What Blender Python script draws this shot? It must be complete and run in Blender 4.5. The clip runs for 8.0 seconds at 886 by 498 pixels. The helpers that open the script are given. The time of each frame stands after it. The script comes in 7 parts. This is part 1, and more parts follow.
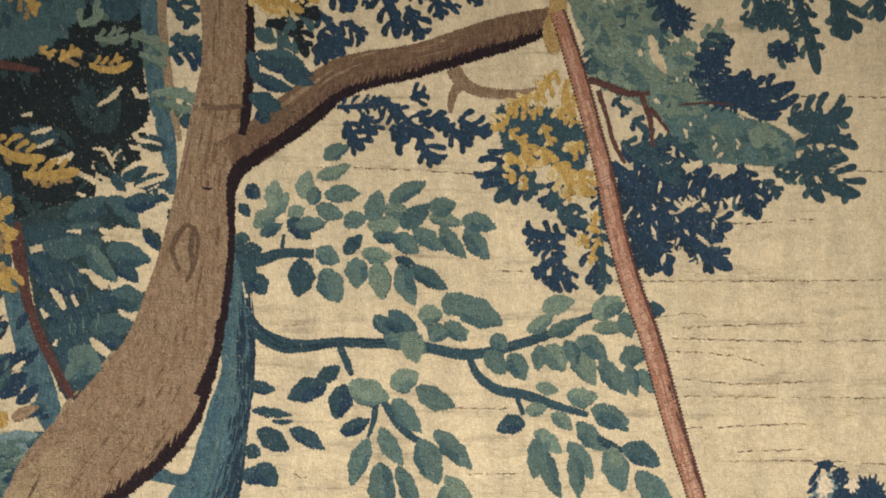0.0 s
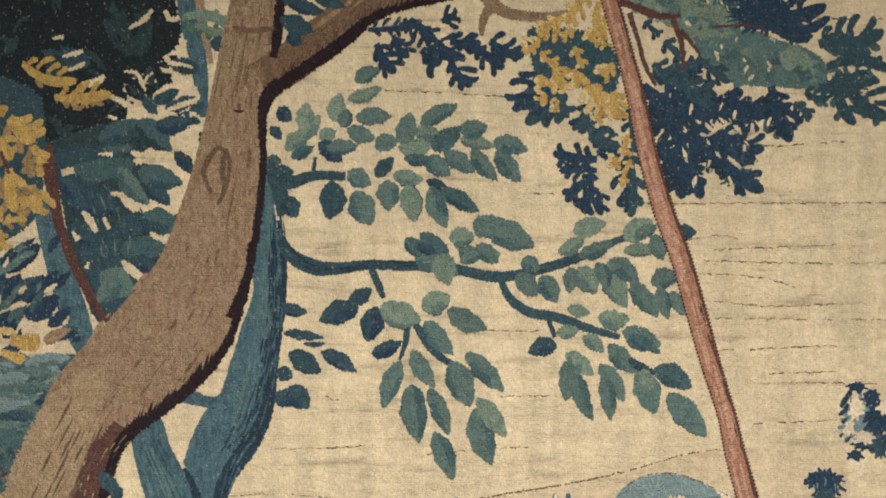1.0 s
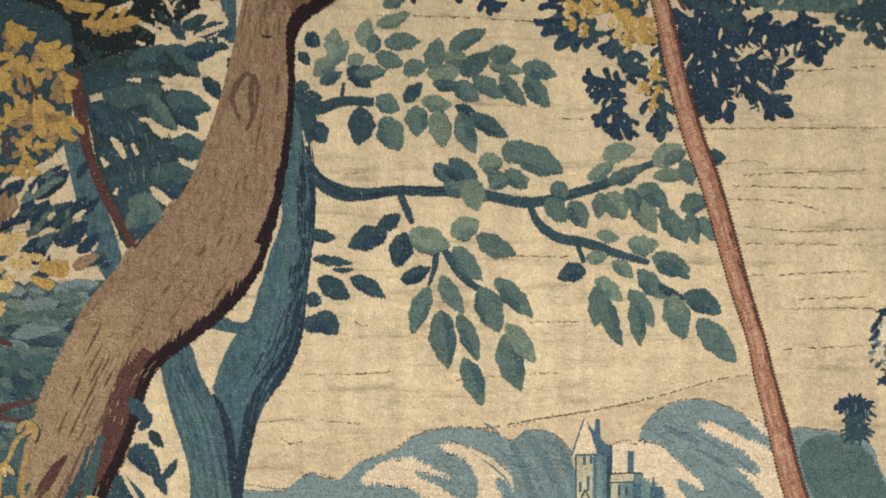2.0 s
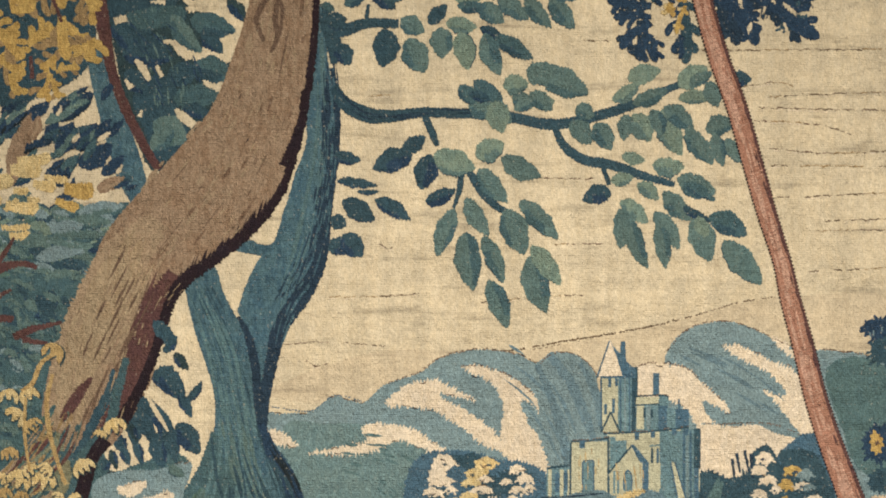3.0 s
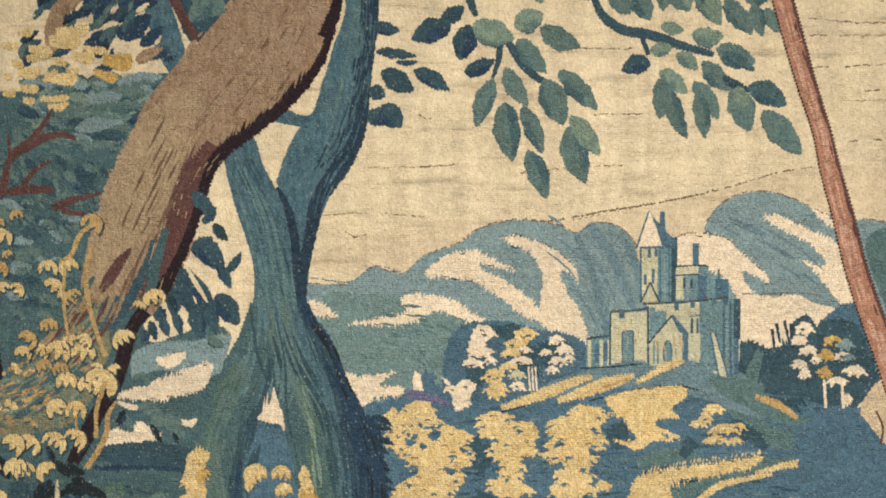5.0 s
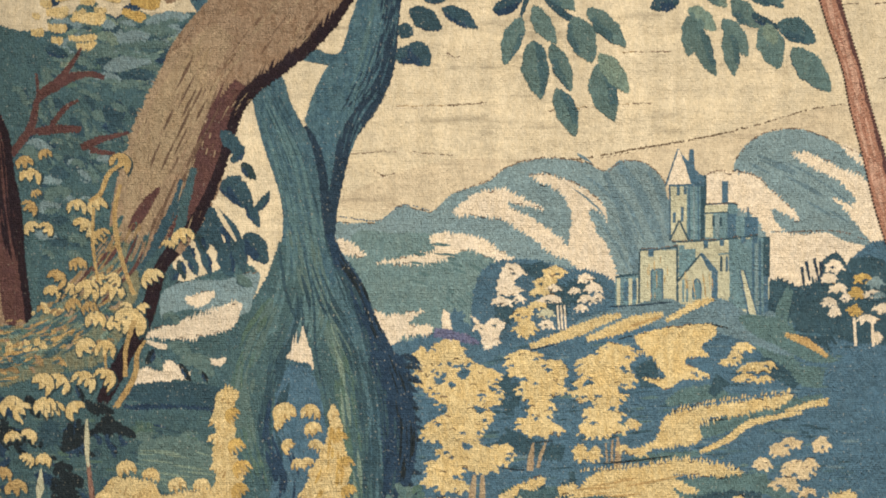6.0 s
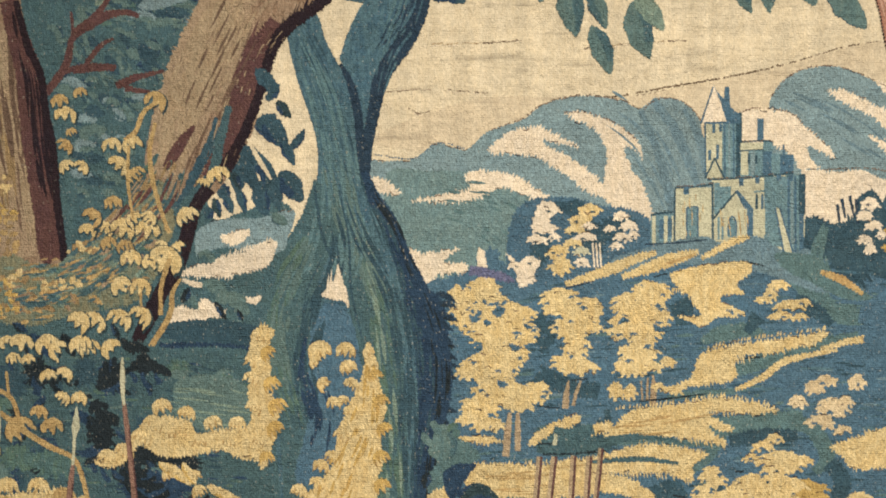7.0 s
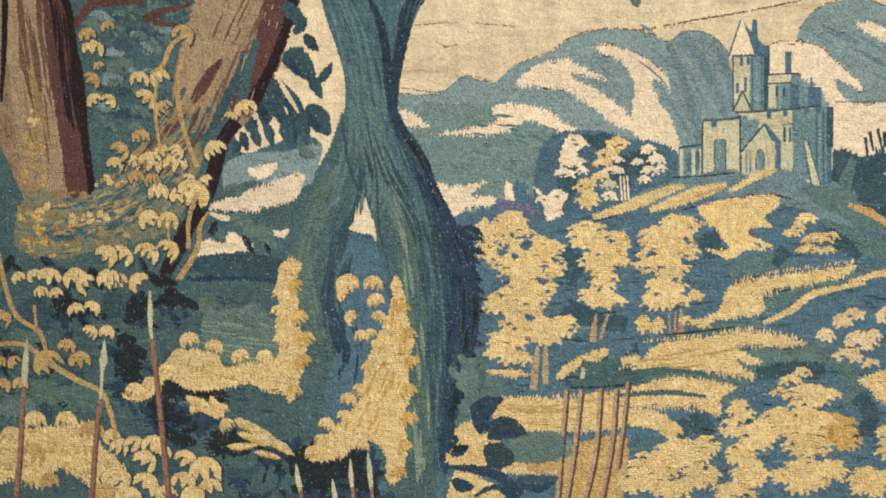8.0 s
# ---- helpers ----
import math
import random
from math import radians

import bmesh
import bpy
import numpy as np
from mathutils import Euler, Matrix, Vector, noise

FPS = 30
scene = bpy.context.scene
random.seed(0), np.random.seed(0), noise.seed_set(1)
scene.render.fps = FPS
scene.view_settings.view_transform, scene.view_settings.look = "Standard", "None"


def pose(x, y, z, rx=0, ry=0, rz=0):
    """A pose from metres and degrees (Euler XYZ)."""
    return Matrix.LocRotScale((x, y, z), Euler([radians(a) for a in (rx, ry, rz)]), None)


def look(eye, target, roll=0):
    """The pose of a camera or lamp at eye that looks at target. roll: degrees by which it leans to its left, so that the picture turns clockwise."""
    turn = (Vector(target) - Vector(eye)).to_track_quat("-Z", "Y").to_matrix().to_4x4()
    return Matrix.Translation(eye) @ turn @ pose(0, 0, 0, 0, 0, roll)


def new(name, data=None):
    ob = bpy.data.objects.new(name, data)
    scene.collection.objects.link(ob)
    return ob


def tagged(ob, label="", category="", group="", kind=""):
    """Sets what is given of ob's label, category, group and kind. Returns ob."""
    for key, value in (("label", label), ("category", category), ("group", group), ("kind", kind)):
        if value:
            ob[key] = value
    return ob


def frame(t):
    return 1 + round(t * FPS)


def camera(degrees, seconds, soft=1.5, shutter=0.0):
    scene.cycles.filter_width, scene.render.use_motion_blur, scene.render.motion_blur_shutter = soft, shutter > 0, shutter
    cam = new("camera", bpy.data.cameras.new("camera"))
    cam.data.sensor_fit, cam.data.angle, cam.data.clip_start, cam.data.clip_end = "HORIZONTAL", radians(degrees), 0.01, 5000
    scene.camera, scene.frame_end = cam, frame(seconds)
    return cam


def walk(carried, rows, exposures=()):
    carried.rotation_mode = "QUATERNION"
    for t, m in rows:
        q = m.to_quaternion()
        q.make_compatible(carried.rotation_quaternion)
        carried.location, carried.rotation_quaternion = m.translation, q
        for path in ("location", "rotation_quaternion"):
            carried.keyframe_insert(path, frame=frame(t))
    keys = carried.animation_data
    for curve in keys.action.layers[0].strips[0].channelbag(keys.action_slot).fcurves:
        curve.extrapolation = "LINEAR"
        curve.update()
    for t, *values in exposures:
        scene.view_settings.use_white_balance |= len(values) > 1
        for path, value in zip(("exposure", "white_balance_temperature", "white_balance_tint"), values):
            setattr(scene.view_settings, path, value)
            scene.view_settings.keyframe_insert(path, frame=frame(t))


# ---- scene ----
cam = camera(62.0, 8.0, soft=2.0)
EYE = 1.85
ROWS = [
    (0.0, 0.0000, -0.0000, 0.0000, -0.36, 0.36, -0.31),
    (0.5, -0.0212, -0.0001, -0.0496, -0.37, 0.23, -0.30),
    (1.0, -0.0438, 0.0006, -0.1090, -0.35, 0.31, -0.23),
    (1.5, -0.0628, 0.0018, -0.1588, -0.24, 0.22, -0.17),
    (3.0, -0.1149, 0.0051, -0.3189, -0.11, 0.03, -0.08),
    (3.5, -0.1290, 0.0053, -0.3680, -0.07, 0.07, -0.02),
    (4.0, -0.1422, 0.0069, -0.4148, 0.00, 0.03, 0.00),
    (4.5, -0.1551, 0.0062, -0.4577, -0.12, 0.06, 0.01),
    (6.0, -0.2056, 0.0076, -0.5848, 0.15, -0.12, 0.16),
    (6.5, -0.2300, 0.0078, -0.6235, 0.16, -0.18, 0.21),
    (7.0, -0.2542, 0.0075, -0.6689, 0.21, -0.28, 0.22),
    (7.5, -0.2703, 0.0074, -0.7112, 0.40, -0.37, 0.25),
    (8.0, -0.2918, 0.0071, -0.7621, 0.29, -0.30, 0.25),
]
EXPOSURES = [(0.0, 0.0), (0.5, -0.04), (1.5, -0.08), (3.5, 0.02), (6.5, 0.10), (8.0, 0.10)]
walk(cam, [(t, pose(x, y, EYE + z, 90 + pitch, roll, yaw)) for t, x, y, z, yaw, pitch, roll in ROWS], EXPOSURES)

# ---- light: one unseen warm area lamp, assumed below the ceiling, a closed pale room round it ----
world = bpy.data.worlds.new("world")
scene.world = world
world.use_nodes = True
world.node_tree.nodes["Background"].inputs["Color"].default_value = (1.0, 0.93, 0.82, 1)
world.node_tree.nodes["Background"].inputs["Strength"].default_value = 0.1
lamp_data = bpy.data.lights.new("gallery_light", "AREA")
lamp_data.shape, lamp_data.size, lamp_data.size_y = "RECTANGLE", 2.4, 0.5
lamp_data.energy, lamp_data.color = 40.5, (1.0, 0.965, 0.945)
lamp_data.spread = radians(56)
gallery_light = new("gallery_light", lamp_data)
gallery_light.matrix_world = look((0.4, -2.6, 3.2), (-0.1, 1.04, 0.8))

# ---- materials ----
def lin(r, g, b):
    return tuple(((c / 255 + 0.055) / 1.055) ** 2.4 if c > 10 else c / 3295 for c in (r, g, b)) + (1.0,)


def wool(name, main, second, streak=0.5, worn=0.35, fade=0.18, creases=0.0, fine=1.0):
    """Dyed wool weft: vertical threads over level warp ribs, faded in patches, worn to pale specks."""
    mat = bpy.data.materials.new(name)
    mat.use_nodes = True
    nt = mat.node_tree
    n, l = nt.nodes, nt.links
    bsdf = n["Principled BSDF"]
    bsdf.inputs["Roughness"].default_value = 0.85
    bsdf.inputs["Specular IOR Level"].default_value = 0.18
    geo = n.new("ShaderNodeNewGeometry")

    def noise_at(scale, size, detail=2.0, rough=0.55):
        m = n.new("ShaderNodeMapping")
        m.inputs["Scale"].default_value = scale
        l.new(geo.outputs["Position"], m.inputs["Vector"])
        t = n.new("ShaderNodeTexNoise")
        t.inputs["Scale"].default_value, t.inputs["Detail"].default_value = size, detail
        t.inputs["Roughness"].default_value = rough
        l.new(m.outputs["Vector"], t.inputs["Vector"])
        return t.outputs["Fac"]

    def ramp(fac, lo, hi, a=0.0, b=1.0):
        r = n.new("ShaderNodeMapRange")
        r.inputs["From Min"].default_value, r.inputs["From Max"].default_value = lo, hi
        r.inputs["To Min"].default_value, r.inputs["To Max"].default_value = a, b
        l.new(fac, r.inputs["Value"])
        return r.outputs["Result"]

    def math_node(op, a, b):
        m = n.new("ShaderNodeMath")
        m.operation = op
        for k, v in enumerate((a, b)):
            if isinstance(v, float):
                m.inputs[k].default_value = v
            else:
                l.new(v, m.inputs[k])
        return m.outputs["Value"]

    def mix(fac, a, b, kind="MIX"):
        m = n.new("ShaderNodeMix")
        m.data_type, m.blend_type = "RGBA", kind
        for key, v in (("Factor_Float", fac), ("A_Color", a), ("B_Color", b)):
            sock = next(s for s in m.inputs if s.identifier == key)
            if isinstance(v, (float, tuple)):
                sock.default_value = v
            else:
                l.new(v, sock)
        return next(s for s in m.outputs if s.identifier == "Result_Color")

    threads = noise_at((1.0, 0.05, 0.22), 480.0, 3.0, 0.6)
    patches = noise_at((1.0, 0.05, 1.0), 26.0, 4.0, 0.6)
    rows_ = noise_at((0.30, 0.05, 1.0), 420.0, 2.0, 0.6)
    grain = noise_at((1.0, 0.05, 0.36), 600.0, 2.0, 0.7)
    hatch = noise_at((1.0, 0.05, 0.28), 150.0, 4.0, 0.65)
    blotch = noise_at((1.0, 0.05, 0.8), 95.0, 3.0, 0.6)
    both = math_node("ADD", math_node("MULTIPLY", threads, 0.25), math_node("MULTIPLY", hatch, 0.45))
    both = math_node("ADD", both, math_node("MULTIPLY", patches, 0.30))
    colour = mix(ramp(both, 0.45, 0.56, 0.0, min(1.0, 1.35 * streak)), lin(*main), lin(*second))
    # faded and dirtied patches, uneven dye from thread to thread and from piece to piece
    info = n.new("ShaderNodeObjectInfo")
    val = math_node("ADD", ramp(patches, 0.3, 0.7, 1.0 - fade, 1.0 + fade), ramp(info.outputs["Random"], 0.0, 1.0, -0.07, 0.07))
    val = math_node("MULTIPLY", val, ramp(rows_, 0.3, 0.7, 0.93, 1.06))
    val = math_node("MULTIPLY", val, ramp(threads, 0.3, 0.7, 0.84, 1.14))
    # grain and beads also put the light on raised threads into the colour
    val = math_node("MULTIPLY", val, ramp(grain, 0.28, 0.72, 1 - 0.26 * fine, 1 + 0.23 * fine))
    val = math_node("MULTIPLY", val, ramp(blotch, 0.3, 0.7, 0.91, 1.08))
    beads = noise_at((1.5, 0.05, 0.85), 400.0, 1.0, 0.5)
    val = math_node("MULTIPLY", val, ramp(beads, 0.3, 0.7, 1 - 0.14 * fine, 1 + 0.13 * fine))
    # level ribs of the covered warp, groove shade put into the colour; sparse dark specks
    wave = n.new("ShaderNodeTexWave")
    wave.wave_type, wave.bands_direction = "BANDS", "Z"
    wave.inputs["Scale"].default_value = 122.0
    wave.inputs["Distortion"].default_value, wave.inputs["Detail"].default_value = 2.6, 2.0
    wave.inputs["Detail Scale"].default_value = 0.6
    l.new(geo.outputs["Position"], wave.inputs["Vector"])
    val = math_node("MULTIPLY", val, ramp(math_node("ADD", wave.outputs["Fac"], ramp(hatch, 0.4, 0.6, -0.1, 0.5)), 0.05, 0.6, 0.93, 1.02))
    dark_specks = noise_at((0.8, 0.05, 1.0), 210.0, 2.0, 0.5)
    val = math_node("MULTIPLY", val, ramp(dark_specks, 0.66, 0.75, 1.0, 0.58))
    if creases:
        # soiled creases that lie along the warp, and paler upright bars between them
        soil = noise_at((0.09, 0.05, 1.0), 62.0, 5.0, 0.65)
        val = math_node("MULTIPLY", val, ramp(soil, 0.56, 0.70, 1.0, 1.0 - creases))
        bars = noise_at((1.0, 0.05, 0.12), 34.0, 3.0, 0.6)
        val = math_node("MULTIPLY", val, ramp(bars, 0.35, 0.65, 1.0 - 0.3 * creases, 1.0 + 0.25 * creases))
    hsv = n.new("ShaderNodeHueSaturation")
    l.new(val, hsv.inputs["Value"])
    l.new(colour, hsv.inputs["Color"])
    specks = ramp(noise_at((1.0, 0.05, 0.7), 330.0, 1.0), 0.70 - 0.05 * worn, 0.76 - 0.05 * worn, 0.0, worn)
    out = mix(specks, hsv.outputs["Color"], lin(196, 186, 160))
    l.new(out, bsdf.inputs["Base Color"])
    # relief: warp ribs, single threads, and the slack of the hanging
    height = math_node("ADD", math_node("MULTIPLY", wave.outputs["Fac"], 0.32), math_node("MULTIPLY", threads, 1.0))
    bundles = noise_at((1.0, 0.05, 0.38), 270.0, 3.0, 0.65)
    ribs = noise_at((0.35, 0.05, 1.0), 230.0, 2.0, 0.6)
    height = math_node("ADD", height, math_node("MULTIPLY", grain, 1.0))
    height = math_node("ADD", height, math_node("ADD", math_node("MULTIPLY", bundles, 1.8), math_node("MULTIPLY", beads, 1.8)))
    height = math_node("ADD", height, math_node("MULTIPLY", ribs, 0.8))
    bump = n.new("ShaderNodeBump")
    bump.inputs["Strength"].default_value, bump.inputs["Distance"].default_value = 1.0, 0.0022 * fine
    l.new(height, bump.inputs["Height"])
    slack = n.new("ShaderNodeBump")
    slack.inputs["Strength"].default_value, slack.inputs["Distance"].default_value = 0.6, 0.02
    l.new(noise_at((0.6, 0.05, 1.0), 14.0, 3.0), slack.inputs["Height"])
    l.new(bump.outputs["Normal"], slack.inputs["Normal"])
    l.new(slack.outputs["Normal"], bsdf.inputs["Normal"])
    return mat


def plain(name, rgb, rough=0.7, grain=30.0):
    mat = bpy.data.materials.new(name)
    mat.use_nodes = True
    n, l = mat.node_tree.nodes, mat.node_tree.links
    t = n.new("ShaderNodeTexNoise")
    t.inputs["Scale"].default_value, t.inputs["Detail"].default_value = grain, 5.0
    r = n.new("ShaderNodeValToRGB")
    r.color_ramp.elements[0].color = tuple(0.85 * c for c in lin(*rgb)[:3]) + (1,)
    r.color_ramp.elements[1].color = lin(*rgb)
    l.new(t.outputs["Fac"], r.inputs["Fac"])
    l.new(r.outputs["Color"], n["Principled BSDF"].inputs["Base Color"])
    n["Principled BSDF"].inputs["Roughness"].default_value = rough
    return mat


CREAM = wool("cream_wool", (201, 184, 150), (189, 170, 134), 0.5, 0.1, 0.10, 0.34, 0.5)
PALE = wool("pale_silk", (215, 197, 167), (201, 180, 146), 0.5, 0.15, 0.08, 0.0, 0.7)
YELLOW = wool("yellow_silk", (216, 191, 136), (192, 162, 104), 0.6, 0.12, 0.10)
GOLD = wool("gold_silk", (200, 166, 96), (168, 134, 74), 0.6, 0.15, 0.12)
OCHRE = wool("ochre_wool", (164, 136, 92), (136, 112, 78), 0.6, 0.15, 0.14)
STRAW = wool("straw_wool", (212, 189, 146), (194, 168, 124), 0.6, 0.15, 0.1)
SAND = wool("sand_wool", (190, 160, 105), (160, 128, 80), 0.6, 0.2, 0.12)
BARK = wool("brown_bark_wool", (158, 133, 105), (126, 100, 75), 0.6, 0.25, 0.12)
BRANCH = wool("branch_bark_wool", (134, 107, 82), (104, 80, 62), 0.6, 0.3, 0.14)
BARK_LIGHT = wool("light_bark_wool", (164, 141, 110), (148, 124, 96), 0.6, 0.2, 0.12)
BARK_PALE = wool("pale_bark_wool", (172, 150, 116), (152, 128, 96), 0.6, 0.2, 0.12)
BARK_MID = wool("mid_bark_wool", (116, 93, 73), (98, 78, 62), 0.6, 0.3, 0.12)
BARK_DARK = wool("dark_bark_wool", (46, 33, 35), (36, 28, 33), 0.6, 0.15, 0.15)
RUST = wool("rust_wool", (98, 68, 60), (82, 56, 54), 0.6, 0.3, 0.15)
ROD = wool("rod_wool", (150, 114, 94), (130, 98, 82), 0.7, 0.3, 0.12)
STAFF = wool("staff_wool", (172, 124, 98), (152, 108, 86), 0.7, 0.35, 0.12)
BLUE = wool("blue_trunk_wool", (84, 111, 114), (62, 88, 97), 0.75, 0.4, 0.14)
BLUE_LIGHT = wool("light_blue_wool", (94, 120, 117), (80, 106, 106), 0.6, 0.4, 0.12)
BLUE_DEEP = wool("deep_blue_wool", (46, 64, 76), (36, 50, 61), 0.6, 0.4, 0.15)
MOSS = wool("moss_wool", (88, 110, 92), (72, 96, 92), 0.7, 0.35, 0.14)
NAVY = wool("navy_wool", (48, 69, 86), (36, 54, 70), 0.6, 0.4, 0.14)
INK = wool("ink_wool", (38, 46, 47), (29, 37, 40), 0.6, 0.4, 0.16)
PETROL = wool("petrol_wool", (60, 83, 88), (47, 70, 78), 0.6, 0.4, 0.14)
TEAL = wool("teal_wool", (99, 119, 109), (82, 104, 99), 0.6, 0.3, 0.12)
TEAL_DARK = wool("dark_teal_wool", (76, 100, 98), (64, 88, 91), 0.6, 0.35, 0.12)
SAGE = wool("sage_wool", (125, 140, 119), (104, 123, 109), 0.6, 0.3, 0.12)
SHADE_LEAF = wool("shaded_leaf_wool", (55, 73, 72), (41, 57, 60), 0.6, 0.35, 0.14)
GREYGREEN_LIGHT = wool("light_grey_green_wool", (118, 139, 131), (102, 125, 121), 0.7, 0.2, 0.12)
GREYGREEN = wool("grey_green_wool", (92, 116, 110), (80, 104, 102), 0.6, 0.35, 0.12)
HILL = wool("hill_wool", (126, 144, 140), (112, 131, 130), 0.6, 0.2, 0.10)
HILL_DARK = wool("dark_hill_wool", (108, 129, 130), (95, 117, 122), 0.6, 0.2, 0.12)
SAGE_LIGHT = wool("light_sage_wool", (138, 152, 130), (116, 134, 120), 0.6, 0.3, 0.12)
HEATH = wool("heath_wool", (136, 130, 98), (104, 116, 98), 0.8, 0.2, 0.14)
FIELD = wool("field_blue_wool", (80, 107, 118), (68, 95, 108), 0.6, 0.35, 0.14)
STONE = wool("castle_wool", (184, 177, 143), (162, 159, 130), 0.5, 0.2, 0.08, 0.0, 0.7)
STONE_SHADE = wool("castle_shade_wool", (110, 136, 134), (92, 118, 122), 0.5, 0.25, 0.08)
SLIT = wool("slit_shadow_wool", (112, 92, 66), (80, 64, 50), 0.8, 0.1, 0.2)
HAZE = wool("haze_wool", (192, 174, 141), (179, 160, 127), 0.5, 0.1, 0.10, 0.28, 0.5)
STAFF_LIGHT = wool("light_staff_wool", (196, 154, 128), (180, 138, 112), 0.6, 0.2, 0.1)
BLUSH = wool("blush_wool", (204, 182, 146), (188, 162, 128), 0.5, 0.1, 0.12, 0.25)
LILAC = wool("lilac_wool", (108, 106, 126), (90, 96, 120), 0.5, 0.2, 0.1)
PLASTER = plain("plaster", (214, 212, 206), 0.9, 18.0)
FLOORING = plain("oak_floor", (120, 104, 86), 0.5, 9.0)

# ---- the room ----
def box(name, lo, hi, mat):
    bm = bmesh.new()
    bmesh.ops.create_cube(bm, size=1.0)
    for v in bm.verts:
        v.co = Vector([lo[k] + (v.co[k] + 0.5) * (hi[k] - lo[k]) for k in range(3)])
    me = bpy.data.meshes.new(name)
    bm.to_mesh(me)
    bm.free()
    me.materials.append(mat)
    return new(name, me)


FACE = 784 / math.tan(radians(31)) * 0.0008     # the tapestry's face, metres ahead of the first eye
tagged(box("wall_north", (-3.1, FACE + 0.012, 0), (3.1, FACE + 0.2, 3.7), PLASTER), "pale plaster gallery wall behind the tapestry", "wall", kind="structure")
tagged(box("wall_south", (-3.1, -3.3, 0), (3.1, -3.1, 3.7), PLASTER), "pale plaster gallery wall facing the tapestry", "wall", kind="structure")
tagged(box("wall_west", (-3.3, -3.3, 0), (-3.1, FACE + 0.2, 3.7), PLASTER), "pale plaster side wall of the gallery", "wall", kind="structure")
tagged(box("wall_east", (3.1, -3.3, 0), (3.3, FACE + 0.2, 3.7), PLASTER), "pale plaster side wall of the gallery", "wall", kind="structure")
tagged(box("floor", (-3.3, -3.3, -0.1), (3.3, FACE + 0.2, 0), FLOORING), "brown wooden gallery floor", "floor", kind="structure")
tagged(box("ceiling", (-3.3, -3.3, 3.7), (3.3, FACE + 0.2, 3.8), PLASTER), "white plaster gallery ceiling", "ceiling", kind="structure")

# ---- weaving tools: places on the cloth in units of 0.8 mm, x right and y down ----
from mathutils.geometry import delaunay_2d_cdt

UNIT = 0.0008
rng = random.Random(7)
levels = np.zeros((220, 220), int)     # how many pieces already lie over each spot of the cloth


class Sheet:
    """One sheet of the weaver's cartoon, laid on the cloth with its own corner and a slight turn."""

    def __init__(self, ox, oy, turn, size):
        self.o, self.c, self.s = (ox, oy), size * math.cos(radians(turn)), size * math.sin(radians(turn))

    def __call__(self, *xy):
        return [(self.o[0] + self.c * x - self.s * y, self.o[1] + self.s * x + self.c * y) for x, y in zip(xy[::2], xy[1::2])]

    def wide(self, *xyw):
        return [(*self(x, y)[0], w) for x, y, w in zip(xyw[::3], xyw[1::3], xyw[2::3])]


A = Sheet(6.9, -4.2, -0.316, 1.0)
A10 = Sheet(-48.0, 133.0, -0.24, 0.999)
A15 = Sheet(-72.3, 196.3, -0.173, 0.9983)
B3 = Sheet(-137.6, 401.2, -0.076, 0.9951)
B = Sheet(-155.7, 460.8, -0.019, 0.9949)
B47 = Sheet(-193.0, 596.0, 0.01, 0.994)
B45 = Sheet(-187.5, 573.0, -0.005, 0.9945)
C = Sheet(-284.1, 784.2, 0.212, 0.9926)
D = Sheet(-365.0, 959.2, 0.254, 0.9933)


def glide(pts, closed=True, step=2.8):
    """A smooth line through the points (tuples of any length), at even steps."""
    n, out = len(pts), []
    for i in range(n if closed else n - 1):
        p = [np.array(pts[(i + k) % n] if closed else pts[min(max(i + k, 0), n - 1)], float) for k in (-1, 0, 1, 2)]
        m = max(1, int(np.hypot(*(p[2] - p[1])[:2]) / step))
        for k in range(m):
            t = k / m
            out.append(0.5 * (2 * p[1] + (p[2] - p[0]) * t + (2 * p[0] - 5 * p[1] + 4 * p[2] - p[3]) * t * t + (3 * p[1] - p[0] - 3 * p[2] + p[3]) * t ** 3))
    if not closed:
        out.append(np.array(pts[-1], float))
    return out


def straight(pts, step=3.0):
    out = []
    for i, p in enumerate(pts):
        q = pts[(i + 1) % len(pts)]
        m = max(1, int(math.dist(p[:2], q[:2]) / step))
        out += [np.array(p, float) + (np.array(q, float) - np.array(p, float)) * k / m for k in range(m)]
    return out


def toothed(line, amp):
    """The stepped edge that weaving gives: each thread ends a little higher or lower."""
    out = []
    for i, p in enumerate(line):
        a, b = line[i - 1] if i else line[0], line[min(i + 1, len(line) - 1)]
        dx, dy = b[0] - a[0], b[1] - a[1]
        d = math.hypot(dx, dy) + 1e-6
        level = abs(dx) / d
        k = amp * (rng.uniform(-0.6, 0.6) + (1 if i % 2 else -1) * rng.uniform(0.2, 0.9) * level)
        out.append((p[0] - dy / d * k, p[1] + dx / d * k))
    return out


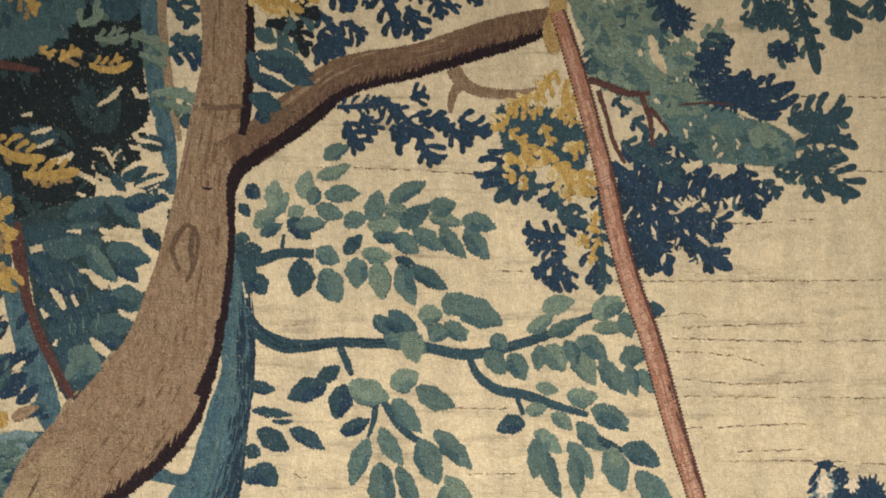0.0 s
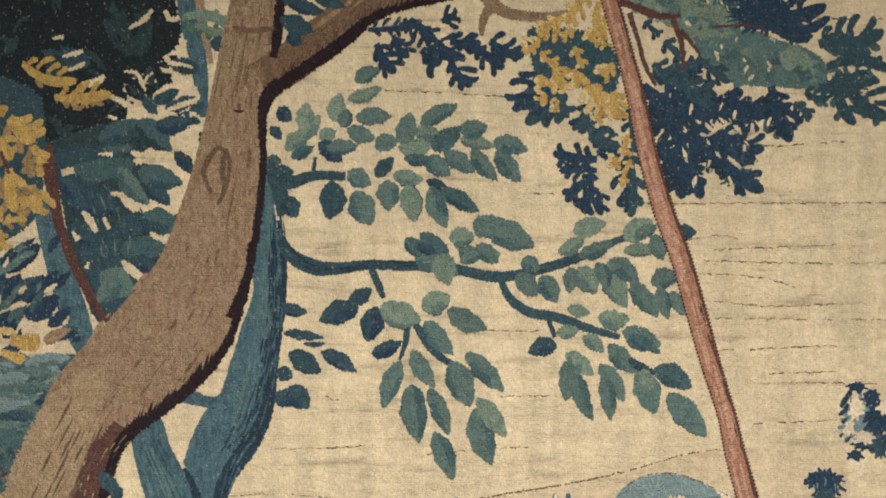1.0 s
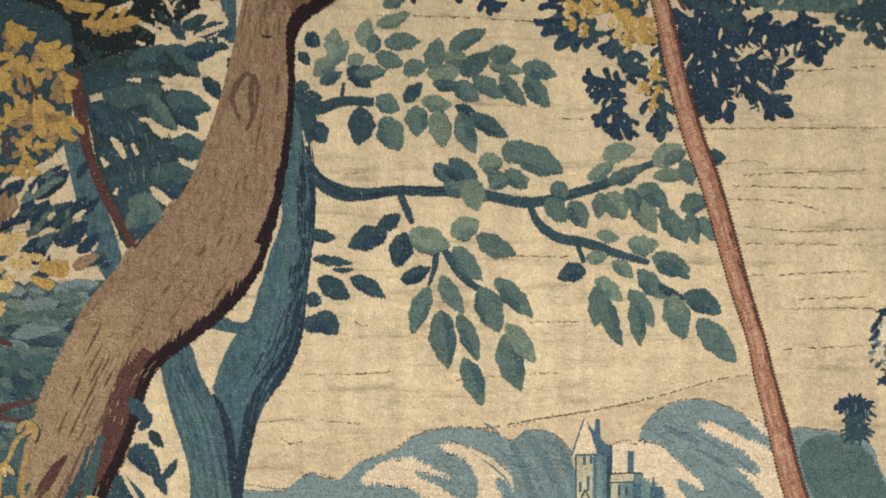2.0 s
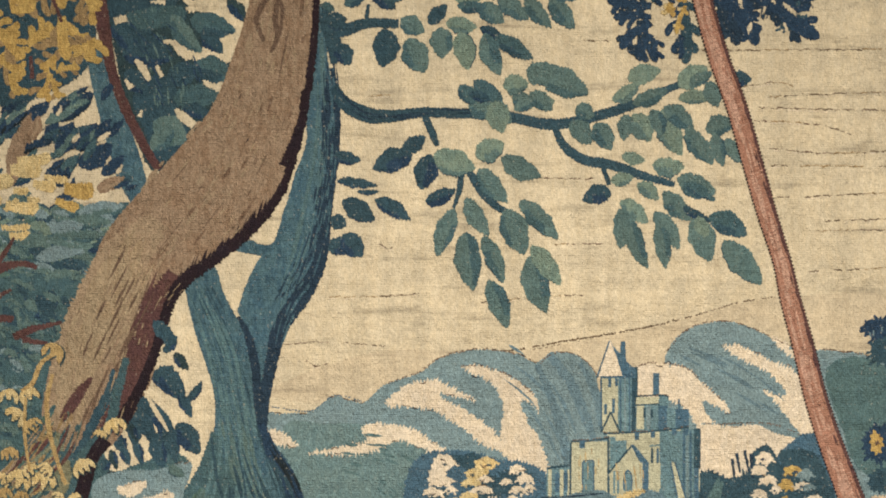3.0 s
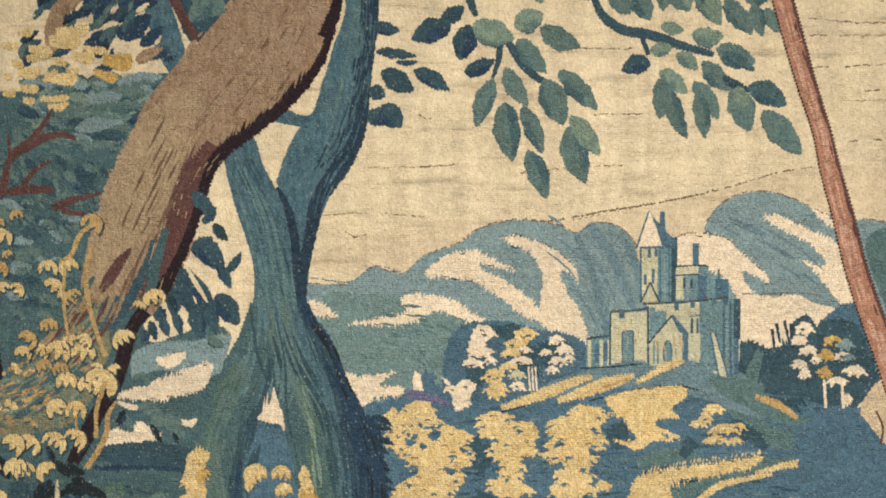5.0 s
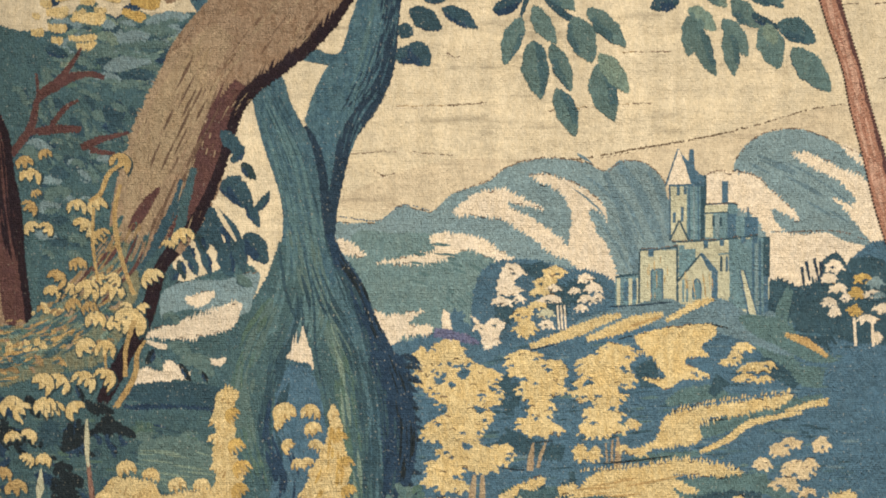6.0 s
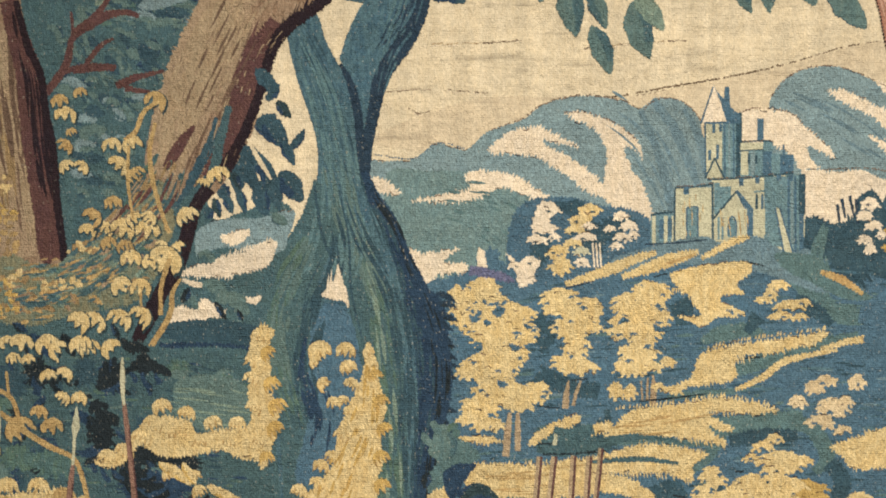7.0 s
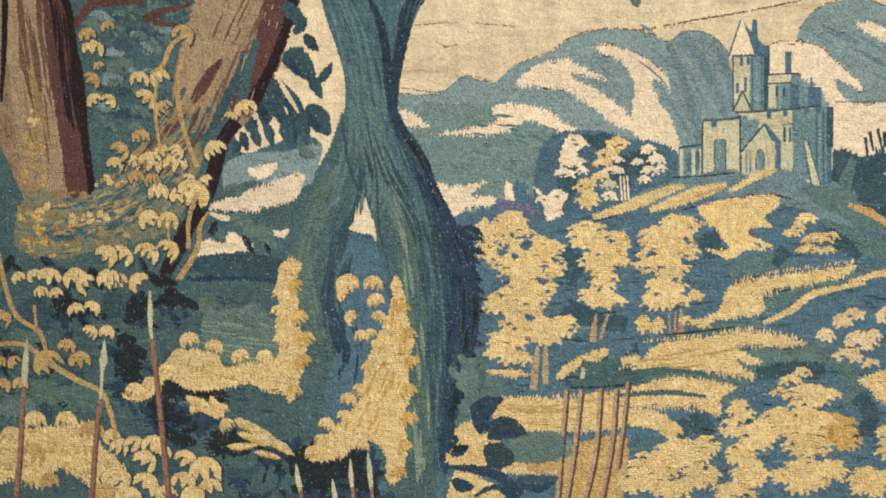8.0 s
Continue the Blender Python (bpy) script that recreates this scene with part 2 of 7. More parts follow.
def weave(name, shapes, parent, label=""):
    """One woven piece as a thin slab: shapes are (outline, material)."""
    verts, faces, mats, which = [], [], [], []
    for outline, mat in shapes:
        us, vs = [p[0] for p in outline], [p[1] for p in outline]
        spot = (slice(max(0, int((min(vs) + 500) // 12)), int((max(vs) + 500) // 12) + 1), slice(max(0, int((min(us) + 500) // 12)), int((max(us) + 500) // 12) + 1))
        levels[spot] = levels[spot].max() + 1
        y = FACE - 0.0003 - 2e-6 * float(levels[spot].max())
        if mat not in mats:
            mats.append(mat)
        k, n = len(verts), len(outline)
        area = sum(p[0] * q[1] - q[0] * p[1] for p, q in zip(outline, outline[1:] + outline[:1]))
        if area > 0:
            outline = outline[::-1]
        verts += [((x - 784) * UNIT, y, EYE + (441 - v) * UNIT) for x, v in outline]
        verts += [((x - 784) * UNIT, y + 0.0002, EYE + (441 - v) * UNIT) for x, v in outline]
        flat, _, tris, *_ = delaunay_2d_cdt([Vector(p) for p in outline], [], [list(range(n))], 1, 1e-4)
        faces += [(k + i, k + (i + 1) % n, k + n + (i + 1) % n, k + n + i) for i in range(n)]
        k += 2 * n
        verts += [((p.x - 784) * UNIT, y, EYE + (441 - p.y) * UNIT) for p in flat]
        for a, b, c in tris:
            turn = (flat[b] - flat[a]).cross(flat[c] - flat[a])
            faces.append((k + a, k + c, k + b) if turn > 0 else (k + a, k + b, k + c))
        which += [mats.index(mat)] * (n + len(tris))
    me = bpy.data.meshes.new(name)
    me.from_pydata(verts, [], faces)
    for m in mats:
        me.materials.append(m)
    me.polygons.foreach_set("material_index", which)
    me.update()
    ob = new(name, me)
    ob.parent = parent
    if label:
        tagged(ob, label)
    return ob


def edge_slit_shade(outline, keep=0.1):
    """Short dark dashes, slit shade as colour, where a pale block meets its neighbour along the warp."""
    shapes = []
    for i in range(0, len(outline) - 5, 5):
        a, b = outline[i], outline[i + 4]
        if abs(b[0] - a[0]) > 6 and abs(b[0] - a[0]) > 2.2 * abs(b[1] - a[1]) and rng.random() < keep:
            l, r = ribbon([(p[0], p[1], rng.uniform(0.4, 1.2)) for p in outline[i:i + 5:2]], -1, 1, 2.6)
            shapes.append((l + r[::-1], rng.choice((BARK_MID, BARK_DARK, SLIT))))
    return shapes


def patch(name, mat, parent, pts, amp=1.6, sharp=False, label=""):
    outline = toothed(straight(pts) if sharp else glide(pts), amp)
    return weave(name, [(outline, mat)] + (edge_slit_shade(outline, 0.35) if mat in (YELLOW, PALE, SAND, HILL) and not sharp else []), parent, label)


def ribbon(pts, lo=-1.0, hi=1.0, step=2.9):
    """The two edges of a stroke along (x, y, half width)."""
    mid = glide(pts, False, step)
    left, right = [], []
    for i, p in enumerate(mid):
        a, b = mid[max(i - 1, 0)], mid[min(i + 1, len(mid) - 1)]
        d = (b - a)[:2] / (np.hypot(*(b - a)[:2]) + 1e-6)
        nx, ny = -d[1], d[0]
        left.append((p[0] + nx * p[2] * lo, p[1] + ny * p[2] * lo))
        right.append((p[0] + nx * p[2] * hi, p[1] + ny * p[2] * hi))
    return left, right


def stroke(name, mat, parent, pts, amp=1.4, lo=-1.0, hi=1.0, label="", comb=0.0):
    left, right = ribbon(pts, lo, hi)
    left = toothed(left, max(amp, comb))
    return weave(name, [(left + toothed(right, amp)[::-1], mat)], parent, label)


def strands(name, mat, parent, pts, count, length=(40, 120), width=(1.0, 3.0), span=(-0.85, 0.85), label=""):
    """Fine lengthwise hatching inside a stroke."""
    mid = glide(pts, False, 6.0)
    shapes = []
    for _ in range(count):
        m = int(rng.uniform(*length) / 6)
        i = rng.randrange(0, max(1, len(mid) - m))
        f, w = rng.uniform(*span), rng.uniform(*width)
        piece = []
        for k in range(i, min(i + m, len(mid) - 1)):
            p, q = mid[k], mid[min(k + 1, len(mid) - 1)]
            d = (q - p)[:2] / (np.hypot(*(q - p)[:2]) + 1e-6)
            e = math.sin(math.pi * (k - i + 0.5) / m)
            piece.append((p[0] - d[1] * p[2] * f, p[1] + d[0] * p[2] * f, max(0.4, w * e)))
        if len(piece) > 2:
            l, r = ribbon(piece)
            shapes.append((toothed(l, 0.7) + toothed(r, 0.7)[::-1], mat))
    return tagged(weave(name, shapes, parent, label), kind="stuff")


def leaf_shape(x0, y0, x1, y1, w, bend=0.0, blunt=False):
    """Outline halves of a pointed leaf, or a blunt finger, from its stalk to its tip."""
    dx, dy = x1 - x0, y1 - y0
    length = math.hypot(dx, dy) + 1e-6
    nx, ny = -dy / length, dx / length
    m = max(6, int(length / 2.8))
    upper, lower = [], []
    for k in range(m + 1):
        t = k / m
        h = 0.5 * w * (math.sin(math.pi * t ** 0.85) ** 0.75 if 0 < t < 1 else 0.0)
        if blunt:
            h = 0.5 * w * (0.55 + 0.45 * t) * (1.0 if t < 0.72 else math.sqrt(max(0.0, 1 - ((t - 0.72) / 0.28) ** 2)))
        c = bend * length * math.sin(math.pi * t)
        px, py = x0 + dx * t + nx * c, y0 + dy * t + ny * c
        upper.append((px + nx * h, py + ny * h))
        lower.append((px - nx * h, py - ny * h))
    return upper, lower


def leaf(parent, light, dark, x0, y0, x1, y1, w, name="leaf", bend=None):
    b = rng.uniform(-0.06, 0.06) if bend is None else bend
    upper, lower = leaf_shape(x0, y0, x1, y1, w, b)
    if w > 16:
        # soft lobes along each side
        n = len(upper) - 1
        axis = [((p[0] + q[0]) / 2, (p[1] + q[1]) / 2) for p, q in zip(upper, lower)]
        sides = []
        for edge in (upper, lower):
            turns, start = rng.uniform(2.0, 3.6), rng.uniform(0, 6.3)
            grow = [1 + rng.uniform(0.04, 0.1) * math.sin(2 * math.pi * turns * i / n + start) for i in range(n + 1)]
            sides.append([(m[0] + (p[0] - m[0]) * g, m[1] + (p[1] - m[1]) * g) for m, p, g in zip(axis, edge, grow)])
        upper, lower = sides
    upper, lower = toothed(upper, 1.9), toothed(lower, 1.9)
    whole = upper + lower[::-1]
    mid = [((u[0] + v[0]) / 2, (u[1] + v[1]) / 2) for u, v in zip(upper, lower)]
    # the shaded half lies below or to the right
    side = lower if sum(p[1] + 0.4 * p[0] for p in lower) > sum(p[1] + 0.4 * p[0] for p in upper) else upper
    shapes = [(whole, light)]
    if dark is not light and rng.random() < 0.75:
        deep = rng.uniform(0.0, 0.55)
        inner = [(m[0] + (q[0] - m[0]) * deep, m[1] + (q[1] - m[1]) * deep) for m, q in zip(mid, side)]
        a, b = sorted((rng.uniform(0.0, 0.3), rng.uniform(0.7, 1.0)))
        i, j = int(a * len(side)), int(b * len(side))
        if j - i > 4:
            shapes.append((side[i:j] + toothed(inner[i:j], 2.4)[1:-1][::-1], dark))
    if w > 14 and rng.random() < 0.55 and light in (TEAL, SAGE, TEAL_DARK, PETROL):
        # a thin darker edge along the under side paints in the slit's shade
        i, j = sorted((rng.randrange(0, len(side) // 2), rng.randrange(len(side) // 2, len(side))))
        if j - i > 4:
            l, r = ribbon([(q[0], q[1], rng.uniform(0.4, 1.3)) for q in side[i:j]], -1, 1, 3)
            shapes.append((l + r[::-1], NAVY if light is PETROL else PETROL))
    return weave(name, shapes, parent)


def leaves(parent, sheet, light, dark, *rows):
    for x0, y0, x1, y1, w in rows:
        p, q = sheet(x0, y0, x1, y1)
        leaf(parent, light, dark, *p, *q, w)


def oak_leaf(parent, sheet, mat, x0, y0, x1, y1, w, pairs=3, second=None, name="lobed_leaf"):
    """A lobed leaf: blunt fingers off a midrib, longest in the middle."""
    (ax, ay), (bx, by) = sheet(x0, y0, x1, y1)
    dx, dy = bx - ax, by - ay
    length = math.hypot(dx, dy)
    ux, uy = dx / length, dy / length
    shapes = []

    def finger(px, py, qx, qy, wide, m):
        u, v = leaf_shape(px, py, qx + 0.12 * (qx - px), qy + 0.12 * (qy - py), wide, rng.uniform(-0.16, 0.16), True)
        shapes.append((toothed(u, 1.1) + toothed(v, 1.1)[::-1], m))

    for i in range(pairs):
        t = 0.1 + 0.62 * i / max(1, pairs - 1)
        reach = w * (0.60 - 0.2 * abs(2 * t - 0.8)) * rng.uniform(0.75, 1.15)
        for s in (-1, 1):
            a = radians(rng.uniform(38, 62)) * s
            vx, vy = ux * math.cos(a) - uy * math.sin(a), ux * math.sin(a) + uy * math.cos(a)
            px, py = ax + dx * t, ay + dy * t
            finger(px, py, px + vx * reach, py + vy * reach, (0.15 + 0.32 / pairs) * w, second if second and s > 0 else mat)
    finger(ax, ay, bx, by, 0.42 * w, mat)
    return weave(name, shapes, parent)


def oak_leaves(parent, sheet, mat, second, *rows):
    for x0, y0, x1, y1, w, pairs in rows:
        oak_leaf(parent, sheet, mat, x0, y0, x1, y1, w, pairs, second)


def umbel(cx, cy, r, flat=1.0, tilt=0.0, fingers=0):
    """Outline of a drooping leaf cluster: a round top over a fringe of hanging fingers, tilted in degrees."""
    n = fingers or (rng.choice((3, 4, 4, 5)) if r > 8 else 3)
    pts = [(-0.95, 0.15), (-0.82, -0.25), (-0.45, -0.58), (0.0, -0.7), (0.45, -0.58), (0.82, -0.25), (0.95, 0.15)]
    for k in range(n):
        x = 1.0 - 2.0 * (k + 0.5) / n
        tip = rng.uniform(0.45, 0.95)
        pts += [(1.08 * x + 0.42 / n, 0.75 * tip), (1.2 * x, tip), (1.05 * x - 0.42 / n, 0.7 * tip)]
        if k < n - 1:
            pts.append((x - 1.0 / n, rng.uniform(-0.25, 0.3)))
    c, d = math.cos(radians(tilt)), math.sin(radians(tilt))
    return toothed(glide([(cx + r * (x * c - flat * y * d), cy + r * (x * d + flat * y * c)) for x, y in pts], True, 2.8), 1.5)


def sprig(cx, cy, r, mat):
    """A drooping leaf: an arched top over three or four broad hanging fingers."""
    outline = umbel(cx, cy, 1.12 * r, rng.uniform(0.85, 1.1), rng.uniform(-48, 48), rng.choice((3, 3, 4)))
    shade = [(cx + 1.14 * (x - cx) + 1, cy + 1.14 * (y - cy) + 2) for x, y in outline]
    return [(shade, SHADE_LEAF), (outline, mat)]


def ragged(cx, cy, rx, ry, finger=6.0, droop=0.45):
    """A leafy mass whose rim breaks into blunt fingers, longest at the sides and foot."""
    n = max(5, int(math.pi * (rx + ry) / 11))
    start, pts = rng.uniform(0, 6.3), []
    for k in range(n):
        a = start + 2 * math.pi * (k + rng.uniform(-0.25, 0.25)) / n
        grow = rng.uniform(0.8, 1.08)
        reach = finger * (0.3 + 0.7 * min(1.0, max(0.0, 0.65 + math.sin(a)))) * rng.uniform(0.6, 1.25)
        for turn, out in ((-0.36, 0.0), (-0.16, 1.0), (0.13, 1.05), (0.32, 0.0)):
            b = a + turn * 2 * math.pi / n
            g = grow if out else 0.88 * grow
            pts.append((cx + g * rx * math.cos(b) + out * reach * math.cos(b), cy + g * ry * math.sin(b) + out * reach * (0.5 * math.sin(b) + droop)))
    return toothed(glide(pts, True, 2.8), 1.3)


def clump(parent, sheet, mat, x, y, rx, ry, name="bush", gaps=None):
    """A bush crown: one leafy mass with smaller ones at its rim and a few dark holes."""
    (cx, cy), = sheet(x, y)
    shapes = []
    if name == "blossom":
        heads = [(cx, cy, 0.95 * max(rx, ry))] if rx < 22 else [(cx - 0.55 * rx, cy + rng.uniform(-4, 4), 0.52 * rx), (cx + 0.55 * rx, cy + rng.uniform(-4, 4), 0.52 * rx)]
        for u, v, r in heads:
            shapes += sprig(u, v, r, mat)
    elif min(rx, ry) < 17:
        f = min(5.0, 0.4 * rx)
        if ry > 0.75 * rx:
            shapes.append((ragged(cx + rng.uniform(-0.3, 0.3) * rx, cy + 0.4 * ry, 0.5 * rx, 0.45 * ry, f), mat))
        for side in (-1, 1):
            shapes.append((ragged(cx + side * 0.45 * rx, cy + rng.uniform(0.0, 0.35) * ry, 0.42 * rx, 0.5 * ry, f), mat))
        shapes.append((ragged(cx, cy - 0.12 * ry, 0.62 * rx, 0.62 * ry, f), mat))
        if gaps and rng.random() < 0.5:
            shapes.append((ragged(cx + rng.uniform(-0.4, 0.4) * rx, cy + rng.uniform(0.1, 0.5) * ry, 0.16 * rx + 1, 0.1 * ry + 1, 1.5), gaps))
    else:
        shapes.append((ragged(cx, cy, 0.72 * rx, 0.72 * ry, 7), mat))
        k = int(4 + (rx + ry) / 16)
        for m in range(k):
            a = 2 * math.pi * (m + rng.uniform(-0.3, 0.3)) / k
            shapes.append((ragged(cx + 0.66 * rx * math.cos(a), cy + 0.66 * ry * math.sin(a), rng.uniform(0.26, 0.4) * rx, rng.uniform(0.22, 0.34) * ry, 6.5), mat))
        if gaps:
            for m in range(rng.choice((0, 1, 1, 2))):
                a = rng.uniform(0, 6.3)
                shapes.append((ragged(cx + 0.6 * rx * math.cos(a), cy + 0.6 * ry * math.sin(a), rng.uniform(3, 7), rng.uniform(2, 4), 2.5), gaps))
    for outline, m in list(shapes):
        if m is mat:
            shapes += edge_slit_shade(outline, 0.12)
    return weave(name, shapes, parent)


def inside(p, poly):
    hit = False
    for a, b in zip(poly, poly[1:] + poly[:1]):
        if (a[1] > p[1]) != (b[1] > p[1]) and p[0] < (b[0] - a[0]) * (p[1] - a[1]) / (b[1] - a[1]) + a[0]:
            hit = not hit
    return hit


def thicket(parent, region, mats, count, size=(25, 50), lean=(20, 70), thin=0.42, name="leaf", lobed=False):
    """Leaves strewn over a region, each hanging its own way."""
    xs, ys = [p[0] for p in region], [p[1] for p in region]
    made = 0
    while made < count:
        p = (rng.uniform(min(xs), max(xs)), rng.uniform(min(ys), max(ys)))
        if not inside(p, region):
            continue
        made += 1
        a, s = radians(rng.uniform(*lean)), rng.uniform(*size)
        light, dark = rng.choice(mats)
        if lobed:
            q = (p[0] + s * math.cos(a), p[1] + s * math.sin(a))
            oak_leaf(parent, lambda *v: list(zip(v[::2], v[1::2])), light, *p, *q, s * rng.uniform(0.9, 1.3), 3, dark)
            continue
        leaf(parent, light, dark, p[0], p[1], p[0] + s * math.cos(a), p[1] + s * math.sin(a), s * rng.uniform(0.8, 1.2) * thin, name)


def slit(parent, sheet, pts, mat=None, name="slit", w=1.6):
    """An open join between two colour blocks, its shade drawn as a broken dark line along the warp."""
    line = glide(sheet(*pts), False, 6.0)
    shapes, i = [], 0
    while i < len(line) - 2:
        m = rng.randrange(2, 9)
        piece = [(p[0], p[1] + rng.uniform(-1.3, 1.3), rng.choice((0.2, 0.35, 0.5, 0.8, 1.0)) * w) for p in line[i:i + m + 1]]
        if len(piece) > 1:
            l, r = ribbon(piece, -1, 1, 2.4)
            shapes.append((toothed(l, 1.1) + toothed(r, 1.3)[::-1], mat or rng.choice((SLIT, SLIT, BARK_MID, OCHRE))))
            # a pale line below paints the light on the slit's lower lip
            if rng.random() < 0.4:
                l, r = ribbon([(p[0], p[1] + 2.6 * w * rng.uniform(0.7, 1.2), 0.8 * p[2]) for p in piece], -1, 1, 2.4)
                shapes.append((toothed(l, 1.0) + toothed(r, 1.0)[::-1], PALE))
        i += m + rng.choice((0, 0, 0, 1, 1, 4))
    return tagged(weave(name, shapes, parent), kind="stuff")


def stitches(parent, pts, mat=None, size=1.3, name="slit_stitching", keep=0.7):
    """Short dark stitches that close a slit along a line, with gaps where they have worn away."""
    line = glide(pts, False, 4.6)
    shapes = []
    for a, b in zip(line[:-1], line[1:]):
        if rng.random() < keep:
            p, q = (a[0], a[1] + rng.uniform(-1.2, 1.2)), (a[0] + 0.75 * (b[0] - a[0]), a[1] + 0.75 * (b[1] - a[1]) + rng.uniform(-1.6, 1.6))
            l, r = ribbon([(*p, size * rng.uniform(0.5, 1.1)), (*q, size * rng.uniform(0.5, 1.1))], -1, 1, 3)
            shapes.append((l + r[::-1], mat or BARK_MID))
    return tagged(weave(name, shapes, parent), kind="stuff")


def comb(name, mat, parent, pts, reach=(8, 22), lean=0.0, gap=3.6, wide=1.7, keep=0.85):
    """Hatching teeth along a line: upright wedges of unequal length, as wefts of two colours interlock."""
    line = glide(pts, False, gap)
    shapes = []
    for p in line:
        if rng.random() < keep:
            h, w = rng.uniform(*reach), wide * rng.uniform(0.7, 1.3)
            x, y = p[0] + rng.uniform(-1, 1), p[1]
            tip = (x + lean * abs(h) + rng.uniform(-1, 1), y + h)
            mid = (0.5 * (x + tip[0]), 0.5 * (y + tip[1]))
            shapes.append(([(x - w, y - 0.12 * h), (x + w, y - 0.12 * h), (mid[0] + 0.75 * w, mid[1]), tip, (mid[0] - 0.75 * w, mid[1])], mat))
    return tagged(weave(name, shapes, parent), kind="stuff")


# ---- the tapestry: its cream ground cloth carries every motif ----
def ground_cloth():
    bm = bmesh.new()
    nx, nz = 60, 60
    x0, x1, z0, z1 = -1.25, 1.05, 0.45, 2.5
    grid = [[bm.verts.new((x0 + (x1 - x0) * i / nx, FACE, z0 + (z1 - z0) * j / nz)) for i in range(nx + 1)] for j in range(nz + 1)]
    for j in range(nz):
        for i in range(nx):
            bm.faces.new((grid[j][i], grid[j][i + 1], grid[j + 1][i + 1], grid[j + 1][i]))
    back = bmesh.ops.extrude_face_region(bm, geom=list(bm.faces))
    for v in [g for g in back["geom"] if isinstance(g, bmesh.types.BMVert)]:
        v.co.y += 0.008
    bmesh.ops.recalc_face_normals(bm, faces=bm.faces)
    me = bpy.data.meshes.new("tapestry")
    bm.to_mesh(me)
    bm.free()
    me.materials.append(CREAM)
    return tagged(new("tapestry", me), "old woven verdure tapestry of trees and a distant castle", "tapestry")


tapestry = ground_cloth()

# ---- sky: slits, mends and faint drawn lines in the cream ground ----
for pts in ((1090, 498, 1300, 498, 1600, 497), (1210, 702, 1400, 704, 1620, 707), (1190, 600, 1400, 605, 1600, 603), (1160, 562, 1225, 555, 1250, 562),
            (1180, 622, 1290, 630, 1355, 650), (1290, 818, 1400, 816, 1600, 824), (560, 297, 700, 300, 850, 310), (1440, 388, 1310, 396, 1250, 384),
            (880, 480, 930, 482), (540, 575, 500, 578, 490, 585), (880, 345, 940, 350), (1380, 170, 1600, 172), (1400, 300, 1600, 305), (770, 722, 900, 724)):
    slit(tapestry, A, pts, w=1.4)
for pts in ((600, 465, 690, 464, 760, 460), (520, 550, 600, 545, 700, 552), (690, 372, 705, 380, 720, 374), (870, 475, 960, 465, 1050, 462), (1380, 290, 1500, 284, 1600, 280),
            (1380, 200, 1480, 210, 1600, 205), (1480, 330, 1600, 326), (540, 640, 600, 650, 660, 640), (560, 578, 580, 588, 600, 582), (1000, 372, 1090, 370), (1380, 110, 1600, 100), (520, 400, 600, 398), (1450, 420, 1600, 412)):
    slit(tapestry, B, pts, w=1.25)
for pts in ((760, 570, 900, 562, 1040, 540, 1130, 525, 1240, 500, 1330, 474, 1420, 462), (880, 570, 1000, 546, 1100, 530, 1200, 512), (1440, 500, 1600, 520)):
    stitches(tapestry, B(*pts), SLIT, 1.7)
    stitches(tapestry, [(x + 2, y + 5) for x, y in B(*pts)], SLIT, 1.2, keep=0.45)
# the lower sky is a shade pinker below the drawn line
patch("haze_band", HAZE, tapestry, B(500, 640, 560, 600, 700, 560, 850, 562, 950, 560, 1060, 540, 1200, 512, 1330, 476, 1420, 464, 1600, 470, 1600, 620, 1400, 640, 1000, 640, 700, 660), 1.0)
# ---- hills and far woods ----
hills = patch("hill", HILL, tapestry, B(480, 690, 520, 672, 570, 668, 610, 640, 660, 652, 700, 620, 760, 600, 800, 572, 860, 558, 930, 565, 970, 582, 1000, 565, 1040, 568, 1070, 595, 1090, 640, 1180, 640, 1200, 560,
              1240, 520, 1300, 508, 1350, 520, 1390, 540, 1430, 555, 1500, 560, 1560, 570, 1620, 620, 1640, 900, 480, 900), 1.8)
tagged(hills, "blue-grey woven hills with pale streaks")
patch("hill", GREYGREEN_LIGHT, hills, B(520, 700, 600, 690, 660, 690, 720, 705, 790, 740, 830, 800, 840, 880, 560, 880), 2.0)
patch("hill", HILL, hills, B(840, 590, 890, 620, 910, 680, 905, 720, 860, 690, 830, 640), 1.6)
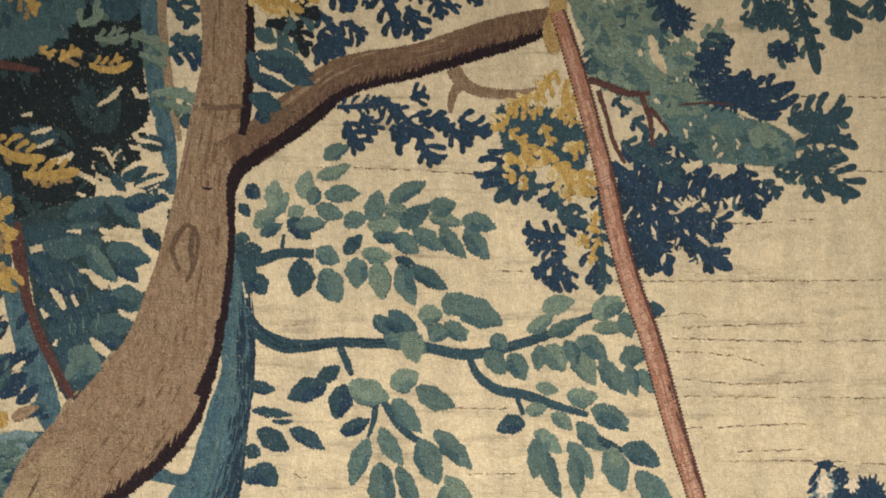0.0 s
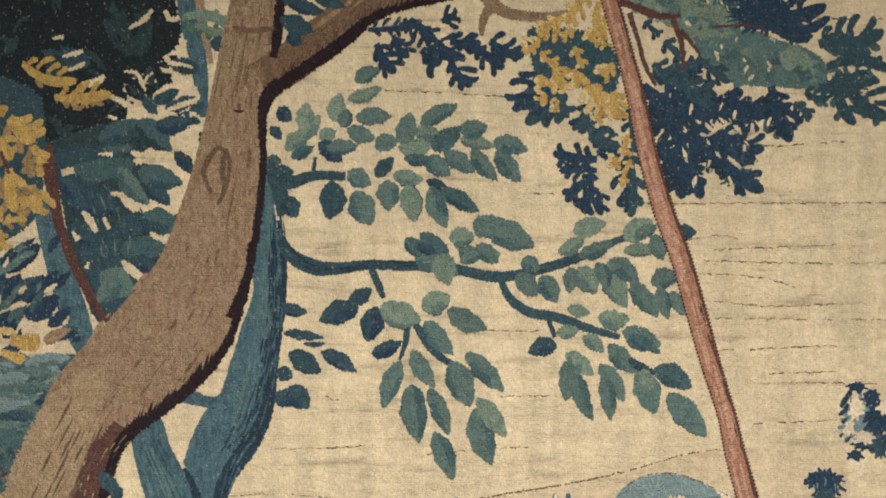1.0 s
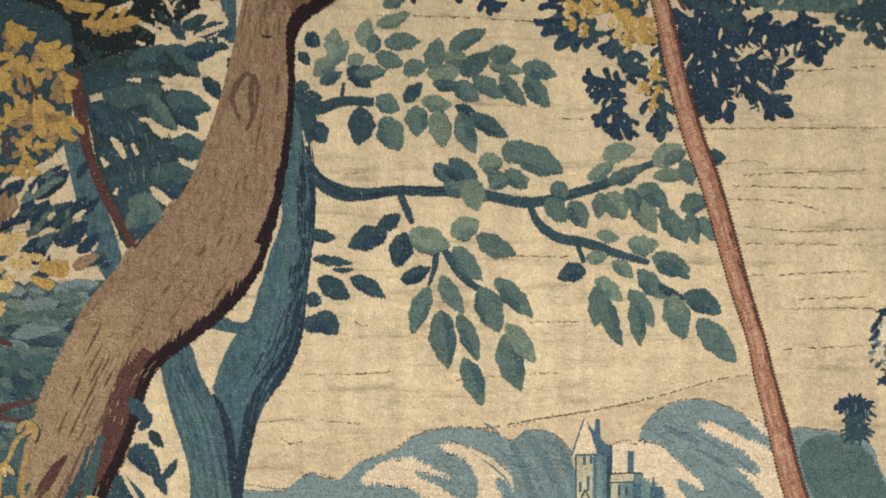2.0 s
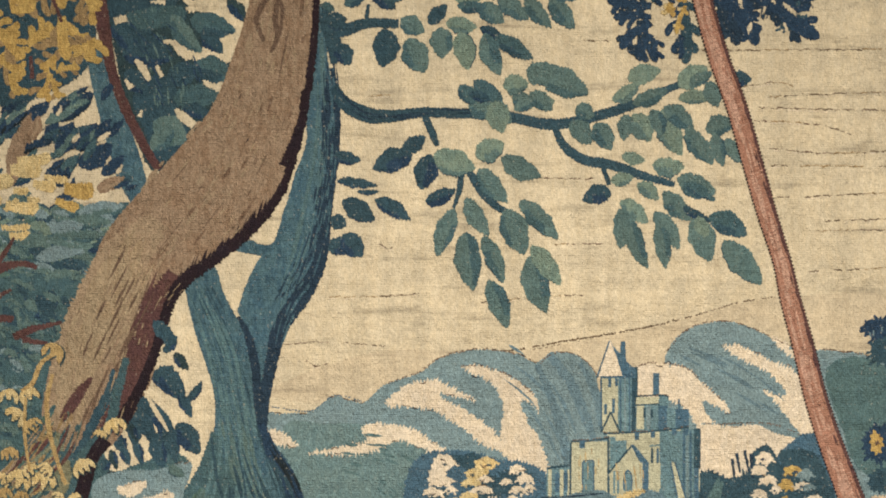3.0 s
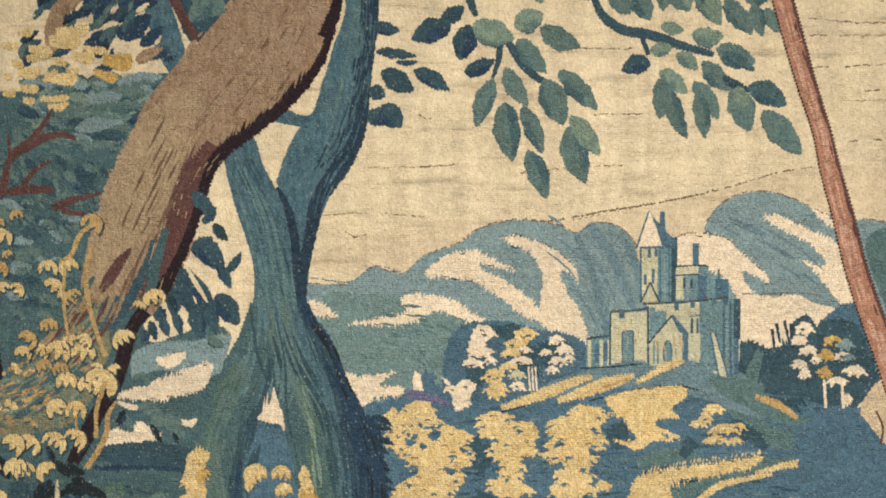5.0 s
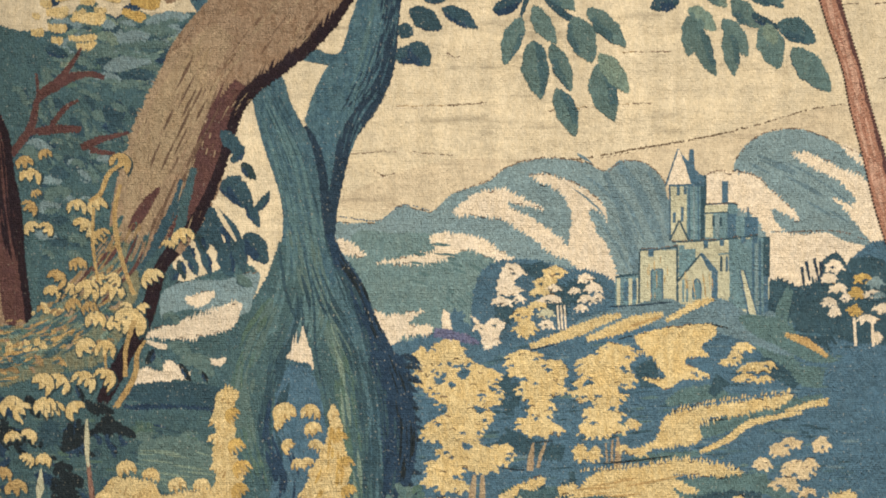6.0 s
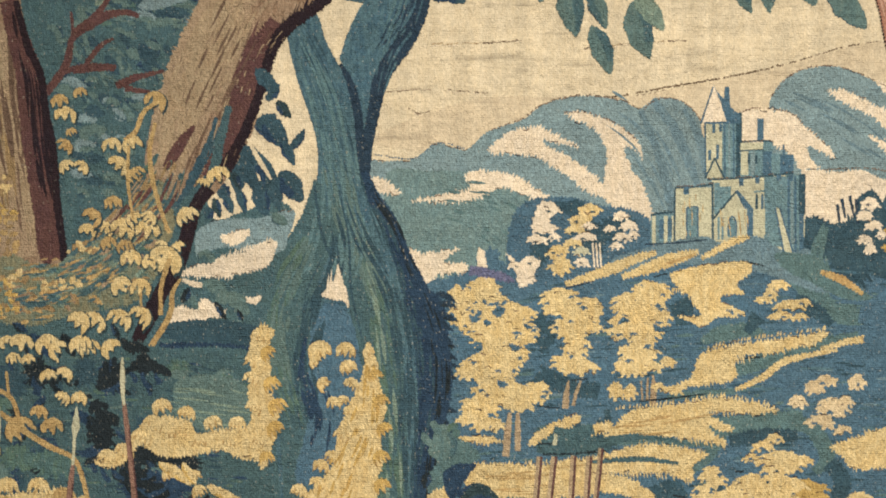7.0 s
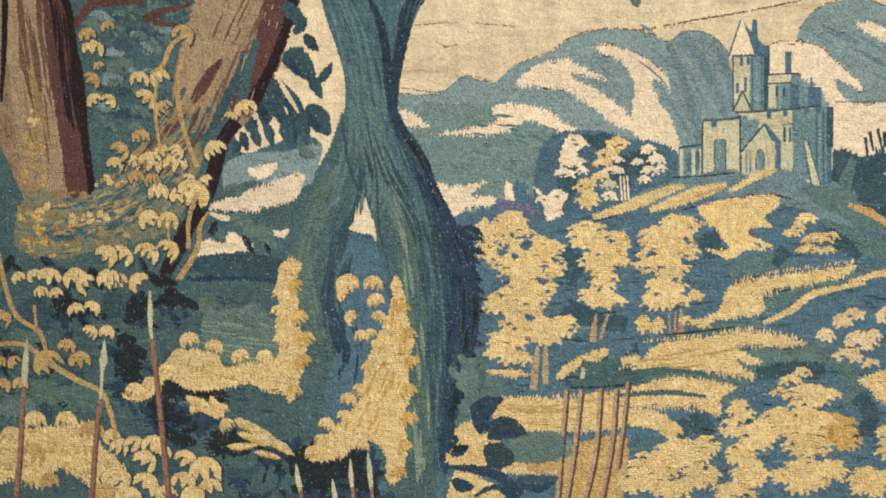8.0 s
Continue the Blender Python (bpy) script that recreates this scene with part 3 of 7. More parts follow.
for pts in ((700, 655, 740, 620, 790, 612, 830, 632, 860, 648, 820, 642, 800, 640, 850, 670, 890, 700, 920, 740, 880, 730, 840, 700, 790, 668, 750, 660),
            (835, 588, 880, 590, 930, 610, 965, 640, 990, 685, 960, 655, 940, 650, 950, 680, 975, 720, 990, 765, 985, 780, 940, 765, 910, 745, 905, 700, 910, 660, 890, 620),
            (660, 695, 700, 690, 750, 700, 800, 730, 830, 755, 850, 780, 810, 770, 770, 735, 720, 720, 690, 735, 670, 720),) + ((565, 742, 620, 730, 670, 720, 700, 700, 720, 712, 680, 740, 640, 745, 600, 742),
            (490, 700, 520, 705, 545, 728, 510, 728),
            (1140, 595, 1170, 582, 1230, 590, 1260, 615, 1290, 640, 1312, 668, 1290, 660, 1260, 650, 1290, 690, 1380, 690, 1440, 712, 1500, 730, 1500, 790, 1430, 780, 1390, 765, 1330, 790, 1270, 785, 1250, 770, 1250, 690, 1210, 650, 1150, 640),) + ((1298, 550, 1330, 552, 1380, 575, 1430, 600, 1470, 640, 1480, 700, 1490, 760, 1450, 725, 1420, 690, 1400, 660, 1370, 630, 1400, 640, 1410, 632, 1380, 600, 1330, 575),
            (1385, 535, 1410, 545, 1430, 575, 1400, 556)):
    patch("snow_streak", PALE, hills, B(*pts), 5.0, label="pale cream light streak")
patch("hill", HILL, hills, B(1260, 690, 1310, 680, 1340, 640, 1380, 650, 1420, 690, 1440, 715, 1390, 705, 1350, 690), 1.6)
patch("hill", GREYGREEN, hills, B(1480, 600, 1530, 570, 1600, 600, 1640, 700, 1600, 780, 1540, 770, 1510, 700), 1.6)
patch("hill", HILL, hills, D(1180, 90, 1195, 65, 1220, 55, 1250, 62, 1280, 90, 1290, 130, 1290, 200, 1250, 250, 1220, 255, 1190, 180), 1.6)
for k, pts in enumerate(((990, 565, 6, 1030, 620, 9, 1060, 690, 8, 1075, 730, 4), (970, 585, 5, 1000, 660, 7, 1020, 740, 8, 1030, 790, 4), (1045, 580, 4, 1075, 640, 8, 1085, 700, 5))):
    stroke("hill_shade", HILL_DARK, hills, B.wide(*pts), 2.0)
strands("hill_shade", HILL_DARK, hills, B.wide(900, 575, 40, 980, 640, 40, 1040, 760, 30), 14, (40, 100), (1.5, 3.5))
strands("hill_shade", GREYGREEN, hills, B.wide(600, 740, 40, 720, 770, 60, 800, 860, 60), 40, (14, 40), (1.5, 4))
strands("hill_shade", HILL_DARK, hills, B.wide(1220, 560, 20, 1320, 610, 35, 1420, 680, 20), 12, (40, 100), (1.5, 3.5))
for pts in ((700, 620, 760, 598, 800, 571, 860, 557, 930, 564, 968, 582), (975, 582, 1000, 564, 1040, 567, 1070, 594, 1088, 630), (1200, 560, 1240, 519, 1300, 507, 1350, 519, 1390, 539, 1430, 554, 1500, 559, 1560, 569), (1140, 594, 1170, 581, 1230, 589, 1260, 614, 1300, 650), (1290, 690, 1380, 689, 1440, 711),
            (835, 587, 880, 589, 930, 609, 965, 640), (500, 660, 570, 667, 610, 640, 660, 651)):
    stitches(hills, B(*pts), BARK_MID if pts[0] > 600 else FIELD, 1.4)
# dark foot of the hills and the blue valley
woods = patch("valley", FIELD, tapestry, D(780, 410, 820, 376, 900, 390, 960, 350, 1000, 330, 1060, 340, 1110, 318, 1180, 312, 1205, 305, 1240, 330, 1440, 330, 1460, 270, 1520, 285, 1580, 260, 1700, 240, 1750, 900, 1700, 1050, 700, 1050), 2.5,
              label="blue woven valley with bushes and fields")
patch("dark_wood", FIELD, woods, B(735, 800, 752, 756, 786, 738, 830, 736, 868, 742, 900, 752, 940, 756, 984, 778, 992, 830, 940, 852, 880, 870, 780, 890, 736, 870), 4.0)
for x, y, rx, ry, mat in ((1060, 250, 40, 14, PETROL), (1006, 320, 16, 34, PETROL), (1100, 300, 26, 30, PETROL), (1150, 290, 40, 30, PETROL), (1176, 306, 34, 28, FIELD), (915, 350, 20, 34, FIELD), (880, 380, 44, 22, FIELD), (960, 370, 36, 30, FIELD), (1490, 300, 30, 40, PETROL), (1560, 330, 40, 70, PETROL)):
    (u, v), = D(x, y)
    weave("dark_wood", [(ragged(u, v, rx, ry, 6, 0.0), mat)], woods)
for mat, count in ((PETROL, 150), (GREYGREEN, 120), (HILL_DARK, 90), (BLUE, 110)):
    strands("field_furrow", mat, woods, D.wide(840, 640, 230, 1100, 620, 250, 1400, 600, 250, 1640, 600, 240), count, (16, 60), (1.0, 3.2), (-1, 1))
# grey-green slopes between the fields
for pts in ((1290, 486, 6, 1320, 474, 14, 1368, 464, 12, 1400, 470, 4), (1348, 540, 10, 1400, 520, 14, 1460, 498, 12, 1568, 476, 9), (1250, 628, 8, 1330, 636, 17, 1410, 630, 20, 1470, 626, 18), (1450, 622, 12, 1492, 646, 14, 1512, 690, 14, 1490, 716, 6), (1330, 650, 8, 1300, 690, 12, 1270, 716, 8),
            (1440, 350, 14, 1480, 390, 22, 1516, 430, 18, 1568, 440, 14), (1120, 666, 5, 1200, 662, 7, 1300, 668, 5), (1230, 586, 5, 1290, 578, 6, 1350, 574, 5)):
    stroke("slope", GREYGREEN, woods, D.wide(*pts), 3.0)
for pts in ((1340, 660, 10, 1400, 655, 16, 1460, 652, 10), (1330, 745, 14, 1300, 770, 8), (1200, 760, 14, 1240, 750, 18, 1262, 770, 10), (1516, 700, 14, 1540, 730, 16, 1530, 770, 14), (1390, 440, 14, 1370, 470, 8), (1455, 410, 10, 1490, 430, 14, 1520, 455, 6), (1256, 410, 12, 1262, 430, 16, 1240, 440, 20), (1000, 440, 14, 1020, 470, 16, 1000, 500, 12), (1000, 540, 14, 1040, 560, 16, 1110, 575, 14)):
    stroke("hollow", PETROL, woods, D.wide(*pts), 3.5)
patch("water", TEAL_DARK, woods, D(1000, 640, 1060, 632, 1124, 640, 1122, 682, 1010, 686), 2.0)
for pts in ((1010, 686, 2, 1060, 684, 2.5, 1122, 680, 2), (1000, 668, 1.5, 1040, 666, 1.5)):
    stroke("ridge_line", INK, woods, D.wide(*pts), 1.0)
for pts in ((1072, 625, 5, 1074, 680, 5), (1112, 625, 6, 1110, 682, 5), (1124, 606, 6, 1128, 650, 5)):
    stroke("reflection", PETROL, woods, D.wide(*pts), 1.4)
stroke("reflection", STONE, woods, D.wide(1034, 648, 3, 1030, 682, 4), 1.2)
patch("lit_ground", PALE, woods, D(772, 322, 800, 330, 862, 322, 836, 344, 874, 350, 872, 362, 830, 366, 812, 380, 794, 388, 782, 356), 4.5)
comb("lit_edge", PALE, woods, D(790, 366, 830, 364, 872, 356), (4, 14))
patch("lit_ground", PALE, woods, D(893, 330, 905, 325, 915, 375, 905, 385), 3)
patch("lit_ground", PALE, woods, D(945, 330, 965, 345, 1000, 345, 985, 385, 970, 390, 960, 360), 3)
stroke("lilac_strand", LILAC, woods, D.wide(880, 360, 8, 930, 370, 8, 960, 380, 3), 2.5)

# ---- castle on its knoll ----
castle = patch("castle", STONE, tapestry, D(1308, 200, 1400, 194, 1470, 190, 1472, 300, 1450, 325, 1310, 310), 0.9, True, label="pale woven castle with towers on a knoll")


def wall_block(name, mat, x0, y0, x1, y1, amp=0.8):
    return patch(name, mat, castle, D(x0, y0, x1, y0, x1, y1, x0, y1), amp, True)


def lines(name, mat, *rows):
    for pts in rows:
        stroke(name, mat, castle, D.wide(*pts), 0.8)


# tower with its pointed roof
wall_block("tower", STONE, 1296, 98, 1330, 197)
wall_block("tower_shade", STONE_SHADE, 1326, 98, 1352, 197)
for x in (1330, 1338, 1346):
    lines("tower_stripe", HILL if x == 1338 else FIELD, (x, 100, 1.5, x + 1, 196, 1.5))
wall_block("tower_shade", PETROL, 1350, 82, 1361, 196)
patch("tower_roof", PALE, castle, D(1290, 100, 1311, 34, 1322, 60, 1340, 100), 0.9, True)
patch("roof_shade", FIELD, castle, D(1310, 32, 1318, 46, 1329, 58, 1330, 36, 1338, 36, 1340, 72, 1356, 84, 1358, 100, 1334, 100, 1324, 66), 0.9, True)
lines("drawn_edge", FIELD, (1288, 102, 1.6, 1310, 36, 1.4), (1294, 100, 2, 1345, 99, 2), (1296, 100, 1.6, 1297, 196, 1.6))
for x, y, h in ((1311, 102, 16), (1323, 102, 14), (1318, 138, 26), (1304, 148, 18)):
    patch("window", FIELD, castle, D(x - 2.6, y + h, x - 2.6, y, x + 2.6, y, x + 2.6, y + h), 0.6, True)
patch("small_gable", STONE, castle, D(1299, 197, 1313, 164, 1328, 197), 0.7, True)
lines("drawn_edge", PETROL, (1296, 198, 1.6, 1313, 162, 1.6), (1313, 162, 1.6, 1330, 198, 1.8))
# keep and turrets
wall_block("keep", STONE_SHADE, 1358, 148, 1412, 196)
wall_block("keep_face", STONE, 1359, 150, 1372, 192)
wall_block("keep_face", HILL, 1376, 150, 1384, 190)
wall_block("keep_shade", FIELD, 1398, 146, 1414, 192)
wall_block("keep_top", STONE, 1358, 135, 1398, 148)
wall_block("keep_top", STONE_SHADE, 1398, 132, 1416, 150)
for x, y, h in ((1373, 154, 18), (1386, 156, 16)):
    patch("window", PETROL, castle, D(x - 2.2, y + h, x - 2.2, y, x + 2.2, y, x + 2.2, y + h), 0.6, True)
wall_block("flag_turret", FIELD, 1388, 92, 1399, 133)
wall_block("turret", STONE_SHADE, 1413, 154, 1429, 190)
wall_block("turret", FIELD, 1428, 156, 1452, 190)
lines("turret", FIELD, (1434, 138, 1.6, 1435, 160, 2))
lines("drawn_edge", PETROL, (1358, 134, 1.5, 1400, 131, 1.5, 1416, 134, 1.5), (1358, 149, 1.2, 1400, 147, 1.2))
# main walls
wall_block("shade_wall", STONE_SHADE, 1400, 194, 1444, 318)
wall_block("shade_wall", STONE_SHADE, 1312, 206, 1342, 262)
wall_block("wall_face", STONE, 1322, 200, 1352, 212)
wall_block("round_tower", STONE_SHADE, 1438, 190, 1466, 325)
for x, mat in ((1443, FIELD), (1449, HILL), (1455, FIELD), (1460, STONE_SHADE)):
    lines("tower_stripe", mat, (x, 194, 2, x + 1, 326, 2))
wall_block("round_tower_shade", PETROL, 1461, 190, 1473, 262)
wall_block("round_tower_shade", FIELD, 1462, 260, 1470, 335)
wall_block("block", STONE, 1243, 214, 1308, 310)
wall_block("wing", STONE_SHADE, 1200, 260, 1244, 314)
for x in (1206, 1227, 1240):
    lines("wing_pier", STONE, (x, 264, 3.2, x, 312, 3.2))
for x, y in ((1219, 270), (1234, 268)):
    patch("window", FIELD, castle, D(x - 4, y + 34, x - 4, y + 4, x, y - 2, x + 4, y + 4, x + 4, y + 34), 0.7, True)
patch("window", STONE_SHADE, castle, D(1264, 310, 1264, 250, 1282, 248, 1283, 310), 0.8, True)
lines("window_edge", FIELD, (1264, 250, 1.4, 1264, 308, 1.4), (1283, 248, 1.6, 1284, 308, 1.6), (1264, 249, 1.4, 1283, 247, 1.4))
# gable front
patch("gable", STONE, castle, D(1313, 268, 1349, 224, 1370, 250, 1370, 310, 1313, 310), 0.8, True)
for x in (1320, 1327):
    lines("gable_pier", STONE_SHADE, (x, 266, 1.8, x, 306, 1.8))
patch("door", STONE_SHADE, castle, D(1337, 302, 1338, 276, 1344, 266, 1350, 276, 1350, 302), 0.6, True)
lines("door_edge", FIELD, (1337, 300, 1.4, 1338, 276, 1.4, 1344, 265, 1.4, 1351, 276, 1.4, 1351, 300, 1.4))
wall_block("gable_side", FIELD, 1370, 250, 1381, 300)
wall_block("wall_face", STONE, 1356, 206, 1400, 250)
wall_block("wall_face", STONE, 1381, 252, 1402, 298)
patch("gable_shade", FIELD, castle, D(1349, 220, 1354, 218, 1380, 250, 1366, 252), 0.8, True)
lines("drawn_edge", PETROL, (1310, 270, 1.8, 1330, 246, 1.8, 1350, 222, 1.8), (1309, 204, 2, 1310, 310, 2), (1243, 214, 2, 1276, 213, 1.6, 1310, 208, 2), (1243, 216, 1.6, 1242, 308, 1.6), (1200, 262, 2, 1243, 256, 2), (1300, 200, 1.8, 1380, 196, 1.8, 1452, 188, 1.8))
wall_block("arrow_notch", FIELD, 1258, 210, 1268, 226)
for x, y, h in ((1360, 197, 14), (1388, 195, 12), (1426, 191, 11), (1447, 190, 12)):
    wall_block("arrow_notch", FIELD, x - 4, y, x + 4, y + h)
for x in (1387, 1397):
    patch("window", PETROL if x == 1387 else FIELD, castle, D(x - 2.2, 252, x - 2.2, 228, x, 224, x + 2.2, 228, x + 2.2, 252), 0.6, True)
lines("window_edge", STONE_SHADE, (1382, 222, 1.5, 1402, 220, 1.5))
patch("buttress", STONE, castle, D(1421, 250, 1427, 250, 1452, 334, 1438, 334), 0.8, True)
lines("drawn_edge", FIELD, (1420, 250, 1.4, 1436, 334, 1.6), (1428, 250, 1.4, 1453, 334, 1.6))
strands("stonework", SAND, castle, D.wide(1276, 222, 28, 1278, 304, 28), 12, (14, 40), (0.6, 1.2))
strands("stonework", SAND, castle, D.wide(1345, 240, 28, 1350, 305, 28), 10, (14, 40), (0.6, 1.3))
for pts in ((1243, 212, 1276, 210, 1310, 206), (1300, 198, 1380, 194, 1452, 186), (1358, 132, 1416, 131)):
    stitches(castle, D(*pts), BARK_MID, 1.2)
# the lit knoll
patch("knoll", HILL_DARK, woods, D(1130, 345, 1200, 318, 1290, 300, 1330, 312, 1390, 300, 1440, 330, 1480, 325, 1520, 380, 1500, 400, 1380, 360, 1240, 350, 1160, 370), 2.2)
patch("knoll", GREYGREEN, woods, D(1420, 330, 1490, 335, 1530, 370, 1560, 385, 1590, 410, 1540, 410, 1490, 385, 1440, 360), 2.0)
for pts in ((1050, 385, 5, 1110, 366, 9, 1160, 345, 9, 1210, 328, 4), (1150, 372, 4, 1200, 355, 10, 1240, 340, 11, 1285, 327, 4), (1290, 340, 3, 1320, 322, 6, 1350, 308, 6, 1375, 302, 3)):
    stroke("lit_ridge", YELLOW, woods, D.wide(*pts), 3.0)
stroke("lit_ridge", SAND, woods, D.wide(1500, 362, 4, 1540, 378, 7, 1575, 402, 3), 2.0)
stroke("lit_ridge", SAND, woods, D.wide(1225, 350, 2, 1260, 338, 3, 1280, 332, 2), 1.5)
for pts in ((1190, 314, 1.3, 1240, 312, 1.3, 1300, 306, 1.3), (1050, 392, 1.6, 1100, 380, 1.6), (1300, 352, 1.3, 1350, 346, 1.3, 1390, 350, 1.3)):
    stroke("ridge_line", BLUE_DEEP, woods, D.wide(*pts), 0.8)

# ---- bushes and trees of the valley ----
for pts in ((1000, 290, 12, 1016, 250, 14, 1030, 262, 8), (1100, 250, 12, 1085, 268, 10, 1064, 285, 8)):
    stroke("tree_light", YELLOW if pts[0] == 1100 else PALE, woods, D.wide(*pts), 3.5)
for x, y, rx, ry, mat in ((1022, 250, 22, 14, PALE), (1006, 268, 14, 10, PALE), (1014, 285, 24, 14, PALE), (1000, 305, 20, 12, PALE), (1030, 300, 12, 8, PALE), (1092, 252, 24, 14, YELLOW), (1070, 270, 16, 10, YELLOW), (1066, 288, 20, 12, YELLOW), (1092, 280, 12, 8, PALE), (1085, 300, 24, 10, PALE), (1062, 312, 22, 10, YELLOW), (1036, 325, 22, 14, YELLOW), (1040, 350, 20, 18, YELLOW),
                          (1078, 325, 16, 12, STONE), (1080, 345, 14, 10, PALE), (1148, 262, 16, 9, PALE), (1162, 280, 18, 11, PALE), (1150, 300, 16, 10, PALE), (1140, 315, 12, 8, PALE), (1170, 296, 10, 8, PALE), (988, 345, 20, 14, PALE), (982, 370, 16, 14, PALE), (1128, 285, 10, 7, PALE), (960, 350, 12, 8, PALE)):
    clump(woods, D, mat, x, y, rx, ry, "small_tree", PETROL)
for x in (1098, 1104, 1110):
    stroke("tree_stem", PALE, woods, D.wide(x, 312, 1.4, x + 3, 355, 1.6), 1)
bushes = ((865, 410, 22, 26), (862, 440, 20, 20), (872, 455, 14, 14), (905, 395, 30, 24), (930, 410, 20, 10), (900, 425, 18, 12), (950, 440, 48, 26), (925, 470, 46, 26), (980, 470, 24, 20), (925, 510, 42, 26), (960, 505, 24, 22), (900, 535, 42, 22),
          (945, 530, 26, 20), (930, 570, 44, 24), (900, 600, 36, 20), (965, 585, 34, 26), (915, 630, 32, 16), (880, 620, 22, 16), (1000, 575, 22, 22),) + ((1040, 415, 36, 26), (1075, 440, 36, 34), (1050, 460, 24, 20), (1095, 425, 20, 20), (1070, 490, 26, 22), (1060, 525, 34, 20), (1085, 530, 26, 16), (1100, 460, 16, 12),
          (1165, 420, 34, 24), (1200, 400, 34, 26), (1180, 440, 40, 24), (1145, 460, 24, 22), (1190, 470, 30, 22), (1180, 505, 34, 24), (1215, 440, 20, 20), (1165, 530, 30, 18), (1200, 530, 22, 14), (1230, 520, 14, 12))
for x, y, rx, ry in bushes:
    clump(woods, D, YELLOW, x, y, rx * 1.08, ry * 1.02, "yellow_bush", FIELD)
for x, y, d in ((880, 440, 1), (905, 450, 1), (920, 432, 1), (945, 430, -1), (975, 455, 1), (985, 490, 1), (950, 490, 1), (905, 500, -1), (890, 485, -1), (930, 555, 1), (880, 570, -1), (960, 615, 1), (910, 652, 1), (1035, 445, -1), (1020, 480, -1), (1050, 495, -1),
                (1090, 480, 1), (1100, 500, 1), (1115, 450, 1), (1130, 445, -1), (1135, 490, -1), (1165, 450, -1), (1205, 455, 1), (1215, 490, 1), (1225, 470, 1), (1150, 545, -1), (1190, 550, 1), (1070, 555, 1), (1010, 540, -1)):
    p, q = D(x, y, x + d * rng.uniform(14, 26), y + rng.uniform(-2, 10))
    leaf(woods, FIELD, PETROL, *p, *q, rng.uniform(8, 14), "bush_gap", 0.2)
for pts in ((1050, 605, 6, 1052, 580, 5, 1056, 555, 1.5), (1064, 600, 3, 1070, 575, 3, 1078, 555, 1.5), (945, 690, 6, 948, 650, 6, 952, 612, 3), (966, 680, 5, 966, 640, 5, 966, 612, 3), (1186, 590, 2, 1184, 555, 1.5), (1194, 590, 2.4, 1196, 550, 1.5), (1204, 600, 6, 1206, 570, 5, 1205, 545, 1.5)):
    stroke("tree_stem", BARK_PALE, woods, D.wide(*pts), 1.4)
for x, y, rx, ry in ((1140, 570, 16, 20), (1165, 572, 12, 20), (1215, 565, 14, 10), (1240, 570, 20, 10)):
    clump(woods, D, YELLOW, x, y, rx, ry, "small_tree", FIELD)
for pts in ((1310, 352, 1.2, 1360, 345, 1.4, 1400, 352, 1), (1300, 500, 1.4, 1345, 488, 1), (1350, 518, 1.4, 1400, 512, 1.2), (1180, 592, 1.4, 1240, 586, 1.6, 1300, 578, 1), (1240, 758, 2, 1262, 762, 2), (1350, 716, 1.6, 1366, 716, 1.6), (1366, 838, 2, 1384, 838, 2), (1060, 555, 1.2, 1090, 552, 1.2), (1000, 600, 1.2, 1040, 604, 1.4), (1205, 372, 1.4, 1230, 366, 1.4), (1400, 745, 1.4, 1412, 740, 1.4)):
    stroke("ridge_line", INK, woods, D.wide(*pts), 1.0)
meadow = patch("meadow", YELLOW, woods, D(1236, 366, 1300, 350, 1372, 346, 1376, 366, 1352, 384, 1366, 402, 1330, 404, 1326, 416, 1366, 434, 1360, 442, 1320, 444, 1290, 460, 1262, 446, 1248, 440, 1290, 440, 1280, 424, 1270, 404, 1254, 396), 2.8, label="sunlit yellow meadow")
comb("meadow_edge", YELLOW, woods, D(1240, 392, 1262, 396, 1276, 414), (4, 12))
comb("meadow_edge", FIELD, woods, D(1336, 432, 1350, 440, 1364, 444), (-10, -4))
for x, y, rx, ry, mat in ((1400, 410, 16, 10, YELLOW), (1425, 385, 22, 12, YELLOW), (1412, 400, 14, 14, YELLOW), (1445, 420, 30, 12, YELLOW), (1430, 440, 24, 12, YELLOW), (1470, 415, 16, 8, YELLOW), (1465, 440, 14, 8, YELLOW),
                          (1490, 565, 20, 16, STRAW), (1460, 590, 18, 14, STRAW), (1510, 555, 24, 14, STRAW), (1520, 600, 30, 18, STRAW), (1500, 625, 30, 16, STRAW), (1545, 590, 16, 12, STRAW), (1565, 555, 16, 18, STRAW), (1540, 640, 16, 10, STRAW),
                          (1400, 670, 22, 14, YELLOW), (1420, 655, 18, 12, YELLOW), (1470, 695, 24, 12, YELLOW), (1380, 690, 16, 10, YELLOW), (1310, 725, 24, 22, YELLOW), (1295, 755, 22, 18, YELLOW)):
    clump(woods, D, mat, x, y, rx, ry, "small_tree", FIELD if mat is not PALE else BLUE_DEEP)
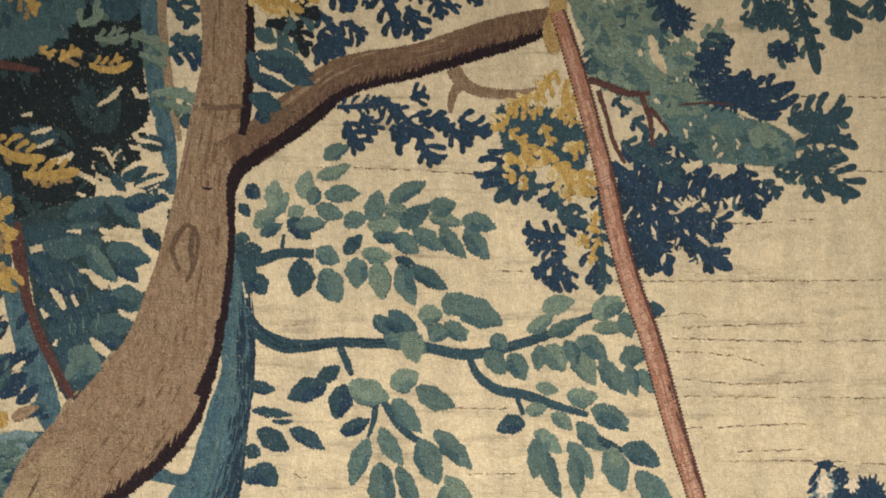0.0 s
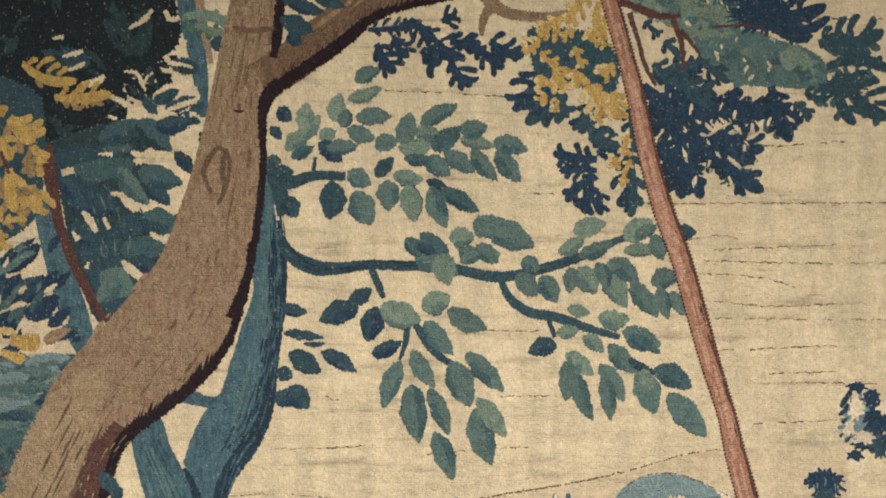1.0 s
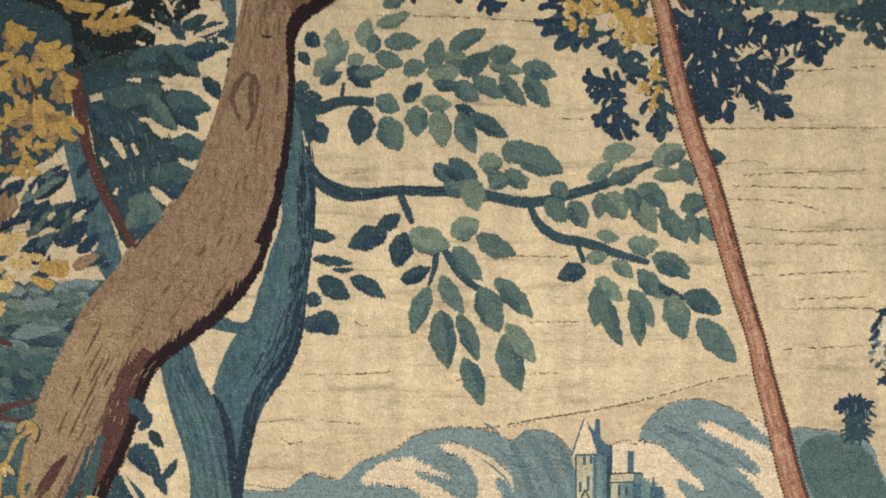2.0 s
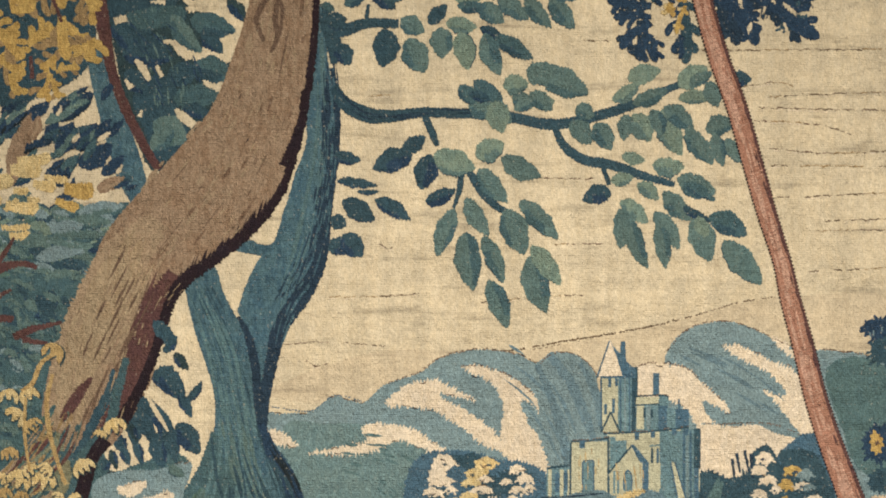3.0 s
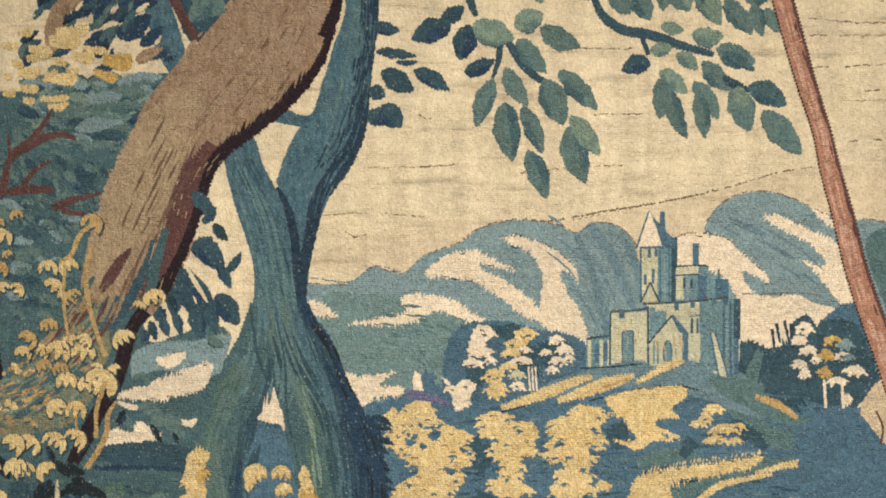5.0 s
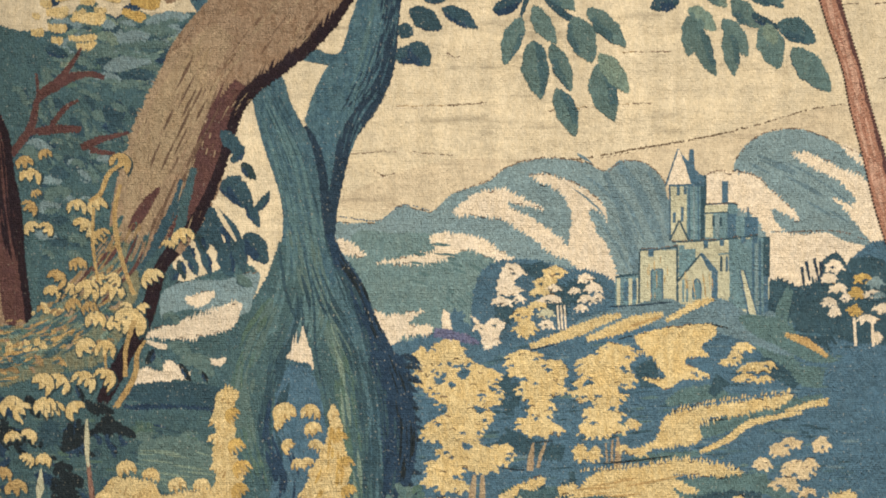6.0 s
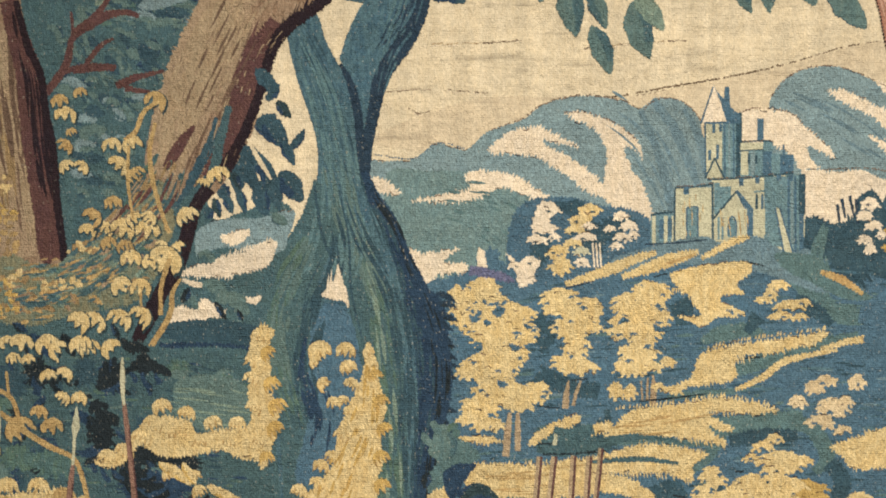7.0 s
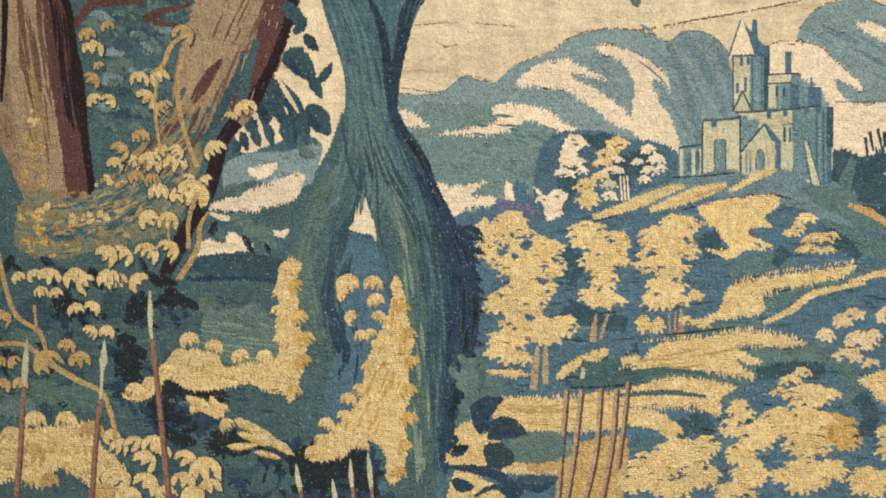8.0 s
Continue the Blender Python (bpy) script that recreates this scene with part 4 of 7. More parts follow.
for pts in ((1290, 508, 1340, 492, 1420, 482, 1510, 468, 1490, 488, 1400, 508, 1352, 516, 1350, 552, 1300, 562, 1228, 574, 1270, 548), (1130, 645, 1170, 608, 1250, 596, 1330, 584, 1425, 606, 1380, 614, 1300, 612, 1350, 640, 1300, 636, 1335, 668, 1250, 655, 1130, 662),
            (1110, 690, 1200, 668, 1300, 684, 1275, 704, 1275, 732, 1220, 720, 1110, 716), (880, 705, 1000, 704, 1110, 694, 1108, 752, 1000, 764, 900, 768, 872, 740), (860, 658, 900, 652, 940, 664, 900, 668),) + ((985, 668, 1010, 640, 1050, 622, 1078, 616, 1070, 632, 1030, 648, 1000, 668), (1085, 640, 1130, 628, 1125, 648, 1090, 650), (1520, 672, 1560, 655, 1620, 640, 1640, 700, 1560, 712, 1540, 690), (1100, 720, 1150, 725, 1190, 745, 1200, 790, 1160, 760, 1110, 750),
            (800, 800, 870, 812, 990, 822, 1000, 840, 880, 838, 800, 828), (1000, 800, 1100, 770, 1110, 830, 1090, 900, 1000, 900)):
    patch("lit_field", YELLOW if pts[0] != 1000 else SAND, woods, D(*pts), 4.6)
for pts in ((1350, 572, 3, 1400, 548, 6, 1440, 520, 6, 1530, 500, 3), (1500, 498, 3, 1560, 484, 6, 1640, 470, 6), (1300, 626, 4, 1330, 640, 6, 1345, 642, 2)):
    stroke("lit_ridge", YELLOW, woods, D.wide(*pts), 2.4)
for pts in ((1030, 640, 5, 1060, 652, 12, 1100, 640, 10), (1090, 700, 3, 1180, 694, 5, 1250, 702, 3), (1000, 680, 4, 1080, 672, 10, 1180, 655, 6, 1260, 664, 2)):
    stroke("field_shade", TEAL_DARK, woods, D.wide(*pts), 2.0)
for pts in ((1300, 500, 1352, 486, 1420, 476, 1508, 464), (1140, 606, 1250, 594, 1330, 582, 1420, 602), (1120, 690, 1200, 668, 1290, 682), (884, 706, 1000, 702, 1104, 694), (1050, 384, 1110, 366, 1200, 334)):
    comb("field_edge", YELLOW, woods, D(*pts), (-9, -3), 0.2, 5.0, 1.6, 0.7)
for pts in ((1352, 516, 1400, 508, 1490, 488), (1300, 612, 1350, 612, 1420, 606), (1250, 656, 1300, 664, 1330, 668), (880, 766, 1000, 764, 1104, 752), (1120, 716, 1220, 722, 1272, 732)):
    comb("field_edge", YELLOW, woods, D(*pts), (3, 12), 0.2, 5.0, 1.6, 0.7)
strands("field_furrow", SAND, woods, D.wide(880, 735, 26, 1000, 735, 28, 1105, 725, 26), 18, (30, 80), (0.8, 2.0))
strands("field_furrow", SAND, woods, D.wide(1130, 640, 20, 1250, 625, 24, 1330, 610, 10), 14, (30, 80), (0.8, 2.0))
patch("water", SAGE, woods, D(905, 790, 960, 770, 1010, 780, 1005, 812, 930, 815), 2.0)
for x, y, rx, ry, mat in ((1430, 700, 40, 26, YELLOW), (1390, 745, 48, 30, YELLOW), (1470, 755, 46, 30, GOLD), (1430, 745, 44, 30, YELLOW), (1430, 785, 44, 26, YELLOW), (1500, 775, 24, 24, GOLD), (1340, 770, 34, 30, YELLOW), (1310, 800, 28, 20, YELLOW), (1330, 835, 36, 26, YELLOW), (1420, 840, 50, 34, YELLOW), (1470, 830, 30, 20, YELLOW),
                          (1210, 800, 50, 30, YELLOW), (1160, 820, 46, 28, YELLOW), (1240, 840, 36, 24, YELLOW), (1130, 850, 36, 26, YELLOW), (1190, 860, 40, 20, YELLOW), (1540, 850, 40, 30, YELLOW), (1580, 790, 30, 26, YELLOW), (1570, 760, 24, 16, YELLOW), (1300, 870, 40, 20, YELLOW), (1250, 785, 24, 18, YELLOW),
                          (1190, 755, 20, 16, YELLOW), (1160, 745, 20, 14, YELLOW)):
    clump(woods, D, mat, x, y, rx * 1.03, ry * 0.98, "yellow_bush", PETROL)
for pts in ((1004, 690, 4.5, 996, 790, 5, 988, 890, 5), (1030, 690, 4.5, 1018, 800, 5, 1004, 890, 5), (1064, 688, 4.5, 1056, 800, 5, 1036, 890, 5), (1092, 690, 4.5, 1084, 790, 5, 1066, 890, 5), (1112, 675, 3.5, 1106, 740, 4, 1094, 830, 4)):
    stroke("post", BARK_PALE, woods, D.wide(*pts), 1.0)
    stroke("post_edge", RUST, woods, D.wide(*[v + (4.0 if k % 3 == 0 else 0) if k % 3 < 2 else 2.2 for k, v in enumerate(pts)]), 0.9)
# wood edge beside the castle
wood = patch("dark_wood", PETROL, woods, B47(1300, 640, 1345, 648, 1380, 640, 1395, 600, 1420, 592, 1440, 625, 1440, 600, 1490, 600, 1515, 625, 1540, 690, 1560, 740, 1520, 760, 1480, 760, 1430, 745, 1350, 720, 1310, 690), 3.0)
patch("dark_wood", FIELD, woods, B47(1440, 760, 1520, 760, 1545, 800, 1570, 830, 1600, 860, 1600, 900, 1450, 900, 1400, 850), 3.0)
for pts in ((1362, 605, 3, 1368, 640, 2), (1376, 600, 3, 1384, 640, 2), (1388, 606, 4, 1390, 650, 2), (1354, 615, 3, 1358, 645, 2)):
    stroke("wood_tip", BLUE_DEEP, woods, B47.wide(*pts), 1.5)
for x, y, rx, ry, mat in ((1412, 612, 18, 14, PALE), (1402, 634, 16, 12, PALE), (1418, 652, 18, 12, PALE), (1402, 676, 14, 10, PALE), (1412, 692, 10, 12, PALE), (1462, 634, 20, 12, GOLD), (1450, 660, 16, 14, GOLD), (1446, 690, 14, 12, GOLD), (1484, 640, 16, 12, HILL), (1478, 662, 18, 10, PALE), (1500, 688, 22, 14, PALE), (1470, 706, 20, 9, PALE), (1490, 664, 12, 8, HILL), (1455, 612, 14, 8, PETROL), (1432, 668, 9, 8, PALE), (1520, 748, 16, 8, PALE), (1486, 738, 10, 12, PALE)):
    clump(woods, B47, mat, x, y, rx, ry, "small_tree", NAVY)
for pts in ((1446, 705, 2.4, 1449, 755, 2.4), (1478, 715, 2.4, 1480, 756, 2.4)):
    stroke("tree_stem", PALE, woods, B47.wide(*pts), 1.2)
strands("field_hatching", GREYGREEN, woods, B47.wide(1335, 650, 10, 1322, 700, 16, 1335, 740, 10), 16, (20, 60), (1.5, 3.5))
# the pale drapery edge beyond the staff's foot
patch("drapery", BLUSH, tapestry, B47(1530, 720, 1560, 700, 1640, 690, 1640, 860, 1575, 835, 1545, 810, 1530, 790, 1510, 760), 2.5, label="blush woven drapery fold")
for pts in ((1538, 760, 2, 1550, 790, 2, 1545, 820, 2), (1560, 745, 3, 1600, 750, 3)):
    stroke("drapery_fold", RUST, tapestry, B47.wide(*pts), 0.8)
# blue shrubs at the far edge
(u, v), = A10(1522, 742)
shrub = weave("blue_shrub", [(ragged(u, v, 34, 48, 7, 0.1), HILL)], tapestry, "navy woven shrub with pale flowers")
for x, y, rx, ry, mat in ((1520, 685, 18, 9, NAVY), (1546, 704, 16, 14, NAVY), (1556, 740, 24, 32, NAVY), (1540, 786, 28, 14, NAVY), (1514, 806, 15, 9, NAVY), (1560, 790, 16, 24, PETROL), (1600, 760, 40, 60, NAVY), (1518, 722, 13, 22, PALE), (1530, 774, 18, 13, PALE), (1506, 756, 9, 15, PALE), (1566, 722, 10, 12, PALE), (1590, 780, 14, 18, PALE), (1540, 740, 10, 7, NAVY)):
    (u, v), = A10(x, y)
    weave("flower" if mat is PALE else "foliage", [(ragged(u, v, rx, ry, 5, 0.3), mat)], shrub)
for pts in ((1508, 694, 4, 1498, 708, 5, 1490, 722, 3), (1504, 716, 3, 1496, 728, 4, 1486, 736, 2), (1500, 742, 2, 1492, 750, 3), (1494, 768, 2, 1488, 774, 3), (1508, 774, 2, 1498, 784, 3)):
    stroke("leaf", NAVY, shrub, A10.wide(*pts), 1.6)
for x, y, rx, ry, mat in ((1462, 856, 30, 30, NAVY), (1464, 892, 26, 26, PETROL), (1440, 846, 10, 12, NAVY)):
    (u, v), = A10(x, y)
    weave("foliage", [(ragged(u, v, rx, ry, 8, 0.4), mat)], shrub)
comb("leaf_light", HILL, shrub, A10(1442, 860, 1462, 850, 1484, 862), (8, 20), 0.1, 7.0, 1.4)
for x, y, rx, ry, mat in ((1552, 785, 30, 38, NAVY), (1551, 784, 13, 22, GOLD), (1552, 784, 4, 4, BARK_MID), (1560, 850, 24, 26, PETROL)):
    (u, v), = B3(x, y)
    weave("flower" if mat is GOLD else "foliage", [(ragged(u, v, rx, ry, 3, 0.2), mat)], shrub)

# ---- the blue tree: twin trunks that part, cross and join over a spreading foot ----
blue = patch("blue_tree", BLUE, tapestry, B(578, -40, 568, 60, 562, 130, 558, 200, 540, 250, 522, 310, 490, 380, 470, 410, 440, 480, 446, 505, 462, 545, 472, 600, 478, 690, 470, 760, 510, 760, 490, 700, 498, 640, 502, 590, 510, 550, 530, 500, 562, 460, 585, 400, 600, 320, 608, 220, 613, 140, 606, 90, 598, 40, 590, -40),
             1.4, label="blue woven tree with crossing trunks and leafy branches")
patch("trunk", BLUE, blue, B(330, 400, 345, 445, 352, 480, 365, 530, 385, 590, 398, 640, 398, 700, 380, 760, 400, 820, 520, 820, 500, 740, 490, 710, 478, 640, 472, 580, 455, 530, 434, 495, 412, 450, 400, 400, 380, 385), 1.4)
stroke("trunk", BLUE, blue, B.wide(400, 360, 20, 450, 375, 12, 500, 382, 14), 1.2)
foot = patch("foot", BLUE, blue, D(640, 190, 700, 210, 740, 250, 770, 320, 800, 400, 822, 480, 830, 560, 835, 640, 810, 720, 800, 800, 810, 900, 560, 900, 545, 760, 520, 640, 490, 500, 500, 420, 540, 340, 590, 260), 2.5)
patch("trunk_shade", NAVY, blue, D(690, 180, 708, 226, 742, 256, 762, 310, 784, 380, 830, 410, 845, 490, 850, 560, 835, 640, 815, 710, 805, 800, 786, 840, 776, 760, 790, 640, 784, 520, 766, 420, 742, 330, 708, 250), 3.0)
edge = D.wide(697, 215, 8, 726, 280, 14, 765, 380, 20, 795, 460, 28, 812, 560, 34, 808, 640, 30, 795, 720, 18)
strands("trunk_hatching", PETROL, blue, edge, 40, (30, 110), (1.2, 3.5), (-0.9, 0.9))
strands("trunk_hatching", INK, blue, edge, 40, (30, 110), (1.2, 3.5), (-0.95, 0.4))
strands("trunk_hatching", BLUE, blue, edge, 24, (30, 110), (1.0, 2.6), (-0.2, 0.95))
for y in range(400, 720, 17):
    leaves(blue, D, BLUE_DEEP, INK, (815 + rng.uniform(-4, 12), y, 855 + rng.uniform(-12, 8), y + rng.uniform(6, 22), 12))
strands("bark_shade", BLUE_DEEP, blue, B.wide(590, 0, 16, 600, 100, 20, 595, 220, 26, 575, 340, 30, 540, 440, 34, 512, 520, 14, 494, 600, 6), 24, (30, 110), (0.8, 2.2), (-0.9, 0.2))
strands("bark_shade", PETROL, blue, B.wide(370, 440, 20, 420, 560, 30, 450, 680, 36, 500, 800, 60), 26, (30, 110), (0.8, 2.2), (-0.9, 0.9))
strands("bark_light", BLUE_LIGHT, blue, B.wide(590, 0, 12, 595, 200, 22, 560, 380, 30, 530, 450, 24, 508, 530, 10), 26, (60, 170), (0.8, 2.2), (0.0, 0.9))
strands("bark_light", BLUE_LIGHT, blue, B.wide(360, 440, 22, 410, 560, 32, 440, 680, 40, 500, 820, 60), 34, (60, 170), (0.8, 2.4), (-0.9, 0.9))
stroke("trunk_shade", BLUE_DEEP, blue, B.wide(606, 60, 4, 614, 130, 6, 610, 210, 9, 598, 300, 10, 585, 400, 12, 555, 460, 16, 515, 520, 14, 500, 580, 11, 488, 640, 10, 484, 700, 8), 2.2)
strands("trunk_hatching", BLUE, blue, B.wide(602, 60, 6, 606, 200, 9, 590, 330, 11, 566, 420, 14, 530, 480, 16, 506, 560, 8), 60, (16, 60), (0.8, 2.4), (-1, 1))
strands("trunk_hatching", BLUE_DEEP, blue, B.wide(594, 60, 6, 596, 200, 9, 578, 330, 12, 550, 420, 16, 512, 480, 16), 60, (16, 60), (0.8, 2.4), (-1, 1))
stroke("trunk_shade", BLUE_DEEP, blue, B.wide(440, 500, 3, 460, 540, 7, 472, 600, 8, 478, 680, 7, 486, 705, 3), 1.6)
patch("sky_gap", CREAM, blue, B(398, 398, 425, 385, 462, 392, 472, 400, 455, 440, 436, 492, 425, 470, 408, 430), 1.4)
patch("sky_gap", CREAM, blue, B(462, 345, 480, 318, 515, 318, 510, 350, 498, 372, 470, 368), 1.4)
patch("sky_gap", CREAM, blue, B(542, 215, 552, 170, 562, 180, 552, 215), 1.4)
patch("leg", TEAL_DARK, blue, D(608, 200, 628, 250, 634, 320, 616, 372, 606, 440, 600, 520, 612, 600, 600, 700, 570, 800, 556, 820, 548, 700, 540, 600, 516, 520, 500, 440, 512, 380, 548, 320, 584, 262), 3.0)
patch("leg", TEAL_DARK, blue, D(640, 220, 668, 290, 700, 330, 740, 400, 760, 480, 766, 580, 772, 700, 768, 880, 690, 880, 700, 700, 690, 560, 676, 470, 660, 400, 640, 330, 630, 270), 3.0)
patch("shade", FIELD, blue, D(606, 440, 640, 420, 668, 440, 684, 500, 690, 560, 660, 620, 640, 690, 596, 740, 572, 720, 596, 620, 596, 520), 3.0)
for pts, mat, count in (((690, 300, 10, 712, 400, 16, 724, 500, 26, 736, 620, 30, 742, 840, 26), MOSS, 60), ((700, 330, 8, 716, 440, 14, 730, 560, 20, 742, 720, 22, 742, 860, 20), SAGE, 16), ((600, 300, 10, 556, 380, 24, 536, 460, 26, 556, 560, 20, 580, 640, 16), MOSS, 34), ((600, 300, 10, 560, 380, 24, 540, 470, 22, 560, 580, 18), TEAL, 26)):
    strands("moss", mat, blue, D.wide(*pts), count, (30, 100), (2.0, 5.0))
strands("bark_light", TEAL, blue, D.wide(640, 160, 26, 664, 260, 30, 690, 330, 26, 724, 420, 20), 34, (40, 110), (1.5, 4.0))
strands("bark_light", BLUE_LIGHT, blue, D.wide(640, 120, 40, 650, 240, 50, 640, 330, 60, 600, 420, 60), 34, (40, 120), (1.5, 4.0))
strands("bark_shade", PETROL, blue, D.wide(630, 260, 20, 640, 330, 24, 610, 420, 30, 592, 520, 26, 606, 640, 30), 50, (30, 100), (1.5, 4.5))
strands("bark_shade", PETROL, blue, D.wide(660, 220, 12, 690, 300, 16, 740, 400, 20, 766, 520, 16, 770, 700, 20, 768, 850, 20), 44, (40, 120), (1.5, 4.0))
strands("bark_shade", NAVY, blue, D.wide(612, 470, 20, 600, 540, 26, 620, 620, 30, 610, 700, 30), 22, (24, 70), (2.0, 5.0))
for pts in ((606, 210, 2, 618, 290, 3, 636, 340, 2), (650, 220, 1.5, 666, 300, 2, 672, 400, 2, 690, 480, 1.5), (644, 300, 2, 650, 360, 3)):
    stroke("bark_line", PETROL, blue, D.wide(*pts), 1.6)
patch("hollow", PALE, blue, D(648, 350, 656, 378, 664, 400, 666, 428, 658, 414, 640, 412, 618, 404, 630, 392, 634, 372, 640, 384, 644, 366), 2.0)
comb("hollow_edge", PALE, blue, D(628, 398, 640, 396, 650, 392), (-40, -14), 0.1, 6.0, 2.4)
side = D.wide(693, 186, 7, 710, 230, 11, 740, 278, 13, 764, 340, 15, 792, 410, 22, 814, 480, 26, 822, 560, 26, 812, 640, 22, 802, 720, 17, 797, 810, 14)
stroke("trunk_shade", NAVY, blue, side, 3.0)
strands("trunk_hatching", INK, blue, side, 40, (24, 80), (1.0, 3.0), (-0.95, 0.1))
strands("trunk_hatching", PETROL, blue, side, 44, (24, 80), (1.0, 2.8), (0.2, 1.2))
# lower branches of the blue tree
for pts in ((440, 560, 8, 460, 590, 12, 500, 610, 14, 540, 612, 11, 600, 606, 9, 660, 608, 9, 715, 608, 9), (770, 618, 9, 820, 628, 10, 870, 622, 9, 930, 606, 9, 990, 585, 8, 1040, 562, 6, 1090, 545, 4), (828, 630, 5, 845, 665, 8, 880, 690, 9, 930, 700, 9, 980, 718, 8, 1040, 735, 5),
            (600, 612, 6, 612, 640, 7, 622, 665, 4),) + ((675, 705, 6, 700, 745, 8, 730, 775, 7, 755, 785, 3), (664, 715, 6, 660, 745, 5, 650, 775, 3), (912, 700, 4, 925, 735, 4), (425, 455, 18, 460, 460, 12, 500, 448, 9, 555, 450, 8), (498, 440, 4, 502, 415, 3), (420, 430, 10, 440, 480, 14, 440, 520, 6)):
    stroke("branch", PETROL, blue, A.wide(*pts), 1.5)
strands("branch_shade", BLUE_DEEP, blue, A.wide(440, 565, 8, 500, 612, 10, 600, 606, 7, 715, 608, 7), 10, (40, 120), (1, 2.2))
# its leaves: the blue ones by the trunk
leaves(blue, A, PETROL, NAVY, (612, 680, 592, 742, 42), (560, 672, 602, 648, 30), (578, 680, 508, 706, 42), (600, 765, 655, 742, 28), (440, 680, 488, 690, 24), (445, 725, 518, 735, 18), (455, 760, 512, 795, 38), (512, 758, 574, 796, 30), (430, 850, 470, 830, 34), (435, 790, 462, 805, 28), (480, 745, 520, 745, 10), (455, 820, 490, 860, 40))
stroke("branch", PETROL, blue, A15.wide(784, 402, 9, 830, 412, 9, 872, 422, 9), 1.5)
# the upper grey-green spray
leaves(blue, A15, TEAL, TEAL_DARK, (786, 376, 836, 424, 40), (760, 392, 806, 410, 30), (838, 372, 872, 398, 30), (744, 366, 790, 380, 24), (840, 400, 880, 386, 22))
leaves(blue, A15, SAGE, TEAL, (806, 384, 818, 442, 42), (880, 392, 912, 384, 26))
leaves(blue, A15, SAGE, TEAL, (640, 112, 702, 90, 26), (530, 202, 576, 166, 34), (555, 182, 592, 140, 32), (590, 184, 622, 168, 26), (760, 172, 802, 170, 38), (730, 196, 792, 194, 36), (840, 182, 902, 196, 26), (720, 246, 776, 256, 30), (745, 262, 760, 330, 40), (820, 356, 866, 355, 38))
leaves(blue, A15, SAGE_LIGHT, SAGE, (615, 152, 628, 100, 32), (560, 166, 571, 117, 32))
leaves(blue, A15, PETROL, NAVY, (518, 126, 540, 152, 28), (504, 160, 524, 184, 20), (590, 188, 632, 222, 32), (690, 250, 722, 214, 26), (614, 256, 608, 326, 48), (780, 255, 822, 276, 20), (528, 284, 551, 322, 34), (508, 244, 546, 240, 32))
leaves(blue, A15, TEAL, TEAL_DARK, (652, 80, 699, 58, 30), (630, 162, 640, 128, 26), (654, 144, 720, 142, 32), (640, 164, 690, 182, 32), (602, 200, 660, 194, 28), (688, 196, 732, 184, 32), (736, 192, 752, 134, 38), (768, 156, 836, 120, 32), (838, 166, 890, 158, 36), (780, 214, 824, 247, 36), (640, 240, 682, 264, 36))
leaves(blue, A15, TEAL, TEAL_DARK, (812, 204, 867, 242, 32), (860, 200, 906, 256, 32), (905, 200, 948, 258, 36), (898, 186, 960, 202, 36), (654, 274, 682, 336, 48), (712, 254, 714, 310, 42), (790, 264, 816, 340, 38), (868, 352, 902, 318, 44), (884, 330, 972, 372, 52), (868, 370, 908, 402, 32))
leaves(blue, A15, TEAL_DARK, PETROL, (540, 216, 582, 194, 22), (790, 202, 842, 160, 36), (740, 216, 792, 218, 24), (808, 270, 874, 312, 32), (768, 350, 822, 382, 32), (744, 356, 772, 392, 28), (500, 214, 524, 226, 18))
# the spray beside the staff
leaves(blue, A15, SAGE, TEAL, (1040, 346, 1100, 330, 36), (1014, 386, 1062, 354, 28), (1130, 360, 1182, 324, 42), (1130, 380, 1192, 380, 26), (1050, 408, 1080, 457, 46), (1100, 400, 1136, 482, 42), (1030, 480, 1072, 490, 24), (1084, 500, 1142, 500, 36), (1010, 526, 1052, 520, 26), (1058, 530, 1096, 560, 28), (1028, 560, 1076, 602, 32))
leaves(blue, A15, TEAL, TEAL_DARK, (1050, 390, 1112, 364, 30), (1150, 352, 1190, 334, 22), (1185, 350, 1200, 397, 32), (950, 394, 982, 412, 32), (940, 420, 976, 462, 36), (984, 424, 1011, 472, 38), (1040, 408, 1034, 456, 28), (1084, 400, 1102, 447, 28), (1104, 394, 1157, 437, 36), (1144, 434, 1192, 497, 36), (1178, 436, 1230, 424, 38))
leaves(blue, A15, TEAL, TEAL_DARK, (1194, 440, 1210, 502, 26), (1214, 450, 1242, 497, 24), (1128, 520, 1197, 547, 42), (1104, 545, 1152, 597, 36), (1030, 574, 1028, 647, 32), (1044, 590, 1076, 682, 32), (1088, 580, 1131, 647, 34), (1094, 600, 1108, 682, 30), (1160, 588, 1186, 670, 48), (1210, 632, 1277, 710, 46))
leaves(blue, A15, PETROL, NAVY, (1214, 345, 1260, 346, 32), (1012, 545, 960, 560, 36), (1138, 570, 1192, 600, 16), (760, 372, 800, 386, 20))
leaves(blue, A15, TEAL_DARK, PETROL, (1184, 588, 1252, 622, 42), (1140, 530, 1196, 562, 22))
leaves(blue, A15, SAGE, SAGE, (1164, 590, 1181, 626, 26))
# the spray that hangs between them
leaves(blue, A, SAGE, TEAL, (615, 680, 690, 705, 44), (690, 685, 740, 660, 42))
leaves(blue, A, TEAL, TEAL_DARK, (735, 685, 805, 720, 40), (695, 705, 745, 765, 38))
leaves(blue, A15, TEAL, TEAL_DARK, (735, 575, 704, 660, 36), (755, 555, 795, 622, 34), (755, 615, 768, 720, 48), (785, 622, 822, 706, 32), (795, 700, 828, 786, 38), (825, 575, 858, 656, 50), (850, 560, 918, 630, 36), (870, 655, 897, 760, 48))
